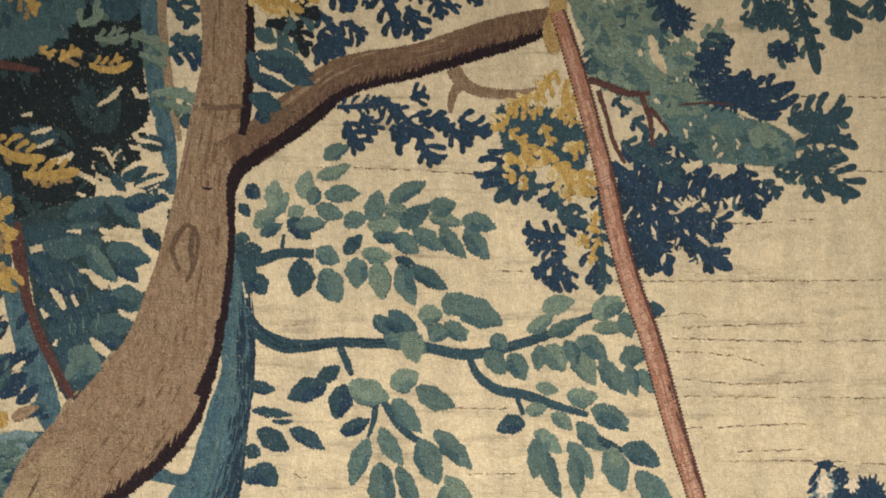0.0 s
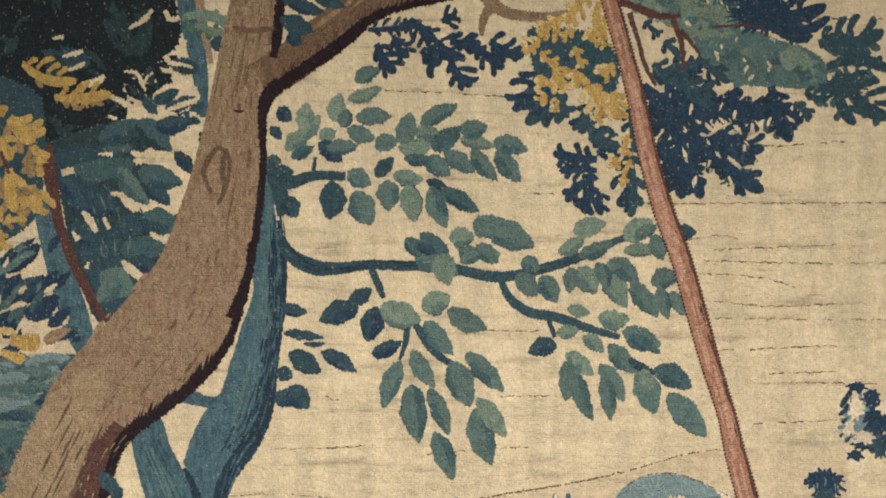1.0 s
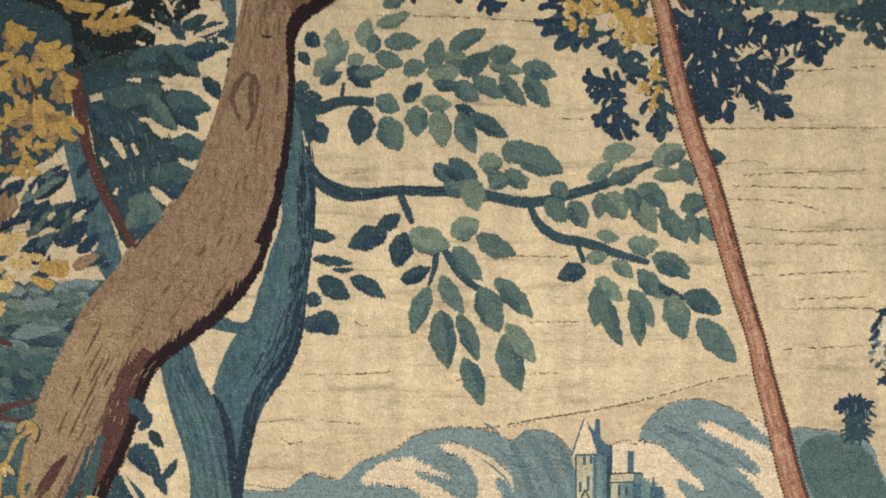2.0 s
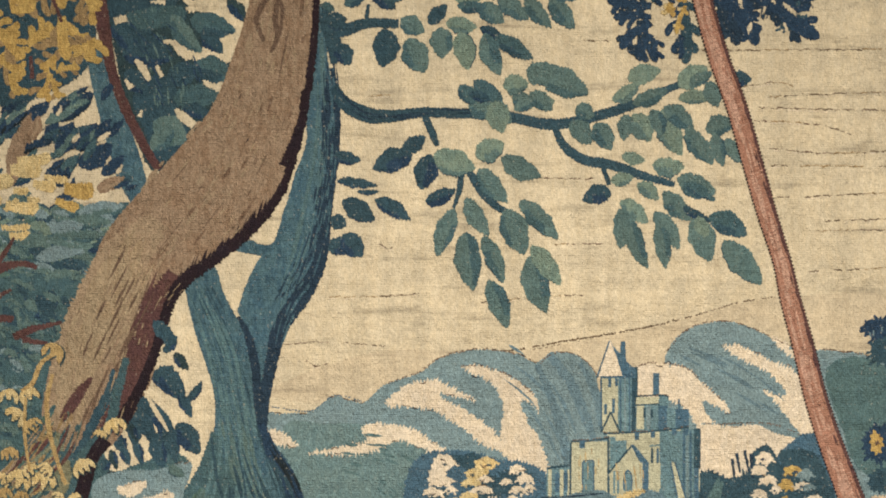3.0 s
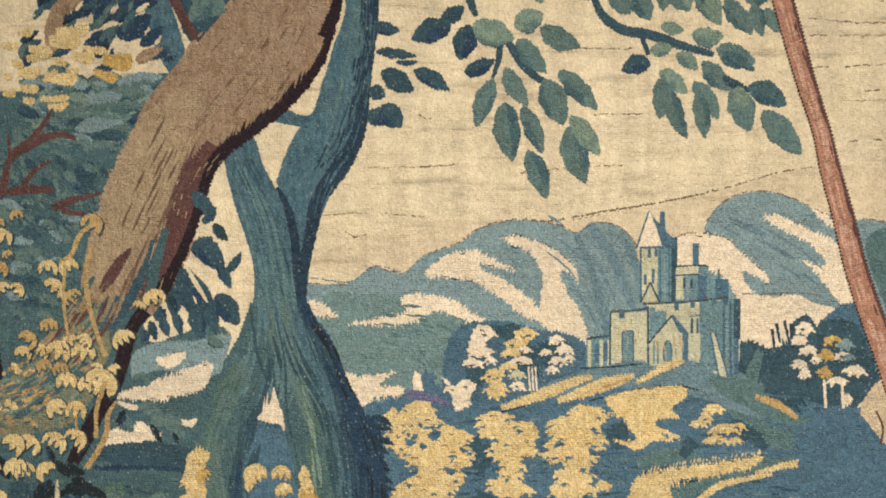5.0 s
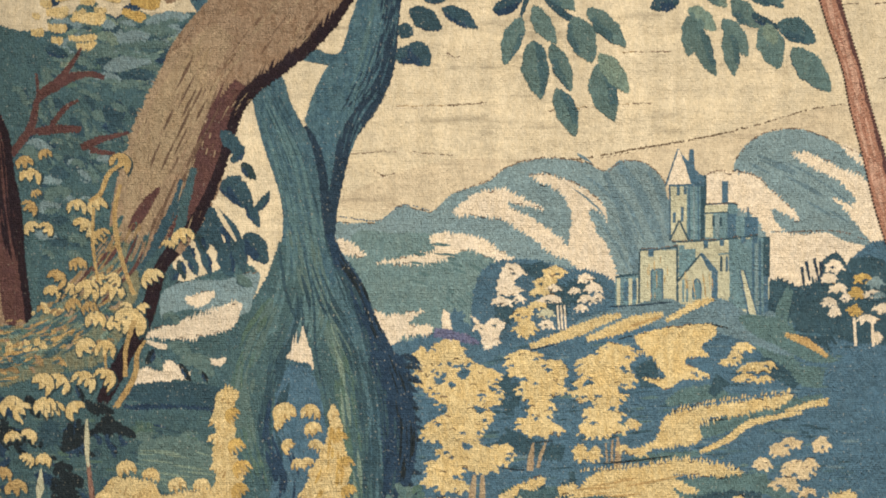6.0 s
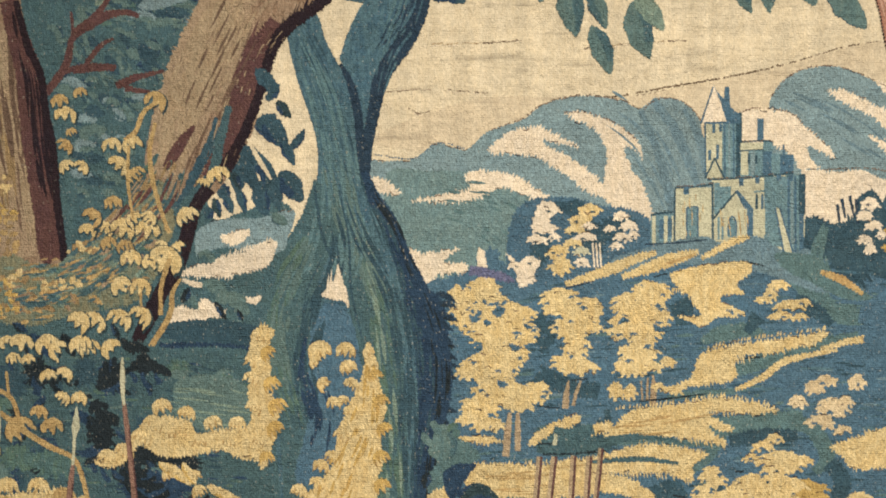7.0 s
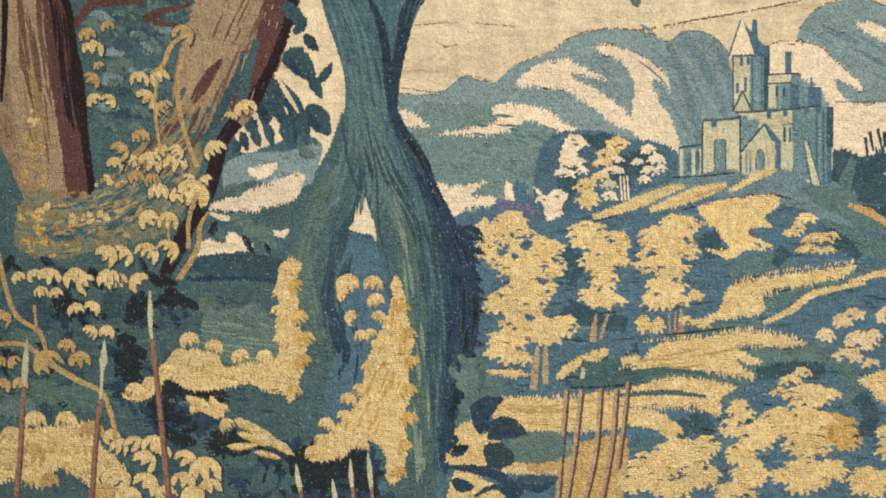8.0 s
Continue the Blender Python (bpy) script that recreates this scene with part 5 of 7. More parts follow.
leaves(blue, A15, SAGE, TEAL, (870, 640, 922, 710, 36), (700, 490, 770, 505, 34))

# ---- the oak's dark crown behind the brown trunk ----
crown = patch("dark_foliage", INK, tapestry, A(-120, -80, 255, -80, 262, 60, 255, 130, 265, 200, 240, 236, 205, 262, 165, 290, 150, 340, 110, 385, 60, 395, -120, 410), 5.0, label="dense dark woven oak foliage")
stroke("far_trunk", BLUE, crown, A.wide(256, -60, 16, 268, 60, 17, 276, 160, 16, 296, 250, 15, 305, 345, 7), 1.2)
stroke("far_trunk", BARK_LIGHT, crown, A.wide(284, -60, 9, 288, 60, 8, 302, 170, 8, 318, 250, 4), 1.4)
patch("foliage", TEAL_DARK, crown, A(-100, -70, 60, -70, 130, -50, 150, 20, 110, 60, 80, 90, 20, 105, -100, 110), 5.0)
patch("foliage", PETROL, crown, A(150, -70, 240, -70, 245, 20, 200, 40, 160, 10), 5.0)
patch("foliage", SHADE_LEAF, crown, A(130, 165, 190, 150, 215, 180, 205, 230, 170, 235, 140, 210), 5.0)
patch("foliage", PETROL, crown, A(20, 230, 60, 220, 105, 235, 90, 262, 40, 258), 4.0)
thicket(crown, A(-100, -70, 130, -70, 120, 50, -100, 100), [(TEAL_DARK, TEAL_DARK), (MOSS, TEAL_DARK), (PETROL, PETROL)], 20, (30, 54), (20, 120), 0.5)
thicket(crown, A(-90, 110, 150, 90, 250, 120, 250, 250, 120, 380, -90, 390), [(INK, INK), (SHADE_LEAF, INK), (INK, INK)], 50, (26, 50), (10, 130), 0.42)
oak_leaves(crown, A, SAGE, MOSS, (140, 45, 178, 20, 46, 2), (168, 68, 222, 64, 40, 3), (232, 62, 296, 96, 50, 3), (246, 96, 290, 116, 40, 2), (268, 168, 346, 186, 54, 3), (290, 182, 336, 204, 40, 2))
oak_leaves(crown, A, INK, SHADE_LEAF, (170, 280, 215, 300, 50, 3), (215, 250, 235, 290, 50, 3), (140, 300, 170, 350, 40, 3), (225, 215, 250, 250, 40, 2), (110, 340, 165, 360, 56, 3), (20, 330, 80, 350, 60, 3))
leaves(crown, A, PETROL, SHADE_LEAF, (245, 250, 300, 262, 30), (215, 318, 262, 296, 26), (236, 330, 292, 308, 24), (280, 340, 306, 320, 22), (200, 310, 222, 340, 22), (258, 340, 300, 355, 22))
for pts in ((172, 188, 4, 200, 172, 8, 214, 154, 5), (236, 156, 6, 246, 172, 8, 262, 168, 7), (272, 208, 5, 268, 224, 8, 256, 232, 4), (236, 236, 7, 248, 250, 8, 268, 252, 5, 286, 258, 4), (88, 288, 5, 112, 284, 13, 130, 272, 6), (122, 300, 7, 150, 312, 8, 172, 324, 9, 196, 332, 6)):
    stroke("sky_gap", CREAM, crown, A.wide(*[v * 0.58 if k % 3 == 2 else v for k, v in enumerate(pts)]), 2.0)
for pts in ((164, 264, 3, 184, 266, 6, 196, 284, 6, 202, 300, 3), (196, 290, 4, 208, 270, 3), (216, 306, 4, 236, 294, 8, 252, 286, 3), (268, 286, 3, 288, 292, 5, 293, 312, 6, 268, 322, 8, 244, 332, 6, 232, 342, 3), (280, 340, 8, 292, 340, 5), (268, 340, 4, 274, 360, 4, 272, 384, 6), (176, 326, 8, 172, 352, 8, 160, 362, 5)):
    stroke("sky_gap", CREAM, crown, A.wide(*[v * 0.58 if k % 3 == 2 else v for k, v in enumerate(pts)]), 2.0)
for pts in ((38, 206, 3, 58, 203, 6), (56, 238, 3, 80, 232, 8, 92, 226, 4), (66, 262, 3, 86, 254, 7, 96, 248, 4), (136, 342, 3, 152, 348, 4), (106, 362, 3, 108, 374, 5), (68, 392, 4, 74, 378, 5), (200, 360, 2, 214, 360, 5)):
    stroke("sky_gap", CREAM, crown, A.wide(*[v * 0.58 if k % 3 == 2 else v for k, v in enumerate(pts)]), 2.0)
oak_leaves(crown, A, GOLD, OCHRE, (20, -20, 60, 25, 44, 3), (0, 30, -40, 40, 30, 2), (105, 108, 142, 94, 36, 3), (158, 116, 226, 112, 38, 4), (70, 84, 94, 98, 26, 2), (-15, 250, 72, 278, 52, 4), (42, 310, 132, 304, 50, 4), (95, 318, 75, 325, 20, 2), (90, 320, 100, 322, 20, 2))
stroke("twig", RUST, crown, A.wide(-30, 108, 9, 20, 118, 7, 70, 126, 4), 2.0)
oak_leaves(crown, A, PETROL, NAVY, (296, -14, 345, 36, 60, 3), (298, 92, 362, 96, 64, 3), (300, 70, 348, 80, 40, 3))
leaves(crown, A, PETROL, NAVY, (330, 200, 330, 230, 24))

# ---- left thicket: leaves over cream, a slim blue trunk and a red vine ----
stem = stroke("slim_trunk", BLUE, tapestry, A.wide(15, 480, 14, 35, 560, 19, 60, 640, 24, 85, 720, 24, 105, 775, 12), 1.4, label="slim blue woven trunk among leaves")
patch("leaf_shade", SHADE_LEAF, stem, A15(70, 200, 120, 185, 250, 150, 380, 170, 376, 220, 352, 250, 340, 330, 310, 400, 230, 500, 190, 490, 150, 360, 120, 240), 3.0)
patch("sky_gap", CREAM, stem, A15(262, 222, 300, 190, 312, 176, 350, 168, 376, 160, 374, 220, 352, 252, 346, 300, 330, 320, 296, 318, 262, 306, 240, 280, 290, 290, 330, 262, 320, 236, 290, 228), 3.0)
patch("sky_gap", CREAM, stem, A15(296, 340, 330, 350, 318, 392, 296, 372), 3.0)
patch("leaf_mass", PETROL, stem, A15(128, 205, 200, 195, 262, 225, 250, 250, 200, 262, 230, 300, 190, 322, 150, 300, 136, 260), 4.0)
patch("leaf_mass", TEAL_DARK, stem, A15(160, 230, 240, 215, 262, 232, 240, 250, 180, 258), 4.0)
patch("leaf_mass", PETROL, stem, A15(168, 380, 200, 340, 240, 350, 250, 400, 268, 440, 240, 480, 210, 490, 190, 440), 3.0)
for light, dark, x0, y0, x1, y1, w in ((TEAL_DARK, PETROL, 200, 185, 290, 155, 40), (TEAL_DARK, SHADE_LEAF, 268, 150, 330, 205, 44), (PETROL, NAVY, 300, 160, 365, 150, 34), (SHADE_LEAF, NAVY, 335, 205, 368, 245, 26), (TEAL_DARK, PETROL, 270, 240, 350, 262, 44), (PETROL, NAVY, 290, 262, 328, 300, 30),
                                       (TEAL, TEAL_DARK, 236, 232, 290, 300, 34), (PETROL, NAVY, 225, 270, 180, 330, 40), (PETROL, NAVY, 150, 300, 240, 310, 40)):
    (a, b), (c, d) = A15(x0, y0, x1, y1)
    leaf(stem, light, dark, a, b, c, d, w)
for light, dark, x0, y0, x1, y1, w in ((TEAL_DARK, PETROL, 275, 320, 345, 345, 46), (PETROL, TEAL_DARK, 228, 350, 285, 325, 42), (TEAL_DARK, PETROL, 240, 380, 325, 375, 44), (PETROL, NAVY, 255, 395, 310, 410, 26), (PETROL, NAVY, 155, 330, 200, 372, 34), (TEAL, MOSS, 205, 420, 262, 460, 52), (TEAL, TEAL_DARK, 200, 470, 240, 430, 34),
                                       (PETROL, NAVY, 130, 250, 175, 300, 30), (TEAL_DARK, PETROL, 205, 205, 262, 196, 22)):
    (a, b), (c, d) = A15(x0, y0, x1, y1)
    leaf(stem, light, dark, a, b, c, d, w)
strands("leaf_vein", TEAL, stem, A15.wide(180, 230, 30, 220, 330, 40, 230, 460, 30), 26, (14, 40), (0.8, 2.0))
strands("leaf_vein", NAVY, stem, A15.wide(160, 240, 40, 220, 300, 60, 260, 380, 50), 30, (14, 40), (0.8, 2.0))
for pts in ((172, 312, 3, 186, 326, 7, 198, 348, 4), (210, 322, 3, 220, 342, 4), (222, 280, 3, 240, 282, 5, 252, 296, 7, 268, 308, 6), (156, 346, 2, 166, 362, 5), (244, 398, 3, 256, 412, 8, 276, 428, 7), (136, 244, 6, 158, 238, 6), (200, 210, 2, 226, 210, 4), (184, 400, 2, 180, 412, 4), (258, 206, 3, 282, 216, 8, 300, 222, 6)):
    stroke("sky_gap", CREAM, stem, A15.wide(*pts), 2.0)
stroke("vine", RUST, stem, A.wide(25, 395, 14, 35, 450, 12, 50, 530, 9, 75, 600, 9, 105, 660, 8, 132, 705, 7), 1.6)
leaves(stem, B3, NAVY, BLUE_DEEP, (0, 200, 50, 170, 30), (40, 220, 90, 180, 26), (60, 260, 105, 215, 30), (105, 275, 130, 215, 34), (140, 295, 200, 255, 40), (140, 240, 190, 230, 36), (150, 180, 100, 215, 24), (180, 310, 220, 275, 24), (130, 200, 165, 165, 30), (0, 240, 30, 215, 30), (80, 320, 130, 300, 40), (200, 150, 180, 180, 16))
leaves(stem, B3, TEAL, SAGE, (10, 220, 50, 180, 16), (80, 220, 140, 190, 20), (110, 190, 160, 180, 16))
leaves(stem, B3, BARK, BARK, (30, 310, 55, 200, 34), (60, 250, 70, 205, 18), (175, 340, 215, 322, 16))
thicket(stem, B(-20, 120, 60, 100, 170, 100, 215, 180, 250, 290, 150, 330, -20, 330), [(NAVY, BLUE_DEEP), (PETROL, NAVY), (NAVY, INK), (TEAL, PETROL), (TEAL_DARK, PETROL)], 60, (26, 48), (-70, -15), 0.36)
thicket(stem, B(-20, 150, 200, 130, 250, 300, -20, 320), [(CREAM, CREAM)], 12, (14, 34), (-70, -20), 0.3, "sky_gap")
leaves(stem, B, BARK, BARK_LIGHT, (40, 270, 68, 150, 30), (70, 190, 86, 150, 16), (190, 275, 240, 255, 18))
# golden oak leaves
gold = oak_leaf(tapestry, B3, GOLD, 20, -20, 60, 60, 80, 3, OCHRE, "golden_foliage")
tagged(gold, "cluster of golden woven oak leaves")
patch("shade", PETROL, gold, B3(-60, -120, 150, -110, 170, 30, 160, 110, 100, 160, 0, 190, -60, 190), 4.0)
oak_leaves(gold, B3, GOLD, OCHRE, (-20, -90, 30, -60, 60, 3), (60, -100, 80, -60, 60, 3), (0, -40, 60, 0, 70, 3), (110, -60, 150, -20, 70, 3), (60, -30, 110, 10, 60, 3), (150, -10, 165, 40, 60, 3), (20, 20, 60, 10, 50, 3),
           (-30, 40, 30, 60, 60, 3), (50, 80, 95, 55, 56, 3))
oak_leaves(gold, B3, GOLD, OCHRE, (110, 30, 120, 100, 60, 3), (150, 60, 160, 105, 60, 3), (170, 70, 130, 85, 40, 3), (-10, 100, 40, 130, 50, 3), (20, 130, 35, 165, 44, 2), (100, 100, 75, 120, 40, 2), (90, 130, 70, 170, 44, 2), (95, 140, 105, 172, 30, 2), (100, 128, 138, 122, 30, 2), (0, 60, 40, 100, 50, 3))
for pts in ((55, 100, 3, 58, 140, 4), (180, 20, 12, 185, 60, 8), (95, 0, 3, 110, 40, 3)):
    stroke("twig", RUST, gold, B3.wide(*pts), 1.6)
# ---- shade under the brown tree: blue-green undergrowth ----
under = patch("undergrowth", TEAL_DARK, tapestry, B(-260, 330, -60, 330, 20, 330, 100, 330, 180, 320, 250, 300, 260, 380, 200, 480, 140, 560, 120, 640, 200, 700, 250, 720, 330, 740) + D(568, 262, 548, 325, 518, 386, 506, 470, 528, 580, 542, 720, 552, 820, 560, 940, 0, 940, -120, 940, -140, 400), 2.5,
              label="blue-green woven undergrowth with leaves")
thicket(under, B(-20, 300, 60, 320, 160, 310, 230, 320, 190, 420, 120, 420, -20, 420), [(TEAL, TEAL_DARK), (HILL, TEAL), (MOSS, TEAL_DARK), (PETROL, PETROL)], 60, (26, 46), (-10, 40), 0.55)
thicket(under, C(40, 60, 280, 70, 260, 160, 200, 250, 100, 240, 60, 160), [(TEAL, PETROL), (TEAL_DARK, NAVY), (PETROL, PETROL), (TEAL, TEAL_DARK)], 60, (24, 44), (10, 80), 0.5)
thicket(under, C(60, 200, 200, 200, 200, 280, 150, 420, 90, 420), [(TEAL, PETROL), (HILL, TEAL_DARK), (PETROL, PETROL)], 44, (24, 44), (-10, 40), 0.55)
thicket(under, B(-20, 290, 60, 300, 170, 300, 245, 310, 190, 420, -20, 430), [(TEAL, PETROL), (HILL, TEAL), (TEAL, TEAL_DARK), (PETROL, NAVY), (SAGE, TEAL)], 60, (28, 48), (-25, 30), 0.5)
for x0, y0, x1, y1, w in ((15, 115, 42, 113, 16), (82, 112, 142, 106, 24), (70, 128, 126, 126, 34), (30, 160, 76, 146, 22), (110, 152, 152, 158, 24), (130, 140, 172, 146, 16), (165, 160, 218, 166, 36), (150, 182, 192, 196, 22), (15, 185, 56, 182, 22), (4, 166, 26, 172, 18)):
    (a, b), (c, d) = B45(x0, y0, x1, y1)
    u, v = leaf_shape(a, b, c, d, w, 0.05, True)
    weave("blossom", [(toothed(u, 2.0) + toothed(v, 2.0)[::-1], GOLD if x0 > 140 else YELLOW)], gold)
for x0, y0, x1, y1, w in ((75, 166, 102, 165, 16), (62, 190, 122, 196, 26), (100, 180, 122, 182, 14), (18, 210, 52, 214, 20), (24, 232, 46, 236, 16), (54, 230, 106, 228, 16), (68, 244, 106, 243, 18), (-12, 220, 12, 220, 18), (-14, 136, 16, 138, 18), (34, 142, 72, 144, 22), (60, 200, 84, 180, 14), (-10, 190, 4, 192, 14)):
    (a, b), (c, d) = B45(x0, y0, x1, y1)
    u, v = leaf_shape(a, b, c, d, w, 0.05, True)
    weave("blossom", [(toothed(u, 2.0) + toothed(v, 2.0)[::-1], YELLOW)], gold)

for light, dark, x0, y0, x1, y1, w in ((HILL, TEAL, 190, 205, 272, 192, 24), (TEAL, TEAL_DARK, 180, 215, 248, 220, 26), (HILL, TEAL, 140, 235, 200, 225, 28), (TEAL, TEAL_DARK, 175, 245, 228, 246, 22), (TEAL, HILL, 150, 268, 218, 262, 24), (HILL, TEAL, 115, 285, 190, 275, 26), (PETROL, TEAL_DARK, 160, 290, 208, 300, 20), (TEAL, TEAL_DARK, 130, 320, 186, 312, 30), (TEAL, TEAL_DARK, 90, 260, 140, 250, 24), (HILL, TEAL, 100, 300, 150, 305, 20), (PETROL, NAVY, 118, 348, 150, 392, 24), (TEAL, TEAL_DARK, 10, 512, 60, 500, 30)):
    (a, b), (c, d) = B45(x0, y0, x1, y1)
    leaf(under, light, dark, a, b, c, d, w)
for pts in ((0, 335, 7, 30, 318, 7, 60, 302, 6, 92, 294, 5, 118, 300, 3), (38, 312, 4, 56, 282, 4, 74, 258, 2), (0, 396, 7, 40, 392, 6, 74, 394, 4), (24, 382, 4, 50, 352, 4, 72, 340, 2), (76, 424, 7, 110, 410, 6, 152, 400, 3), (92, 430, 5, 124, 434, 3)):
    stroke("red_twig", RUST, under, B45.wide(*pts), 1.8)
for pts in ((50, 225, 7, 85, 175, 7, 100, 120, 5, 130, 95, 5, 170, 80, 3, 215, 90, 2), (100, 130, 4, 95, 80, 2), (110, 115, 4, 150, 70, 3, 175, 35, 2), (85, 185, 6, 130, 175, 4, 175, 178, 4), (120, 175, 4, 150, 140, 3, 170, 128, 2), (175, 210, 5, 220, 195, 4, 260, 185, 3), (180, 205, 5, 205, 218, 4, 235, 222, 3)):
    stroke("red_twig", RUST, under, C.wide(*pts), 1.6)
leaves(under, C, PETROL, NAVY, (430, 170, 480, 190, 20), (420, 210, 465, 220, 26), (415, 265, 485, 305, 44), (425, 270, 440, 300, 18), (400, 310, 440, 395, 30), (400, 330, 420, 400, 26), (450, 370, 460, 410, 20), (470, 350, 510, 420, 34), (360, 390, 380, 440, 24), (430, 330, 455, 385, 26))

# ---- glade seen between the trunks ----
glade = patch("glade", CREAM, tapestry, D(490, 90, 500, 20, 520, -10, 560, 0, 590, 90, 605, 160, 595, 230, 580, 250, 560, 230, 530, 190, 510, 240, 470, 260, 430, 270, 420, 230, 460, 190, 480, 130), 1.8, label="pale woven clearing between the trunks")
patch("hill", HILL, glade, D(400, 290, 450, 270, 510, 268, 570, 255, 560, 300, 540, 330, 440, 320, 400, 340), 1.8)
patch("lit_ground", PALE, glade, D(365, 365, 420, 345, 470, 330, 530, 308, 538, 320, 520, 355, 460, 370, 410, 372), 3.0)
patch("lit_ground", PALE, glade, D(440, 300, 490, 288, 485, 305, 460, 318), 2.5)
comb("lit_edge", PALE, glade, D(440, 340, 480, 326, 530, 308), (-12, -4), 0.2, 4.0, 1.6)
comb("lit_edge", PALE, glade, D(372, 368, 420, 372, 460, 370), (3, 10), 0.0, 4.5, 1.6)
comb("lit_edge", PALE, glade, D(356, 440, 390, 428, 446, 440), (-16, -5), 0.2, 5.0, 1.8)
stroke("lit_ground", PALE, glade, D.wide(372, 378, 3, 400, 386, 5, 420, 388, 2), 1.6)
patch("lit_ground", PALE, glade, D(350, 430, 390, 425, 420, 410, 450, 440, 420, 445, 400, 470, 360, 480), 4.0)
stroke("lit_ground", PALE, glade, D.wide(480, 410, 3, 500, 415, 6, 510, 405, 3), 2.0)
leaves(glade, D, PETROL, NAVY, (500, 95, 560, 135, 44), (505, 110, 540, 85, 26), (505, 20, 540, 40, 26), (480, 145, 470, 230, 30), (485, 140, 520, 195, 26), (510, 200, 522, 265, 34), (545, 185, 585, 240, 40), (470, 160, 480, 215, 18), (440, 205, 452, 240, 24), (520, 60, 545, 30, 18), (560, 150, 590, 110, 16), (425, 250, 412, 270, 20))
for pts in ((490, 105, 2.5, 525, 140, 4, 545, 160, 6), (475, 130, 2, 505, 170, 4, 540, 215, 5)):
    stroke("pale_stem", CREAM, glade, D.wide(*pts), 1.0)
leaves(glade, D, TEAL, TEAL_DARK, (400, 330, 430, 345, 24), (410, 380, 450, 420, 40), (370, 400, 400, 430, 24), (450, 400, 490, 440, 30), (530, 260, 560, 280, 20))
leaves(glade, D, INK, NAVY, (385, 390, 370, 420, 16), (430, 415, 450, 450, 12), (470, 430, 480, 450, 10))
for y, mat, h in ((470, PETROL, 22), (495, NAVY, 7), (520, TEAL_DARK, 24), (560, MOSS, 22), (600, TEAL, 20), (640, TEAL_DARK, 14)):
    stroke("bank", mat, glade, D.wide(330, y - 2, h * 0.5, 400, y, h, 470, y + 4, h, 520, y + 8, h * 0.6), 3.0)

# ---- the brown tree ----
tree = patch("brown_tree", BARK, tapestry, A(358, -60, 357, 60, 355, 120, 338, 200, 318, 300, 295, 400, 265, 500, 222, 600, 140, 700, 50, 800) + B(185, 400, 150, 480, 118, 560, 102, 620, 95, 690, 120, 735, 200, 740, 245, 690, 285, 620, 305, 540, 330, 470, 395, 405, 455, 352, 520, 270, 548, 180, 563, 90, 578, 20)
             + A(410, 440, 408, 330, 424, 262, 437, 200, 443, 100, 440, -60), 1.6, label="brown woven tree trunk with a forking branch")
stroke("branch", BRANCH, tree, A.wide(405, 280, 34, 450, 254, 36, 490, 222, 36, 540, 180, 34, 590, 140, 31, 640, 122, 30, 700, 112, 28, 760, 97, 26, 820, 75, 25, 880, 56, 25, 930, 42, 22, 975, 30, 18), 1.6)
stroke("twig", BARK, tree, A.wide(800, 120, 14, 820, 148, 12, 860, 164, 9, 920, 166, 8, 950, 158, 5), 2.0)
stroke("twig", BARK, tree, A.wide(815, 145, 9, 800, 170, 8, 796, 200, 4), 1.6)
main = A.wide(398, -60, 40, 398, 100, 43, 385, 200, 46, 362, 300, 44, 352, 400, 52, 328, 500, 62, 300, 600, 74, 245, 700, 90, 165, 800, 95) + B.wide(250, 450, 85, 210, 560, 85, 180, 680, 70)
strands("bark_streak", BARK_MID, tree, main, 20, (40, 120), (0.6, 1.5), (-0.75, 0.9))
strands("bark_streak", BARK_LIGHT, tree, main, 90, (14, 50), (2.0, 5.0), (-0.2, 0.98))
strands("bark_streak", BRANCH, tree, main, 60, (14, 50), (1.5, 4.0), (-0.98, 0.2))
strands("bark_streak", BARK_MID, tree, A.wide(450, 240, 26, 540, 172, 24, 640, 112, 20, 760, 95, 18, 880, 52, 14), 14, (40, 120), (1.0, 2.6), (-0.2, 0.9))
strands("bark_streak", BARK, tree, A.wide(450, 240, 26, 540, 172, 24, 640, 112, 20, 760, 95, 18, 880, 52, 14), 12, (40, 120), (1.0, 2.4), (-0.9, 0.2))
# shaded edge, with its hatching into the lit bark
for pts, w in (((441, -60, 7, 442, 100, 8, 434, 200, 9, 428, 240, 6), 0), ((440, 280, 9, 420, 305, 13, 409, 340, 9, 410, 420, 6, 404, 500, 7, 392, 580, 7, 378, 640, 9, 352, 700, 9), 0)):
    stroke("bark_shadow", BARK_DARK, tree, A.wide(*pts), 3.0)
stroke("bark_shadow", BARK_DARK, tree, A.wide(425, 300, 12, 470, 268, 11, 520, 235, 12, 560, 205, 11, 600, 172, 8, 650, 152, 6, 720, 136, 6, 790, 115, 8, 850, 95, 9, 900, 82, 8, 960, 60, 6), 3.0)
comb("bark_hatching", BARK_DARK, tree, A(425, 288, 470, 258, 520, 225, 560, 195, 600, 165, 650, 147, 720, 131, 790, 109, 850, 89, 900, 76, 960, 54), (-16, -4), 0.3, 3.6, 1.8)
comb("bark_hatching", RUST, tree, A(440, 272, 520, 215, 600, 158, 720, 124, 850, 82, 950, 52), (-22, -8), 0.3, 6.0, 1.4, 0.6)
stroke("bark_shadow", RUST, tree, B.wide(330, 425, 14, 296, 480, 26, 278, 540, 26, 262, 590, 26, 236, 650, 22, 205, 700, 14), 6.0)
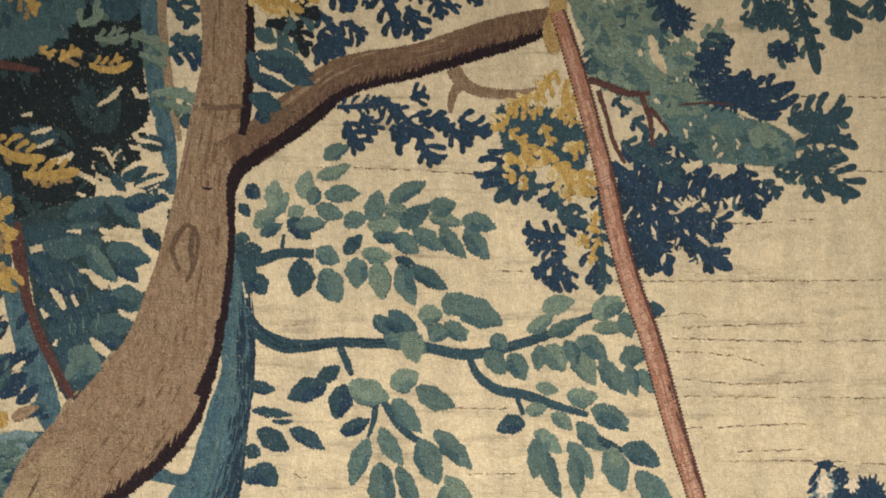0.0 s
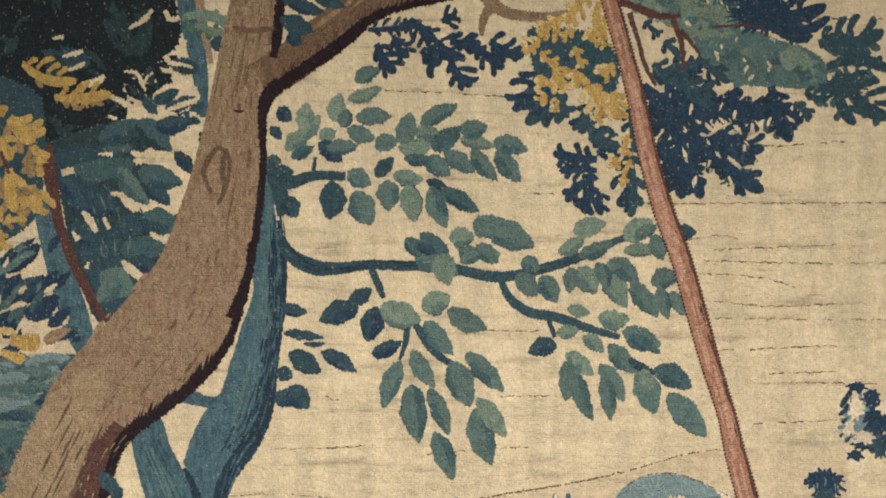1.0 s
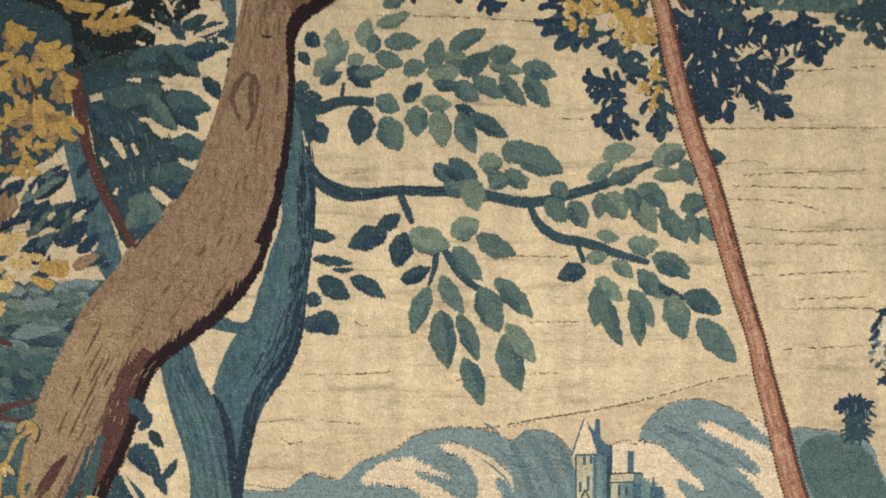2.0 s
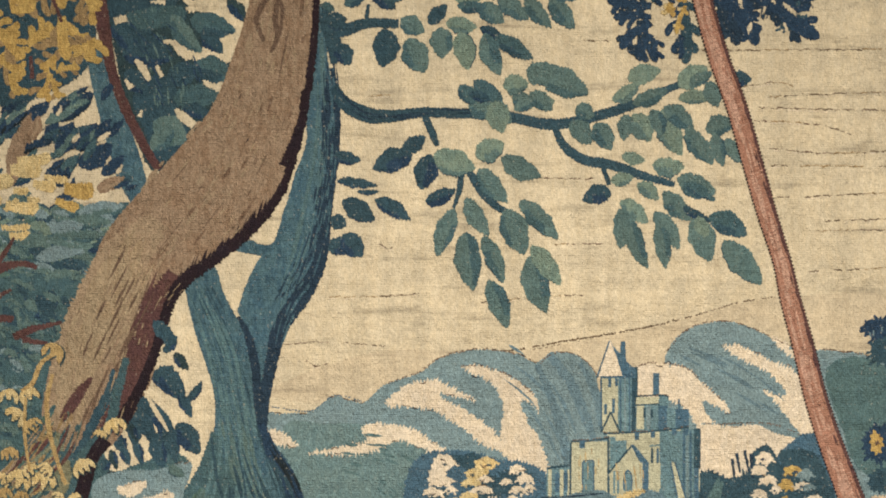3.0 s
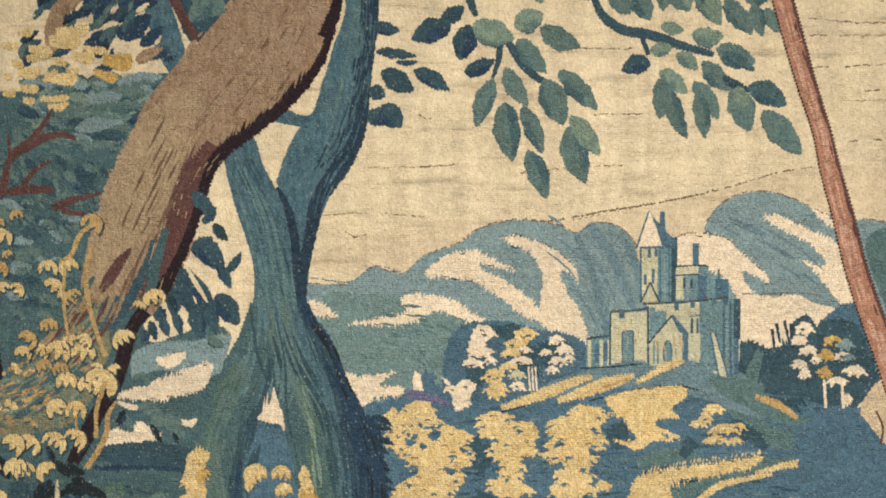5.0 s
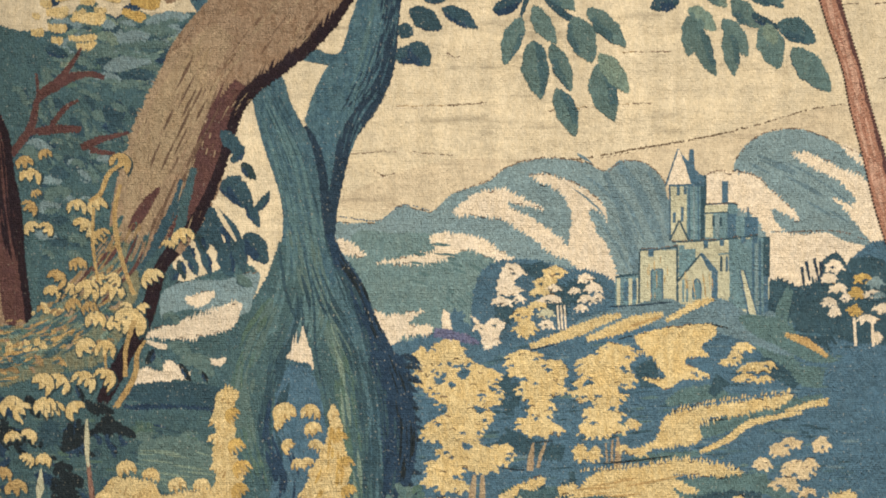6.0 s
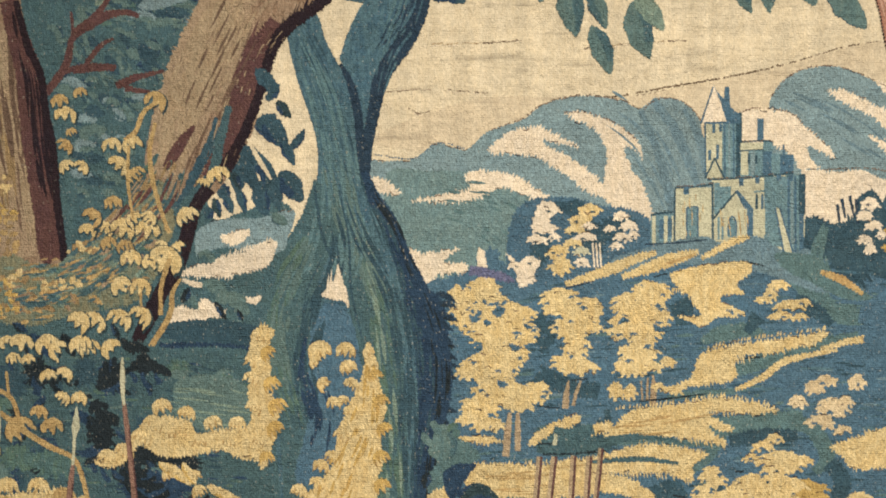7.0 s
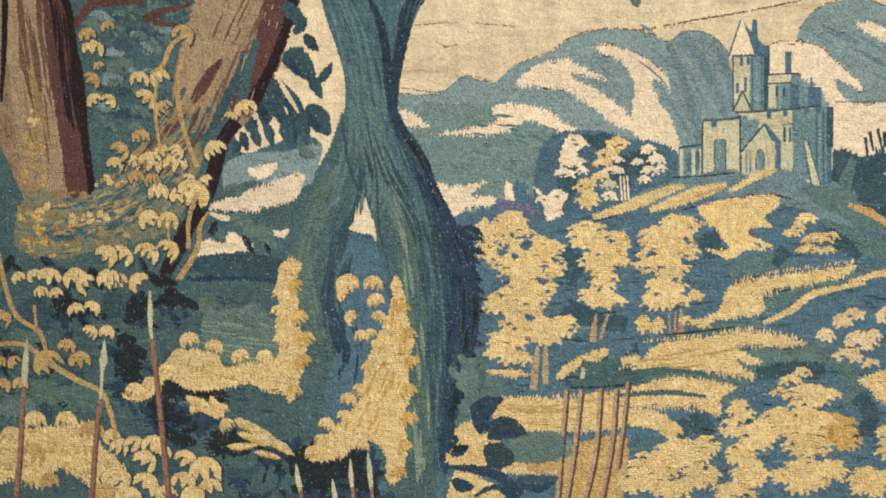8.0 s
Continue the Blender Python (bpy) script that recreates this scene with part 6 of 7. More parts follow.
stroke("bark_shadow", BARK_DARK, tree, B.wide(556, 100, 4, 550, 170, 6, 536, 225, 7, 510, 290, 8, 464, 345, 10, 402, 396, 10, 350, 432, 12, 322, 470, 10, 303, 535, 9, 282, 592, 9, 258, 645, 11, 230, 695, 13), 3.5)
comb("bark_hatching", BARK_DARK, tree, B(540, 215, 510, 282, 460, 340, 402, 390, 345, 430), (-34, -10), 0.35, 3.4, 2.0)
comb("bark_hatching", BARK_DARK, tree, B(336, 440, 312, 490, 298, 540, 280, 590, 252, 645), (-26, -6), 0.1, 4.0, 1.8)
stroke("bark_light", BARK_LIGHT, tree, B.wide(300, 330, 20, 240, 400, 44, 200, 480, 50, 165, 560, 46, 140, 640, 40, 130, 700, 26), 7.0)
strands("bark_shadow", RUST, tree, B.wide(330, 420, 40, 300, 500, 40, 280, 580, 40, 240, 660, 40), 50, (40, 130), (1.5, 4.5), (0.0, 1.0))
strands("bark_shadow", BARK_MID, tree, B.wide(290, 430, 70, 250, 520, 70, 200, 620, 60, 170, 700, 50), 26, (40, 130), (1.5, 4.0), (-0.4, 0.9))
strands("bark_light", BARK_LIGHT, tree, B.wide(240, 400, 60, 200, 500, 60, 150, 600, 50, 130, 700, 40), 80, (40, 130), (2.0, 5.5), (-0.9, 0.6))
strands("bark_light", BARK_PALE, tree, B.wide(250, 380, 60, 200, 480, 60, 150, 580, 46, 130, 690, 40), 60, (40, 120), (1.5, 4.5), (-0.9, 0.5))
strands("bark_light", BARK_PALE, tree, B.wide(270, 350, 30, 210, 450, 40, 165, 550, 40, 135, 660, 30), 44, (50, 140), (3.0, 7.0), (-0.9, 0.7))
strands("bark_shadow", BARK_MID, tree, B.wide(290, 400, 60, 240, 500, 60, 190, 600, 50), 12, (40, 90), (1.2, 3.0), (-0.5, 0.9))
stroke("bark_shadow", PETROL, tree, D.wide(432, 90, 3, 425, 130, 8, 400, 180, 9, 380, 220, 7, 360, 250, 3), 2.5)
strands("bark_fleck", BARK_PALE, tree, main, 160, (14, 34), (0.6, 1.5), (-0.95, 0.6))
strands("bark_fleck", BARK_MID, tree, main, 150, (12, 24), (0.4, 1.1), (-0.9, 0.95))
strands("bark_fleck", BARK_DARK, tree, main, 36, (12, 19), (0.5, 1.2), (-0.8, 0.9))
strands("bark_fleck", BARK_MID, tree, A.wide(450, 250, 30, 540, 178, 28, 640, 120, 24, 760, 97, 22, 880, 56, 20), 90, (14, 34), (0.6, 1.6), (-0.9, 0.9))
stroke("bark_shadow", RUST, tree, D.wide(395, 105, 3, 375, 130, 9, 355, 160, 10, 342, 180, 5), 2.0)
stroke("moss_line", TEAL_DARK, tree, D.wide(455, 70, 6, 440, 130, 8, 425, 190, 9, 400, 220, 10, 370, 250, 6), 2.5)
stroke("bark_streak", BARK_MID, tree, A.wide(345, 400, 3, 338, 440, 5, 342, 470, 5, 330, 500, 3), 1.4)
stroke("bark_streak", BARK_MID, tree, A.wide(318, 480, 3, 305, 440, 5, 330, 400, 4, 350, 420, 4, 345, 470, 3), 1.4)
stroke("bark_streak", BARK_MID, tree, A.wide(355, 185, 3, 390, 192, 5, 430, 188, 4), 2.0)
stroke("bark_knot", BARK_DARK, tree, A.wide(358, 332, 1.5, 366, 335, 2.5, 376, 334, 1.2), 0.8)
stroke("root", BARK_DARK, tree, D.wide(420, 215, 12, 395, 250, 12, 378, 310, 13, 360, 360, 13, 335, 400, 13, 310, 450, 14, 280, 510, 8), 2.0)

# ---- the second trunk at the far edge ----
leaves(tree, D, PETROL, NAVY, (502, 4, 544, 46, 26), (514, 84, 562, 150, 32), (484, 138, 504, 226, 28), (500, 150, 540, 226, 28), (528, 176, 546, 258, 26), (470, 214, 484, 262, 18), (446, 226, 462, 262, 18), (548, 130, 572, 176, 20))
leaves(tree, D, SHADE_LEAF, NAVY, (462, 186, 474, 220, 14), (428, 232, 440, 268, 16), (540, 60, 566, 92, 20))
stroke("pale_stalk", CREAM, tree, D.wide(488, 128, 2, 508, 165, 4, 530, 200, 2), 1.2)
second = stroke("second_tree", BARK, tapestry, C.wide(-90, -200, 70, -80, 0, 75, -55, 150, 76, -40, 250, 90, -25, 350, 90, 0, 440, 70) + D.wide(90, 300, 66, 100, 360, 50), 2.0, label="dark-edged brown woven trunk")
stroke("bark_light", BARK_LIGHT, second, D.wide(30, -60, 34, 44, 60, 34, 62, 160, 40, 74, 260, 38, 84, 340, 28), 5.0)
strands("bark_streak", BARK_LIGHT, second, D.wide(30, -60, 60, 60, 100, 60, 90, 300, 50), 46, (40, 140), (1.5, 4.0), (-0.2, 0.95))
strands("bark_streak", BARK_PALE, second, D.wide(30, -60, 50, 60, 100, 50, 80, 300, 40), 26, (40, 140), (1.5, 3.5), (0.0, 0.95))
strands("bark_streak", BARK_MID, second, D.wide(40, -60, 60, 70, 100, 60, 95, 300, 50), 40, (40, 140), (1.5, 4.0), (-0.9, 0.6))
strands("bark_streak", BARK_PALE, second, D.wide(34, -60, 36, 46, 80, 36, 66, 200, 40, 84, 330, 30), 40, (50, 150), (2.5, 6.0), (-0.9, 0.95))
strands("bark_streak", OCHRE, second, D.wide(30, -40, 30, 40, 100, 30, 60, 300, 34), 10, (40, 110), (1.5, 4.0), (-0.9, 0.8))
strands("bark_streak", BARK_MID, second, D.wide(60, -60, 40, 72, 80, 40, 88, 200, 30), 22, (50, 140), (2.0, 5.0), (-0.6, 0.9))
stroke("bark_shadow", RUST, second, C.wide(-18, 60, 14, 5, 140, 20, 22, 200, 24, 30, 280, 26, 40, 360, 24, 50, 440, 22) + D.wide(140, 330, 22, 145, 355, 10), 3.0)
strands("bark_shadow", BARK_DARK, second, C.wide(-10, 60, 16, 5, 140, 20, 22, 200, 24, 30, 280, 26, 40, 360, 24, 55, 440, 20), 24, (40, 120), (1.5, 4), (-0.9, 0.5))
stroke("bark_shadow", BARK_DARK, second, C.wide(-2, 60, 5, 18, 140, 7, 40, 190, 7, 50, 260, 7, 62, 320, 7, 68, 400, 7, 72, 440, 7) + D.wide(162, 335, 6, 150, 355, 4), 1.8)
stroke("bark_shadow", BARK_DARK, second, D.wide(10, -40, 6, 8, 80, 5, 2, 180, 3), 1.5)

# ---- yellow and ochre growth at the foot of the trees ----
growth = patch("yellow_growth", HEATH, tapestry, D(60, 330, 110, 350, 160, 345, 220, 310, 280, 260, 330, 200, 345, 230, 360, 280, 340, 330, 320, 380, 280, 420, 180, 440, 100, 460, 30, 440, 30, 380), 4.0, label="yellow and ochre woven plants at the tree foot")
thicket(growth, D(40, 380, 120, 360, 220, 320, 330, 230, 340, 300, 300, 380, 180, 430, 60, 440), [(OCHRE, BARK), (SAND, OCHRE), (MOSS, TEAL_DARK), (SAGE, MOSS), (TEAL_DARK, PETROL), (BARK_LIGHT, OCHRE)], 90, (16, 32), (-60, 60), 0.42, "small_leaf")
strands("stalk", OCHRE, growth, D.wide(60, 400, 60, 180, 370, 50, 300, 280, 40), 24, (16, 40), (1.5, 3.5))
strands("stalk", SAND, growth, D.wide(40, 420, 50, 160, 390, 50, 300, 300, 40), 24, (14, 40), (2.0, 4.0))
strands("stalk", TEAL_DARK, growth, D.wide(60, 420, 40, 200, 390, 50, 320, 300, 40), 40, (14, 46), (2.0, 4.5))
for mat, count in ((SAGE, 70), (OCHRE, 26), (TEAL_DARK, 44), (SAND, 12), (BARK, 26)):
    strands("stalk", mat, growth, D.wide(50, 400, 50, 120, 385, 40, 220, 350, 40, 310, 270, 34), count, (12, 34), (1.5, 4.0))
for mat, count in ((MOSS, 26), (TEAL_DARK, 26), (BARK_LIGHT, 18), (OCHRE, 20), (RUST, 14)):
    strands("stalk", mat, growth, D.wide(352, 165, 34, 325, 220, 46, 285, 270, 44, 240, 320, 40), count, (20, 64), (1.5, 4.0))
for x, y, rx, ry, mat in ((55, 215, 8, 22, YELLOW), (60, 260, 12, 16, GOLD), (55, 285, 14, 18, SAND), (60, 325, 22, 14, SAND), (50, 390, 18, 24, GOLD), (75, 380, 16, 12, YELLOW), (60, 430, 24, 14, GOLD), (150, 385, 44, 10, YELLOW), (190, 325, 22, 10, YELLOW), (220, 290, 28, 14, YELLOW), (215, 265, 18, 10, SAND),
                          (290, 285, 40, 20, YELLOW), (300, 270, 26, 12, YELLOW), (300, 340, 34, 16, YELLOW), (280, 390, 34, 14, YELLOW), (250, 240, 16, 10, SAND),) + ((255, 315, 26, 10, SAND), (180, 178, 26, 10, YELLOW), (165, 85, 20, 10, YELLOW), (155, 60, 16, 8, SAND), (190, 45, 8, 12, SAND), (165, 140, 16, 6, SAND), (175, 115, 10, 6, SAND),
                          (265, 140, 32, 16, YELLOW), (260, 175, 20, 14, YELLOW), (290, 190, 12, 16, SAND), (350, 315, 24, 14, YELLOW), (435, 190, 20, 16, YELLOW), (410, 205, 12, 10, YELLOW), (380, 265, 20, 12, YELLOW), (345, 340, 14, 30, YELLOW), (325, 60, 20, 8, SAND)):
    if x < 210 and y > 200:
        thicket(growth, D(x - rx, y - ry, x + rx, y - ry, x + rx, y + ry, x - rx, y + ry), [(mat, SAND), (mat, mat), (OCHRE, OCHRE)], 5 + int(rx * ry / 45), (9, 20), (-150, 30), 0.55, "small_leaf")
    else:
        clump(growth, D, mat, x, y, rx, ry, "blossom", TEAL_DARK if y > 230 else None)
for pts in ((335, 60, 3, 305, 80, 4, 290, 115, 4, 270, 130, 3), (325, 100, 3, 315, 150, 4, 322, 210, 4, 340, 270, 3.5, 350, 295, 4), (278, 140, 2.5, 276, 200, 3, 285, 270, 2.5), (350, 340, 5, 335, 390, 4, 335, 440, 3), (370, 375, 2, 355, 400, 4, 350, 440, 5, 320, 490, 5, 285, 540, 4, 260, 560, 3), (332, 440, 2.5, 335, 380, 2.5), (298, 400, 2, 300, 440, 2.5)):
    stroke("tendril", SAND, growth, D.wide(*pts), 1.2)
front = patch("foreground", TEAL_DARK, tapestry, D(-140, 460, 100, 470, 260, 480, 340, 500, 470, 520, 510, 640, 536, 760, 580, 820, 600, 940, -140, 940), 4.0, label="blue-green woven foreground with yellow shrubs")
thicket(front, D(-60, 450, 260, 450, 330, 520, 330, 600, 200, 720, -60, 720), [(PETROL, NAVY), (INK, NAVY), (INK, INK), (MOSS, PETROL), (NAVY, INK)], 70, (24, 54), (20, 130), 0.4)
thicket(front, D(320, 500, 500, 520, 500, 640, 330, 620), [(TEAL, TEAL_DARK), (MOSS, TEAL), (TEAL_DARK, PETROL)], 26, (30, 60), (-10, 30), 0.4)
for mat, count in ((PETROL, 60), (TEAL, 50), (MOSS, 30), (NAVY, 40)):
    strands("ground_hatching", mat, front, D.wide(-40, 620, 140, 150, 640, 150, 330, 640, 150, 500, 660, 130), count, (14, 46), (1.0, 3.0))
for x, y, rx, ry, mat in ((300, 690, 44, 18, INK), (370, 705, 40, 20, INK), (330, 745, 66, 30, NAVY), (420, 790, 60, 26, INK), (470, 835, 80, 36, INK), (560, 825, 50, 30, INK), (230, 650, 22, 40, INK), (245, 545, 22, 34, NAVY), (112, 540, 22, 32, INK), (215, 690, 30, 20, NAVY), (60, 560, 40, 30, PETROL), (150, 700, 60, 24, MOSS), (30, 720, 40, 22, TEAL), (80, 690, 30, 24, MOSS), (200, 540, 20, 30, PETROL), (40, 600, 30, 20, MOSS), (290, 800, 40, 50, PETROL), (420, 880, 80, 24, TEAL_DARK)):
    (u, v), = D(x, y)
    weave("thicket", [(ragged(u, v, rx, ry, 8, 0.2), mat)], front)
patch("pond", TEAL, front, D(360, 560, 430, 545, 490, 570, 500, 640, 430, 650, 370, 620), 2.5)
strands("pond_line", SAGE, front, D.wide(350, 590, 30, 430, 600, 40, 500, 610, 30), 20, (30, 80), (1.2, 2.6))
oak_leaves(front, D, INK, INK, (222, 560, 262, 530, 44, 3), (218, 590, 240, 640, 50, 3), (205, 620, 232, 670, 40, 3), (230, 690, 280, 720, 50, 3))
oak_leaves(front, D, INK, NAVY, (200, 700, 290, 715, 50, 4), (260, 715, 330, 742, 40, 3), (330, 690, 385, 720, 40, 3))
thicket(front, D(400, 810, 640, 810, 640, 890, 390, 890), [(PETROL, NAVY), (NAVY, INK), (TEAL_DARK, PETROL)], 30, (34, 70), (-30, 20), 0.4, "leaf", True)
thicket(front, D(500, 795, 590, 800, 640, 840, 630, 890, 520, 890), [(INK, INK), (INK, NAVY)], 18, (30, 56), (-40, 40), 0.4, "leaf", True)
oak_leaves(front, D, INK, INK, (372, 768, 450, 778, 40, 3), (385, 800, 440, 798, 26, 3))
oak_leaves(front, D, INK, NAVY, (270, 540, 345, 545, 46, 3), (110, 540, 130, 560, 60, 3), (300, 690, 385, 700, 44, 3), (270, 730, 340, 780, 60, 4), (220, 570, 260, 540, 50, 3), (520, 800, 580, 860, 60, 3))
for x, y, rx, ry, mat in ((45, 490, 24, 22, YELLOW), (110, 490, 40, 18, YELLOW), (85, 520, 24, 22, YELLOW), (150, 545, 28, 20, YELLOW), (150, 500, 18, 12, YELLOW), (175, 585, 26, 16, YELLOW), (118, 612, 14, 16, SAND), (140, 636, 20, 12, SAND), (225, 500, 34, 20, YELLOW), (190, 490, 20, 10, YELLOW), (240, 450, 40, 22, YELLOW), (300, 440, 20, 12, YELLOW), (190, 450, 20, 14, YELLOW),
                          (10, 640, 24, 12, SAND), (20, 680, 26, 14, SAND), (80, 640, 10, 26, SAND), (5, 560, 16, 14, SAND)):
    clump(front, D, mat, x, y, rx, ry, "blossom", PETROL)
shrub_a = patch("yellow_shrub", YELLOW, front, D(215, 700, 250, 690, 285, 650, 320, 620, 380, 625, 400, 650, 450, 640, 500, 645, 520, 690, 480, 695, 440, 680, 390, 690, 330, 690, 300, 670, 270, 700, 240, 712), 4.0)
patch("yellow_shrub", YELLOW, front, D(500, 470, 515, 455, 535, 470, 525, 500, 530, 540, 524, 570, 545, 600, 540, 640, 530, 680, 515, 715, 500, 690, 470, 690, 480, 650, 495, 620, 488, 580, 494, 540, 488, 510), 4.0)
for x, y, r, tilt in ((335, 600, 18, -15), (380, 612, 16, 15), (320, 630, 18, 20), (360, 640, 18, -10), (425, 630, 17, -20), (470, 630, 16, 10), (300, 655, 18, 30), (270, 680, 18, 30), (240, 690, 18, 25), (400, 660, 16, 0), (450, 660, 16, 0), (510, 475, 18, 0), (522, 505, 15, -40), (498, 520, 15, 30), (495, 550, 14, 35), (528, 560, 16, -35), (538, 600, 18, -40), (500, 600, 14, 30), (535, 640, 17, -35),
                      (510, 660, 14, 20), (520, 690, 14, -20), (350, 720, 16, -20), (390, 725, 15, -40), (400, 750, 14, -30)):
    (u, v), = D(x, y)
    weave("shrub_leaf", [(umbel(u + 1, v + 3, r, 1.0, tilt), SAND), (umbel(u, v, r, 1.0, tilt), GOLD if x > 515 else YELLOW)], front)
patch("climbing_shrub", YELLOW, blue, D(700, 488, 716, 520, 722, 560, 734, 600, 722, 650, 728, 700, 716, 740, 722, 790, 708, 850, 686, 852, 680, 800, 650, 780, 610, 806, 570, 818, 540, 806, 575, 772, 606, 742, 640, 700, 648, 650, 664, 604, 690, 550), 4.0)
for x, y, r, tilt in ((615, 500, 22, -10), (606, 520, 12, -40), (662, 500, 18, 10), (665, 530, 16, -20), (672, 560, 14, 20), (655, 590, 12, -30), (620, 560, 13, -60), (640, 592, 13, 0), (700, 505, 12, -50), (712, 545, 14, -30), (722, 590, 15, -30), (728, 640, 15, -30), (722, 690, 16, -30),) + ((724, 740, 16, -30), (716, 790, 15, -25), (706, 835, 14, -10),
                      (672, 610, 14, 35), (655, 650, 14, 35), (640, 690, 15, 35), (618, 705, 15, 20), (612, 735, 14, 30), (580, 750, 16, 20), (572, 778, 14, 30), (555, 800, 15, 10), (600, 800, 15, -10), (640, 785, 14, 0)):
    (u, v), = D(x, y)
    weave("climbing_leaf", [(umbel(u + 1, v + 3, r, 1.0, tilt), SAND), (umbel(u, v, r, 1.0, tilt), GOLD if x > 700 else YELLOW)], blue)
strands("shrub_hatching", GOLD, blue, D.wide(705, 520, 10, 700, 620, 30, 660, 720, 40, 640, 780, 40), 36, (16, 50), (1.5, 3.5))
shrub_b = patch("yellow_shrub", YELLOW, front, D(-30, 800, 15, 765, 60, 758, 130, 752, 165, 750, 180, 790, 210, 815, 232, 850, 240, 940, 165, 940, 160, 872, 135, 845, 100, 830, 80, 862, 30, 850, -30, 860), 5.0)
strands("shrub_hatching", SAND, front, D.wide(-10, 815, 34, 60, 810, 36, 140, 800, 30), 60, (10, 34), (1.2, 3.0))
strands("shrub_hatching", GOLD, front, D.wide(20, 790, 26, 90, 790, 26, 220, 860, 30), 40, (10, 34), (1.2, 2.6))
for x, y, r, tilt, mat in ((60, 742, 20, -10, YELLOW),) + ((118, 742, 20, 15, YELLOW), (22, 772, 22, 30, YELLOW), (160, 762, 24, -10, SAND), (90, 775, 24, 0, YELLOW), (60, 800, 22, 20, SAND), (20, 820, 24, 20, YELLOW), (50, 846, 20, 10, YELLOW), (85, 850, 18, -10, SAND),) + ((100, 815, 20, -20, YELLOW), (135, 830, 20, 10, YELLOW), (140, 790, 22, -20, YELLOW),
                           (195, 772, 16, -40, YELLOW), (212, 790, 14, -30, YELLOW), (180, 820, 20, -20, YELLOW), (205, 845, 22, -30, YELLOW), (185, 870, 20, 0, SAND), (225, 880, 20, -20, YELLOW), (242, 790, 18, 70, YELLOW), (272, 788, 18, -60, YELLOW), (258, 815, 18, 0, YELLOW), (290, 800, 12, -30, YELLOW), (330, 815, 18, -30, YELLOW), (362, 832, 24, 10, YELLOW), (325, 850, 18, 20, YELLOW), (370, 862, 18, -20, YELLOW), (260, 855, 20, 10, YELLOW), (290, 875, 16, -10, YELLOW), (340, 878, 18, 0, YELLOW)):
    (u, v), = D(x, y)
    weave("shrub_leaf", [(umbel(u + 1, v + 3, r, 1.0, tilt), SAND), (umbel(u, v, r, 1.0, tilt), mat)] if x < 200 else sprig(u, v, 1.15 * r, mat), front)
leaves(front, D, YELLOW, GOLD, (415, 742, 470, 772, 18), (440, 750, 505, 792, 20), (420, 765, 480, 790, 14), (470, 775, 522, 806, 16), (400, 790, 460, 786, 12), (450, 800, 500, 812, 10), (372, 700, 396, 742, 16), (340, 702, 384, 740, 18), (330, 700, 360, 725, 14))
# pale tendrils and thin rods
for pts in ((-5, 440, 3.5, 10, 510, 4, 30, 560, 4, 70, 590, 4, 85, 640, 3), (-20, 612, 3, 40, 610, 4, 90, 645, 5, 140, 675, 5, 180, 695, 4, 198, 740, 4, 205, 780, 3), (60, 540, 2.5, 64, 580, 2.5)):
    stroke("tendril", SAND, front, D.wide(*pts), 1.2)
for pts, tip in (((42, 678, 3, 39, 720, 4.5, 35, 800, 5, 26, 900, 5.5), (47, 600, 1, 45, 635, 5, 43, 664, 5, 42, 684, 2.5)), ((178, 704, 3, 174, 740, 5, 168, 800, 5, 160, 900, 5.5), (185, 602, 1, 183, 638, 7, 181, 656, 3, 178, 706, 2.5)),
                 ((268, 590, 3, 274, 640, 4.5, 285, 740, 5, 300, 900, 5.5), (266, 515, 1.5, 266, 545, 4.5, 267, 580, 3.5, 269, 600, 2))):
    stroke("rod", ROD, front, D.wide(*pts), 0.9)
    stroke("rod_tip", STONE, front, D.wide(*tip), 1.0)
    stroke("rod_edge", RUST, front, D.wide(pts[3] + 4, pts[4], 1.2, pts[6] + 4, pts[7], 1.5, pts[9] + 5, pts[10], 1.5), 0.8)
for pts in ((525, 822, 1, 528, 846, 4.5, 533, 872, 3.5), (589, 848, 1, 592, 870, 4, 596, 900, 4), (621, 812, 1, 622, 840, 4, 625, 866, 2.5), (652, 802, 1, 655, 830, 4.5, 658, 866, 3)):
    stroke("rod_tip", STONE, front, D.wide(*pts), 1.0)
    stroke("rod", ROD, front, D.wide(pts[6], pts[7] - 4, 2.5, pts[6] + 4, pts[7] + 50, 4.5), 0.9)
# plants right of the blue foot
herbs = oak_leaf(tapestry, D, TEAL, 830, 700, 835, 640, 60, 3, MOSS, "herb")
tagged(herbs, "grey-green and navy woven herbs")
patch("bank", GREYGREEN, herbs, D(822, 640, 850, 650, 880, 668, 900, 690, 880, 706, 850, 740, 816, 760, 806, 730, 822, 700, 832, 670), 4.0)
patch("bank", YELLOW, herbs, D(836, 744, 852, 770, 880, 752, 900, 740, 920, 752, 880, 790, 900, 816, 860, 830, 800, 824, 790, 806, 812, 784, 806, 760), 4.0)
patch("bank", TEAL, herbs, D(910, 770, 990, 766, 992, 812, 930, 820, 905, 806), 2.5)
patch("bank", YELLOW, herbs, D(806, 836, 860, 850, 900, 880, 900, 920, 800, 920), 4.0)
patch("bank", SAND, herbs, D(940, 822, 990, 818, 990, 832, 940, 834), 3.0)
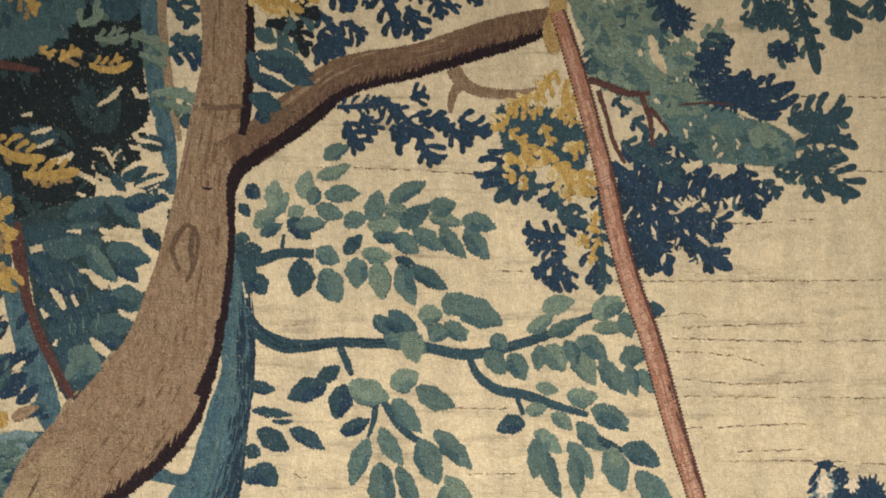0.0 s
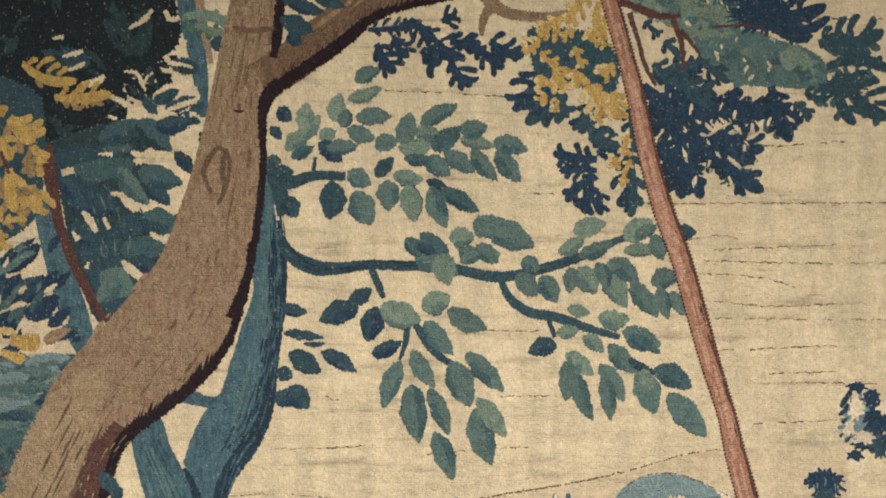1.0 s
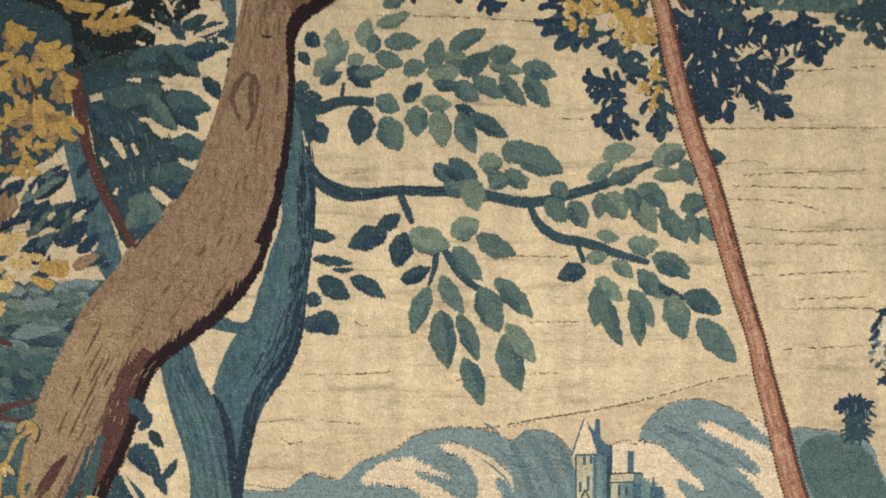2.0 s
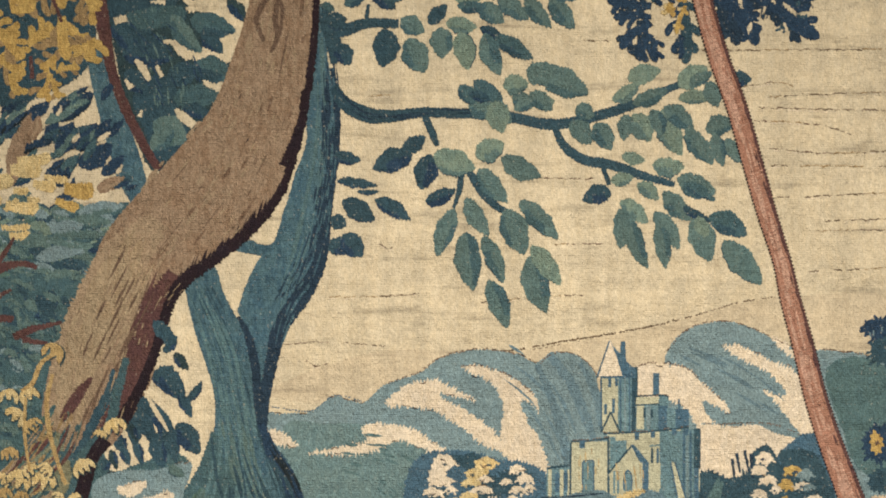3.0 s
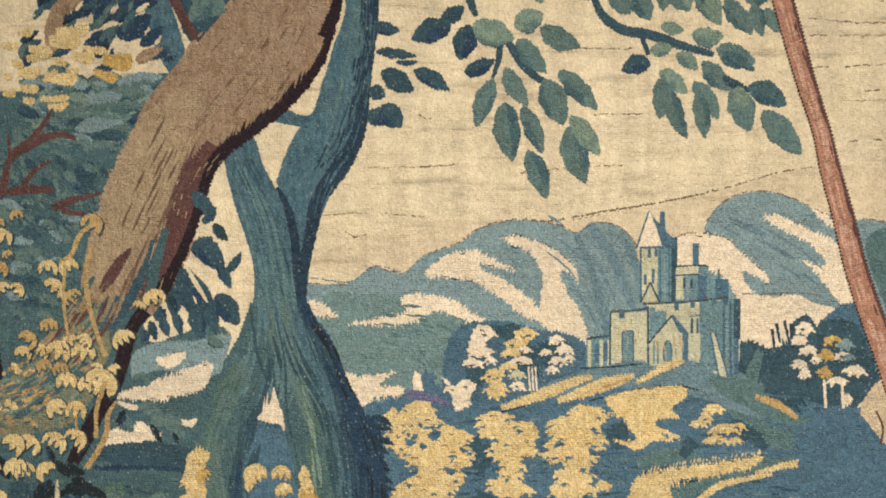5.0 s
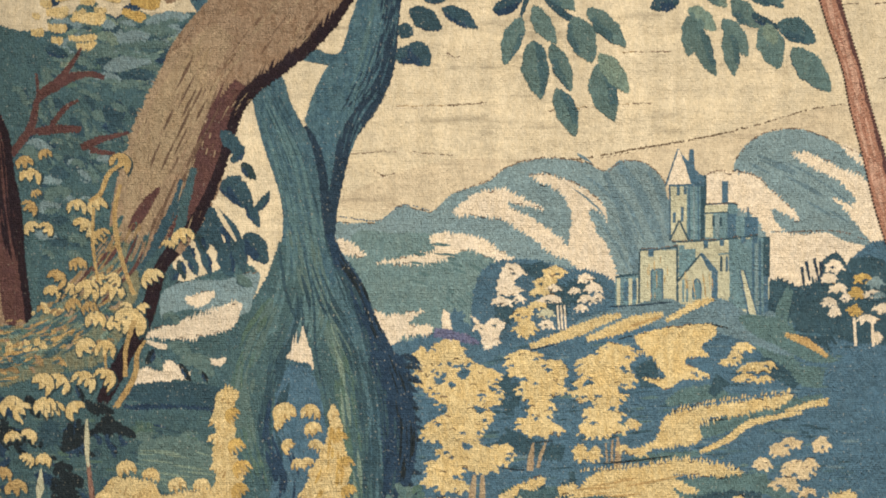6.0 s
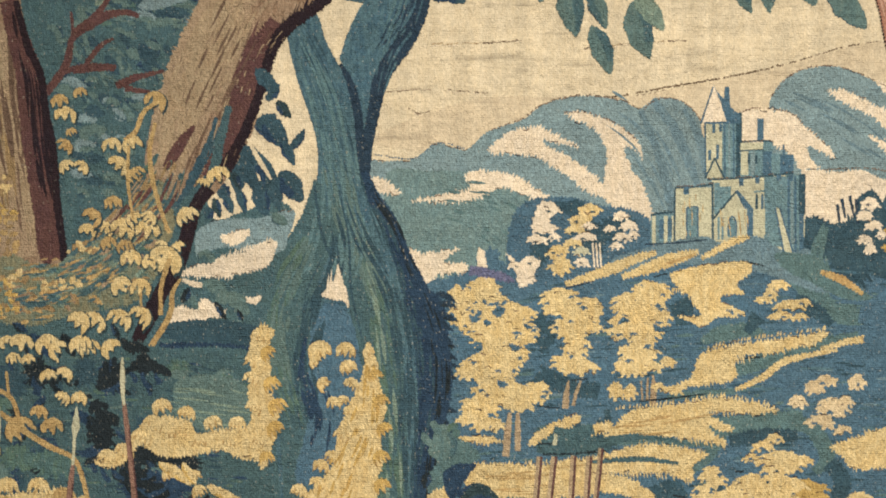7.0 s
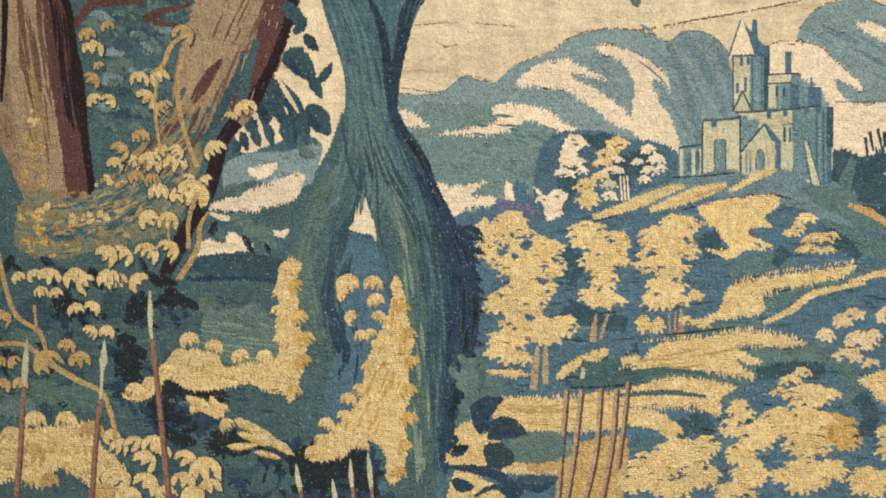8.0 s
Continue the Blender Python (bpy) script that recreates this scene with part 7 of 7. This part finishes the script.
for light, dark, x0, y0, x1, y1, w, bend in ((NAVY, INK, 848, 768, 892, 704, 40, -0.25), (NAVY, INK, 856, 758, 890, 736, 22, 0.2), (SHADE_LEAF, NAVY, 862, 774, 936, 768, 40, -0.2), (SHADE_LEAF, NAVY, 858, 790, 914, 816, 48, 0.1), (INK, NAVY, 798, 806, 832, 788, 20, 0.0), (NAVY, INK, 800, 850, 842, 862, 24, 0.1), (PETROL, NAVY, 912, 850, 990, 846, 30, 0.1), (INK, NAVY, 800, 746, 808, 716, 18, 0.0), (TEAL, TEAL_DARK, 836, 700, 832, 640, 24, 0.2)):
    (a, b), (c, d) = D(x0, y0, x1, y1)
    leaf(herbs, light, dark, a, b, c, d, w, "leaf", bend)
for pts in ((800, 826, 4, 850, 832, 8, 890, 846, 10, 920, 880, 12), (840, 880, 3, 880, 862, 5, 920, 900, 6)):
    stroke("stem", NAVY, herbs, D.wide(*pts), 2.2)

# ---- right oak: grey-green and navy leaves beyond the staff ----
oak = patch("oak_branch", GREYGREEN, tapestry, A(1170, 205, 1260, 188, 1330, 210, 1400, 240, 1408, 300, 1370, 296, 1330, 292, 1260, 288, 1210, 262, 1180, 232), 2.5, label="grey-green and navy woven oak branch")
patch("foliage", SAGE, oak, A(1005, -60, 1150, -60, 1165, 20, 1155, 60, 1190, 90, 1230, 100, 1262, 160, 1235, 200, 1160, 205, 1120, 170, 1060, 135, 1040, 80, 1010, 20), 4.0)
patch("foliage", GREYGREEN, oak, A(1080, 60, 1150, 90, 1160, 140, 1100, 150, 1050, 120), 4.0)
thicket(oak, A(1020, -50, 1150, -50, 1180, 60, 1250, 150, 1230, 195, 1120, 170, 1050, 120), [(SAGE, GREYGREEN), (GREYGREEN, TEAL_DARK), (SAGE, SAGE), (TEAL, TEAL_DARK)], 60, (20, 44), (10, 120), 0.45)
thicket(oak, A(1180, 210, 1330, 215, 1400, 250, 1395, 295, 1220, 265), [(GREYGREEN, TEAL_DARK), (TEAL, GREYGREEN), (SAGE, GREYGREEN)], 34, (18, 36), (-20, 60), 0.45)
thicket(oak, A(1020, -50, 1150, -50, 1180, 60, 1250, 150, 1230, 195, 1120, 170, 1050, 120), [(SAGE_LIGHT, SAGE), (SAGE, GREYGREEN), (TEAL_DARK, PETROL), (SAGE_LIGHT, GREYGREEN)], 40, (24, 44), (10, 120), 0.45, "leaf", True)
thicket(oak, A(1190, 210, 1330, 220, 1390, 250, 1380, 290, 1220, 265), [(SAGE, GREYGREEN), (TEAL, GREYGREEN), (TEAL_DARK, TEAL)], 18, (20, 36), (-20, 60), 0.45, "leaf", True)
thicket(oak, A(1030, -40, 1160, -40, 1240, 150, 1380, 230, 1390, 290, 1200, 260, 1060, 130), [(CREAM, SAGE), (CREAM, CREAM)], 26, (8, 20), (30, 120), 0.4, "sky_gap")
oak_leaves(oak, A, SAGE, GREYGREEN, (1100, 60, 1170, 40, 70, 3), (1050, 20, 1090, 70, 60, 3), (1110, 100, 1160, 150, 60, 3), (1180, 100, 1230, 80, 50, 3), (1150, 160, 1230, 175, 60, 4), (1140, 195, 1210, 195, 40, 3), (1240, 60, 1280, 55, 50, 3), (1330, 230, 1350, 255, 60, 3), (1050, 90, 1100, 110, 50, 3))
for x0, y0, x1, y1, w in ((1150, 85, 1180, 130, 18), (1190, 20, 1225, 5, 30), (1205, 40, 1240, 30, 24), (1245, 155, 1285, 165, 20), (1310, 110, 1370, 100, 34), (1360, 50, 1340, 95, 30), (1150, 60, 1165, 100, 16), (1270, 100, 1300, 120, 16)):
    leaves(oak, A, CREAM, CREAM, (x0, y0, x1, y1, w))
oak_leaves(oak, A, NAVY, PETROL, (1170, -30, 1200, 55, 70, 3), (1130, -40, 1180, 30, 50, 3), (1285, 60, 1255, 110, 60, 3), (1300, 70, 1250, 100, 50, 3), (1220, 130, 1330, 145, 50, 4), (1270, 170, 1395, 150, 70, 4), (1310, 190, 1405, 170, 50, 4), (1330, 200, 1380, 200, 36, 3))
oak_leaves(oak, A, PETROL, TEAL_DARK, (1400, -30, 1445, 115, 60, 4), (1330, -20, 1350, 50, 60, 3), (1360, 80, 1410, 95, 50, 3), (1310, 30, 1380, 35, 40, 3), (1440, -40, 1420, 20, 40, 3), (1490, -40, 1500, 60, 90, 3), (1540, -40, 1560, 30, 60, 3), (1380, 30, 1420, 60, 40, 3))
oak_leaves(oak, A, PETROL, TEAL_DARK, (1395, 215, 1500, 195, 70, 4), (1400, 210, 1480, 230, 50, 3), (1410, 255, 1510, 260, 60, 4), (1430, 265, 1455, 350, 60, 3), (1440, 270, 1515, 340, 70, 4), (1370, 300, 1410, 310, 40, 3), (1290, 310, 1340, 380, 60, 3))
for x, y, rx, ry, mat in ((1130, 340, 44, 44, NAVY), (1150, 430, 46, 50, NAVY), (1215, 330, 50, 30, NAVY), (1240, 400, 50, 34, PETROL), (1250, 450, 40, 24, PETROL), (1310, 330, 30, 34, NAVY), (1300, 165, 80, 40, NAVY), (1260, 110, 34, 34, NAVY), (1200, 30, 34, 34, NAVY), (1150, 275, 50, 24, PETROL), (1440, 290, 50, 30, PETROL), (1430, 210, 34, 22, PETROL), (1370, 20, 40, 34, PETROL), (1390, 90, 30, 20, NAVY)):
    (u, v), = A(x, y)
    weave("leaf_mass", [(ragged(u, v, 0.8 * rx, 0.8 * ry, 9, 0.1), mat)], oak)
oak_leaves(oak, A, NAVY, BLUE_DEEP, (1080, 290, 1140, 370, 90, 4), (1120, 330, 1200, 340, 80, 4), (1130, 350, 1160, 470, 90, 4), (1110, 400, 1180, 480, 70, 4), (1200, 330, 1290, 340, 70, 4), (1230, 300, 1270, 350, 60, 3), (1310, 290, 1340, 380, 60, 4), (1220, 370, 1290, 400, 60, 4), (1190, 400, 1285, 470, 70, 4), (1160, 370, 1240, 420, 90, 4), (1120, 300, 1200, 300, 60, 3))
oak_leaves(oak, A, PETROL, NAVY, (1130, 260, 1190, 250, 50, 3), (1180, 240, 1230, 280, 40, 3), (1100, 250, 1140, 280, 50, 3), (1120, 210, 1150, 240, 40, 2), (1150, 280, 1200, 320, 60, 3), (1350, 320, 1375, 350, 40, 3), (1085, 175, 1110, 200, 30, 2))
for pts in ((1040, 140, 6, 1070, 150, 7, 1110, 165, 7, 1150, 165, 4), (1058, 160, 5, 1075, 210, 4, 1085, 250, 4, 1105, 290, 3), (1135, 170, 5, 1150, 210, 5, 1155, 260, 3), (1150, 190, 4, 1185, 235, 3), (1205, 185, 2, 1260, 182, 2, 1300, 186, 1.5)):
    stroke("red_twig", RUST, oak, A.wide(*pts), 1.8)

thicket(oak, A(1110, 300, 1290, 310, 1330, 370, 1280, 460, 1160, 460, 1110, 390), [(CREAM, CREAM)], 26, (10, 26), (40, 120), 0.3, "sky_gap")
# ---- leaves over the fork, and the golden spray beside the staff ----
fork = oak_leaf(tapestry, A, NAVY, 570, 60, 590, 100, 60, 3, BLUE_DEEP, "navy_spray")
tagged(fork, "navy and golden woven leaf spray over the fork")
oak_leaves(fork, A, NAVY, BLUE_DEEP, (600, 40, 640, 70, 40, 3), (560, 20, 600, 90, 50, 3), (580, 60, 560, 105, 30, 3), (640, 0, 650, 10, 20, 2), (670, -20, 700, 60, 60, 3), (720, 10, 745, 65, 50, 3), (690, -30, 750, -5, 40, 3), (770, -20, 780, 30, 40, 3), (820, -30, 850, 5, 40, 3), (580, -40, 620, 15, 60, 3), (790, -30, 810, 20, 30, 3))
oak_leaves(fork, A, INK, TEAL_DARK, (470, 40, 520, 60, 60, 3), (510, 30, 540, 95, 50, 3), (500, 20, 560, 30, 60, 3))
oak_leaves(fork, A, GOLD, YELLOW, (440, -20, 500, 15, 60, 4), (470, 0, 530, 20, 40, 3), (520, -30, 560, 0, 40, 3))
leaves(fork, A, PETROL, NAVY, (450, 95, 540, 115, 26), (455, 110, 555, 135, 30), (445, 130, 520, 160, 26), (500, 135, 556, 150, 22), (440, 170, 500, 195, 34), (455, 195, 475, 220, 26), (440, 90, 450, 150, 20))
leaves(fork, A, TEAL_DARK, PETROL, (450, 50, 490, 75, 24), (480, 90, 530, 105, 20))
oak_leaves(fork, A, NAVY, BLUE_DEEP, (595, 190, 680, 180, 34, 4), (610, 215, 640, 262, 50, 3), (640, 200, 665, 235, 40, 3), (670, 170, 700, 215, 40, 3), (690, 225, 720, 250, 60, 3), (725, 175, 750, 165, 40, 3), (740, 210, 790, 215, 50, 3), (740, 240, 775, 285, 50, 3), (780, 220, 830, 255, 50, 3), (810, 210, 865, 235, 50, 3), (700, 190, 760, 235, 40, 3), (650, 180, 700, 200, 30, 3))
golden = patch("golden_spray", PETROL, tapestry, A(880, 190, 960, 190, 1010, 200, 1040, 260, 1020, 330, 990, 360, 1000, 310, 960, 290, 920, 290, 890, 260), 4.0, label="golden woven leaf spray behind the staff")
oak_leaves(golden, A, PETROL, NAVY, (900, 260, 860, 320, 60, 3), (920, 270, 880, 350, 70, 3), (920, 290, 930, 350, 60, 3), (990, 320, 975, 370, 50, 3), (1010, 360, 1010, 390, 40, 2), (1060, 320, 1070, 400, 50, 3), (1055, 400, 1060, 510, 60, 3), (1000, 410, 1040, 400, 40, 2), (985, 380, 1030, 390, 40, 3))
oak_leaves(golden, A, NAVY, BLUE_DEEP, (1000, 420, 930, 410, 50, 3), (1000, 440, 940, 440, 40, 3), (1000, 450, 950, 490, 50, 3), (1000, 470, 980, 512, 50, 3), (1010, 480, 1010, 510, 30, 2), (1050, 470, 1050, 510, 24, 2))
oak_leaves(golden, A, GOLD, YELLOW, (985, 125, 950, 175, 40, 3), (940, 170, 900, 200, 44, 3), (1005, 140, 1015, 200, 50, 3), (960, 190, 940, 205, 30, 2), (900, 205, 870, 225, 36, 3), (900, 230, 930, 250, 30, 2), (960, 220, 975, 255, 30, 2), (925, 255, 945, 290, 50, 3), (1000, 190, 990, 210, 40, 2), (1010, 200, 1015, 220, 24, 2))
oak_leaves(golden, A, GOLD, YELLOW, (900, 270, 905, 290, 40, 2), (960, 260, 965, 290, 40, 3), (980, 290, 1010, 330, 60, 3), (1030, 250, 1010, 270, 40, 3), (1030, 300, 1040, 345, 50, 3), (1010, 330, 1000, 350, 30, 2), (910, 305, 900, 315, 30, 2), (925, 310, 925, 335, 24, 2), (1055, 375, 1050, 410, 30, 2), (1035, 415, 1030, 430, 34, 2), (1060, 420, 1045, 465, 24, 2))
patch("ribbon_end", SAND, golden, A(972, -40, 1000, -40, 1002, 40, 996, 60, 986, 95, 968, 88, 960, 50, 972, 10), 2.0)

# ---- the staff: rosy bark between dotted dark edges ----
line = A.wide(985, 20, 13, 1000, 60, 14, 1030, 160, 15, 1052, 240, 15, 1070, 310, 16, 1090, 410, 17, 1118, 510, 18, 1150, 600, 18, 1178, 700, 18, 1203, 790, 17, 1228, 870, 16) + B.wide(1418, 470, 18, 1440, 550, 19, 1462, 640, 20, 1488, 720, 21, 1518, 800, 22, 1540, 862, 24)
staff = stroke("staff", STAFF, tapestry, line, 1.0, label="long rosy woven staff with dotted dark edges")
strands("bark_streak", STAFF_LIGHT, staff, line, 120, (20, 80), (1.5, 4.0), (-0.35, 0.6))
strands("bark_streak", RUST, staff, line, 30, (20, 60), (0.8, 2.0), (-0.95, -0.4))


def twist(pts, gap, width):
    """Slanting thread turns across a stroke, in one piece."""
    left, right = ribbon(pts, -0.9, 0.9, gap)
    shapes = []
    for a, b in zip(left[:-1], right[1:]):
        if rng.random() < 0.75:
            t0, t1 = rng.uniform(0.0, 0.3), rng.uniform(0.5, 1.0)
            p, q = [(a[0] + (b[0] - a[0]) * t, a[1] + (b[1] - a[1]) * t) for t in (t0, t1)]
            l, r = ribbon([(*p, width), (*q, width)], -1, 1, 4)
            shapes.append((l + r[::-1], rng.choice((ROD, STAFF, STAFF_LIGHT))))
    return shapes


def dots(pts, side, gap, size):
    """Dark stitches along one edge of a stroke."""
    _, edge = ribbon(pts, -1.0, side, gap)
    shapes = []
    for a, b in zip(edge[::2], edge[1::2]):
        l, r = ribbon([(*a, size), (*b, size * rng.uniform(0.6, 1.2))], -1, 1, 3)
        shapes.append((toothed(l, 0.5) + toothed(r, 0.5)[::-1], BARK_DARK))
    return shapes


tagged(weave("thread_hatching", twist(line, 6.0, 0.6), staff), kind="stuff")
tagged(weave("edge_stitching", dots(line, 1.0, 3.2, 1.6), staff), kind="stuff")
tagged(weave("edge_stitching", dots(line, -1.0, 3.2, 2.0), staff), kind="stuff")
stroke("staff_shade", RUST, staff, [(x, y, w) for x, y, w in line], 1.0, -0.98, -0.72)
patch("fork_gap", BLUSH, staff, B(1520, 885, 1530, 862, 1540, 855, 1550, 872, 1556, 890), 1.2)
